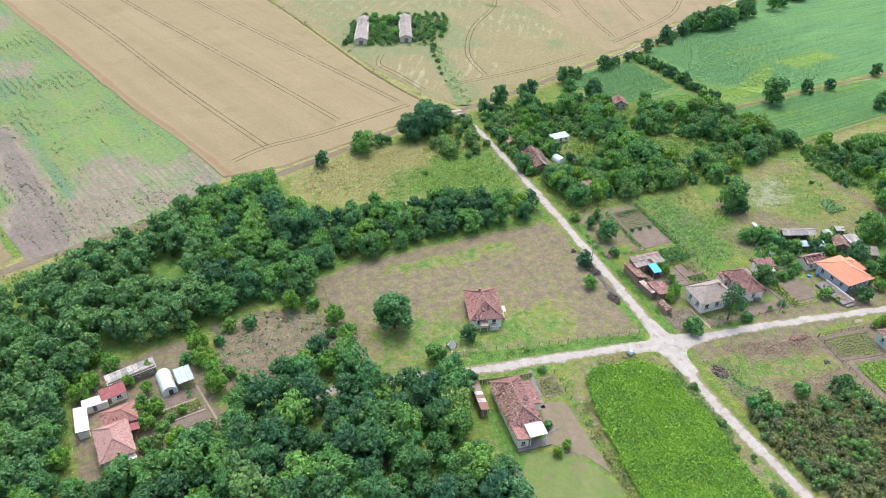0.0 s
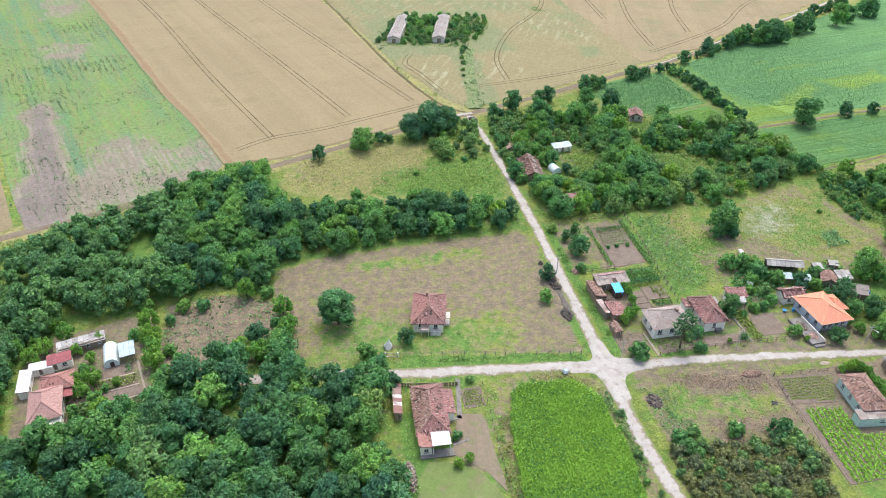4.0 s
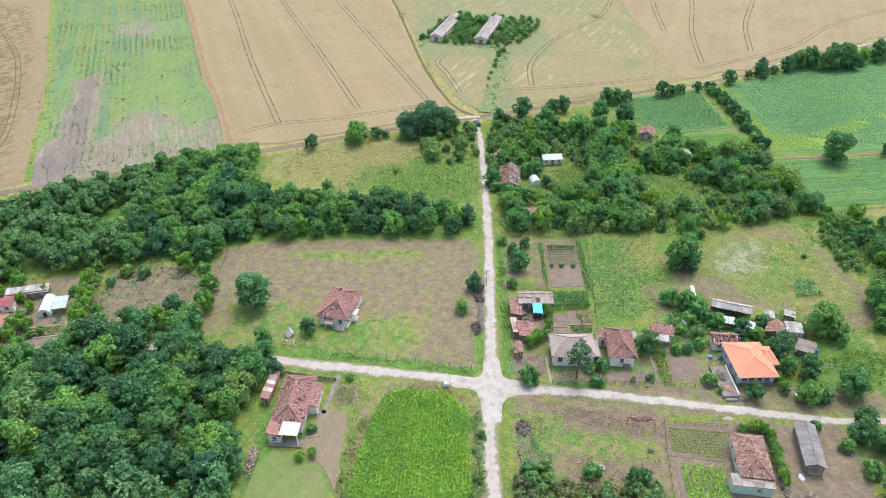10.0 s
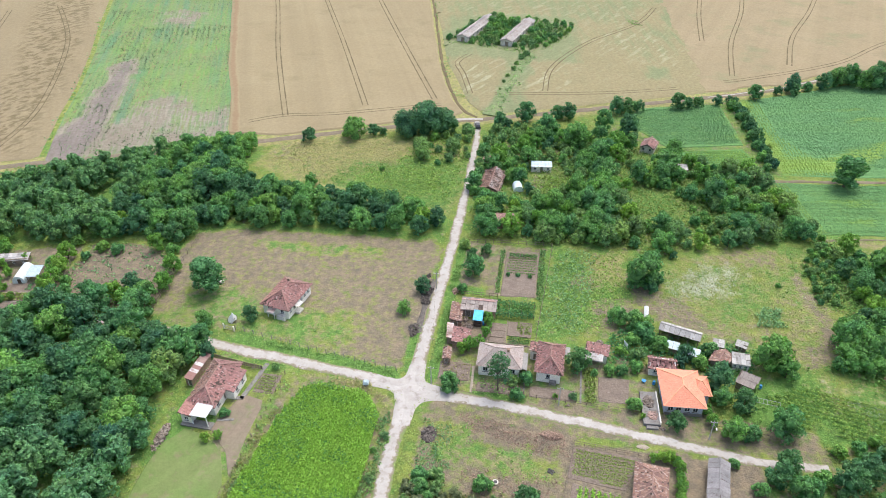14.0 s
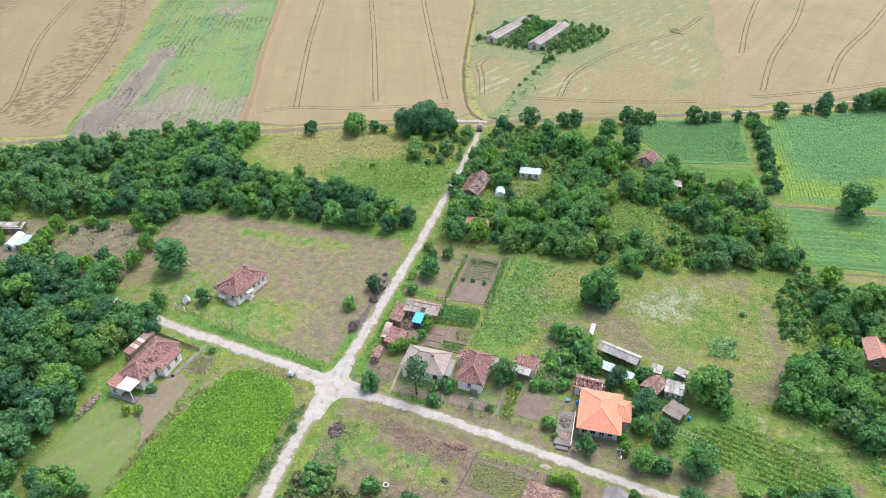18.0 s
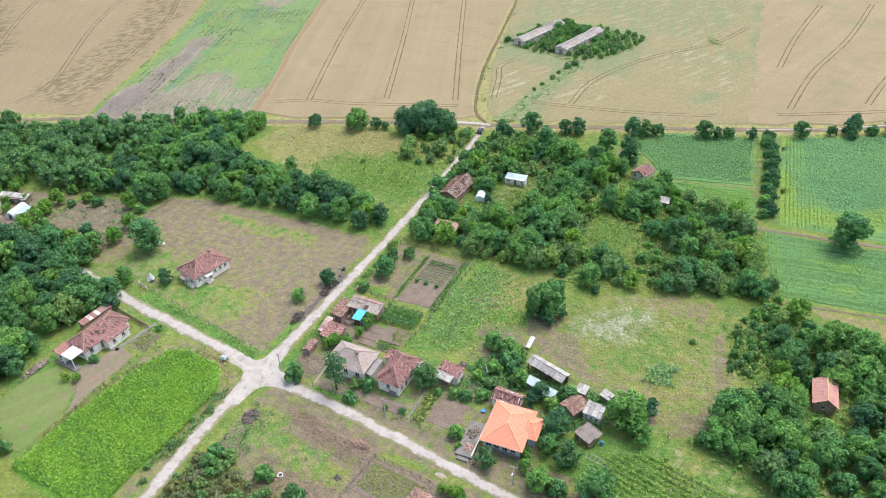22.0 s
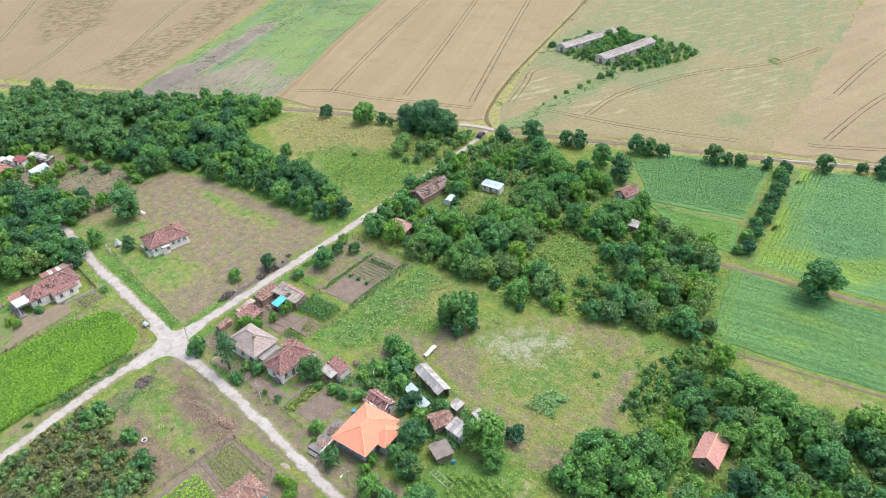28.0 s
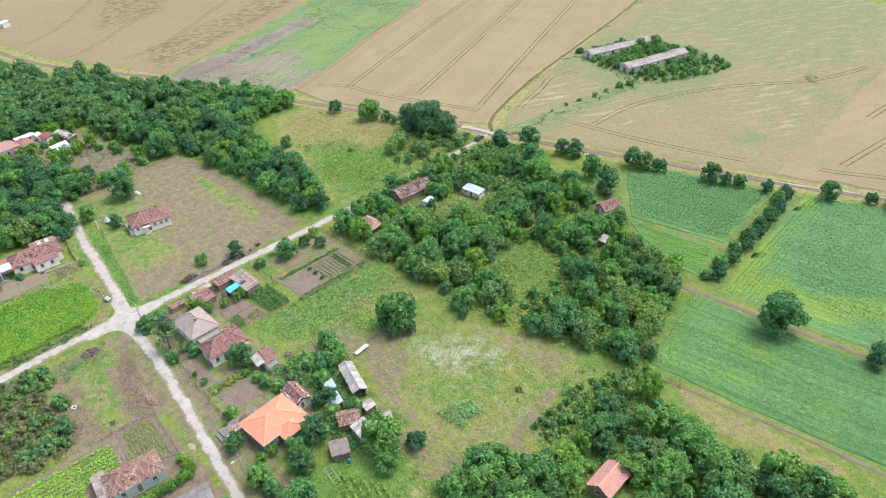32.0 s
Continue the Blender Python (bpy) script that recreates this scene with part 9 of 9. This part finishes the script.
heap("sand_heap", 126.0, 79.2, 3.0, 1.5, 0.12, 4, SAND, "flat oval heap of pale sand at the roadside", "sand", seed=25, size=0.1)
heap("gate_rubble", 112.5, 87.0, 0.9, 0.5, 0.2, 12, RUBBLE, "few pale stones at the fence", "stones", seed=26, size=0.2)
m = thing("manhole_ring", 100.2, 67.6, 0, "pale concrete manhole ring in bare earth", "manhole")
rv = [(r_ * math.cos(a), r_ * math.sin(a), z_) for r_, z_ in ((0.55, -0.05), (0.55, 0.2), (0.35, 0.2), (0.35, -0.05)) for a in np.linspace(0, 2 * math.pi, 16, endpoint=False)]
part("ring", mesh_of("ring", rv, [(k * 16 + i, k * 16 + (i + 1) % 16, (k + 1) * 16 + (i + 1) % 16, (k + 1) * 16 + i) for k in range(3) for i in range(16)], PLASTER_GREY), m)
part("shaft_cover", mesh_of("shaft_cover", *tube((0, 0, -0.05), (0, 0, 0.03), 0.35, 0.35, 14), CAR_PAINT), m)
for x, y, lb in ((149.9, 97.2, "blue plastic barrel in the grass"), (129.2, 95.2, "blue barrel beside the ruined shed"), (93.6, 112.6 - 4.9, "blue barrel near the tarpaulin")):
    q = thing("plastic_barrel", x, y, 0, lb, "barrel")
    part("barrel", mesh_of("barrel", *joined(tube((0, 0, 0), (0, 0, 0.45), 0.26, 0.31, 10), tube((0, 0, 0.45), (0, 0, 0.9), 0.31, 0.26, 10)), PLASTIC_BLUE), q)

# dark tall tree in front of the grey-roofed house
YARD_TREE = Tree("yard_tree", 3.0, 9.8, 3.0, 12, 560, 0.46, LEAF_DARK, "tall dark airy tree on a bare trunk before the house", 29, 0.55, 0.22, 0.4)
YARD_TREE.plant(98.6, 88.9, 1.0, 30)
# hedge of the mint house, weeds at the lot's border, bushes along plot edges
for k, (x, y) in enumerate(spline([(127.6, 76.4), (130.4, 76.6), (131.8, 75.6), (131.9, 73), (131.4, 68), (131.2, 64.6)], 1.15)):
    LIME.plant(x, y, 0.42 + 0.07 * (k % 3), k * 70, "vine hedge beside the mint house", "small light green hedge bush")
brush("fence_weeds", strip([(40, 96.8), (48, 95.4), (60, 93.2), (70, 91.6), (77, 90.5)], 1.3), 3200, 0.4, LEAF_LUSH, "tall lush weeds along the lot fence", 91, 0.4)
brush("maize_weeds", strip([(55.9, 86), (56.2, 78), (55.6, 68), (55.2, 52)], 1.2), 1200, 0.36, LEAF_SCRUB, "dry weeds between fence and maize", 92, 0.6)
brush("street_side_weeds", strip([(78.2, 81), (78.3, 70), (78, 60), (78.6, 46)], 1.5), 2400, 0.34, LEAF_SCRUB, "dull tangled weeds between maize and street", 95, 0.7)
brush("corner_weeds", strip([(59, 87.2), (68, 87), (75, 84.5), (78.5, 80)], 1.6), 1800, 0.36, LEAF_DRY, "dry weeds round the maize", 93, 0.5)
brush("verge_weeds", strip([(85.3, 92), (85.2, 105), (85.2, 120), (85.3, 138)], 0.7), 1800, 0.34, LEAF_LUSH, "bright green weeds on the street verge", 94, 0.4)
for k, (x, y) in enumerate(spline([(78.6, 79), (78.4, 70), (78.2, 60), (79, 48)], 3.1)):
    [SCRUB, SCRUB, BUSH][k % 3].plant(x + 0.8 * math.sin(k * 2.3), y + 0.9 * math.cos(k * 3.1), 0.22 + 0.36 * ((k * 5) % 7) / 6, k * 53, "bushes between maize and street", "untidy bush between maize and street")
for x, y, s_ in ((109.8, 88.6, 0.28), (126.4, 86.0, 0.3)):
    LIME.plant(x, y, s_, x, "", "small yellow flowering shrub by the street")
for x, y, s_ in ((91.6, 99.6, 0.75), (90.2, 98.7, 0.6), (93.6, 101.0, 0.6), (94.6, 104.5, 0.55), (94.9, 107.6, 0.6), (94.6, 109.2, 0.6)):
    LIME.plant(x, y, s_, x * 80, "grapevines of the farm yard", "light green climbing vine in the yard")
brush("path_weeds", strip([(178, 153), (192, 155.6), (205, 157.8), (219, 159.6), (240, 161)], 0.8), 1500, 0.34, LEAF_BROWN, "dry weeds along the lower field path", 111, 0.5)
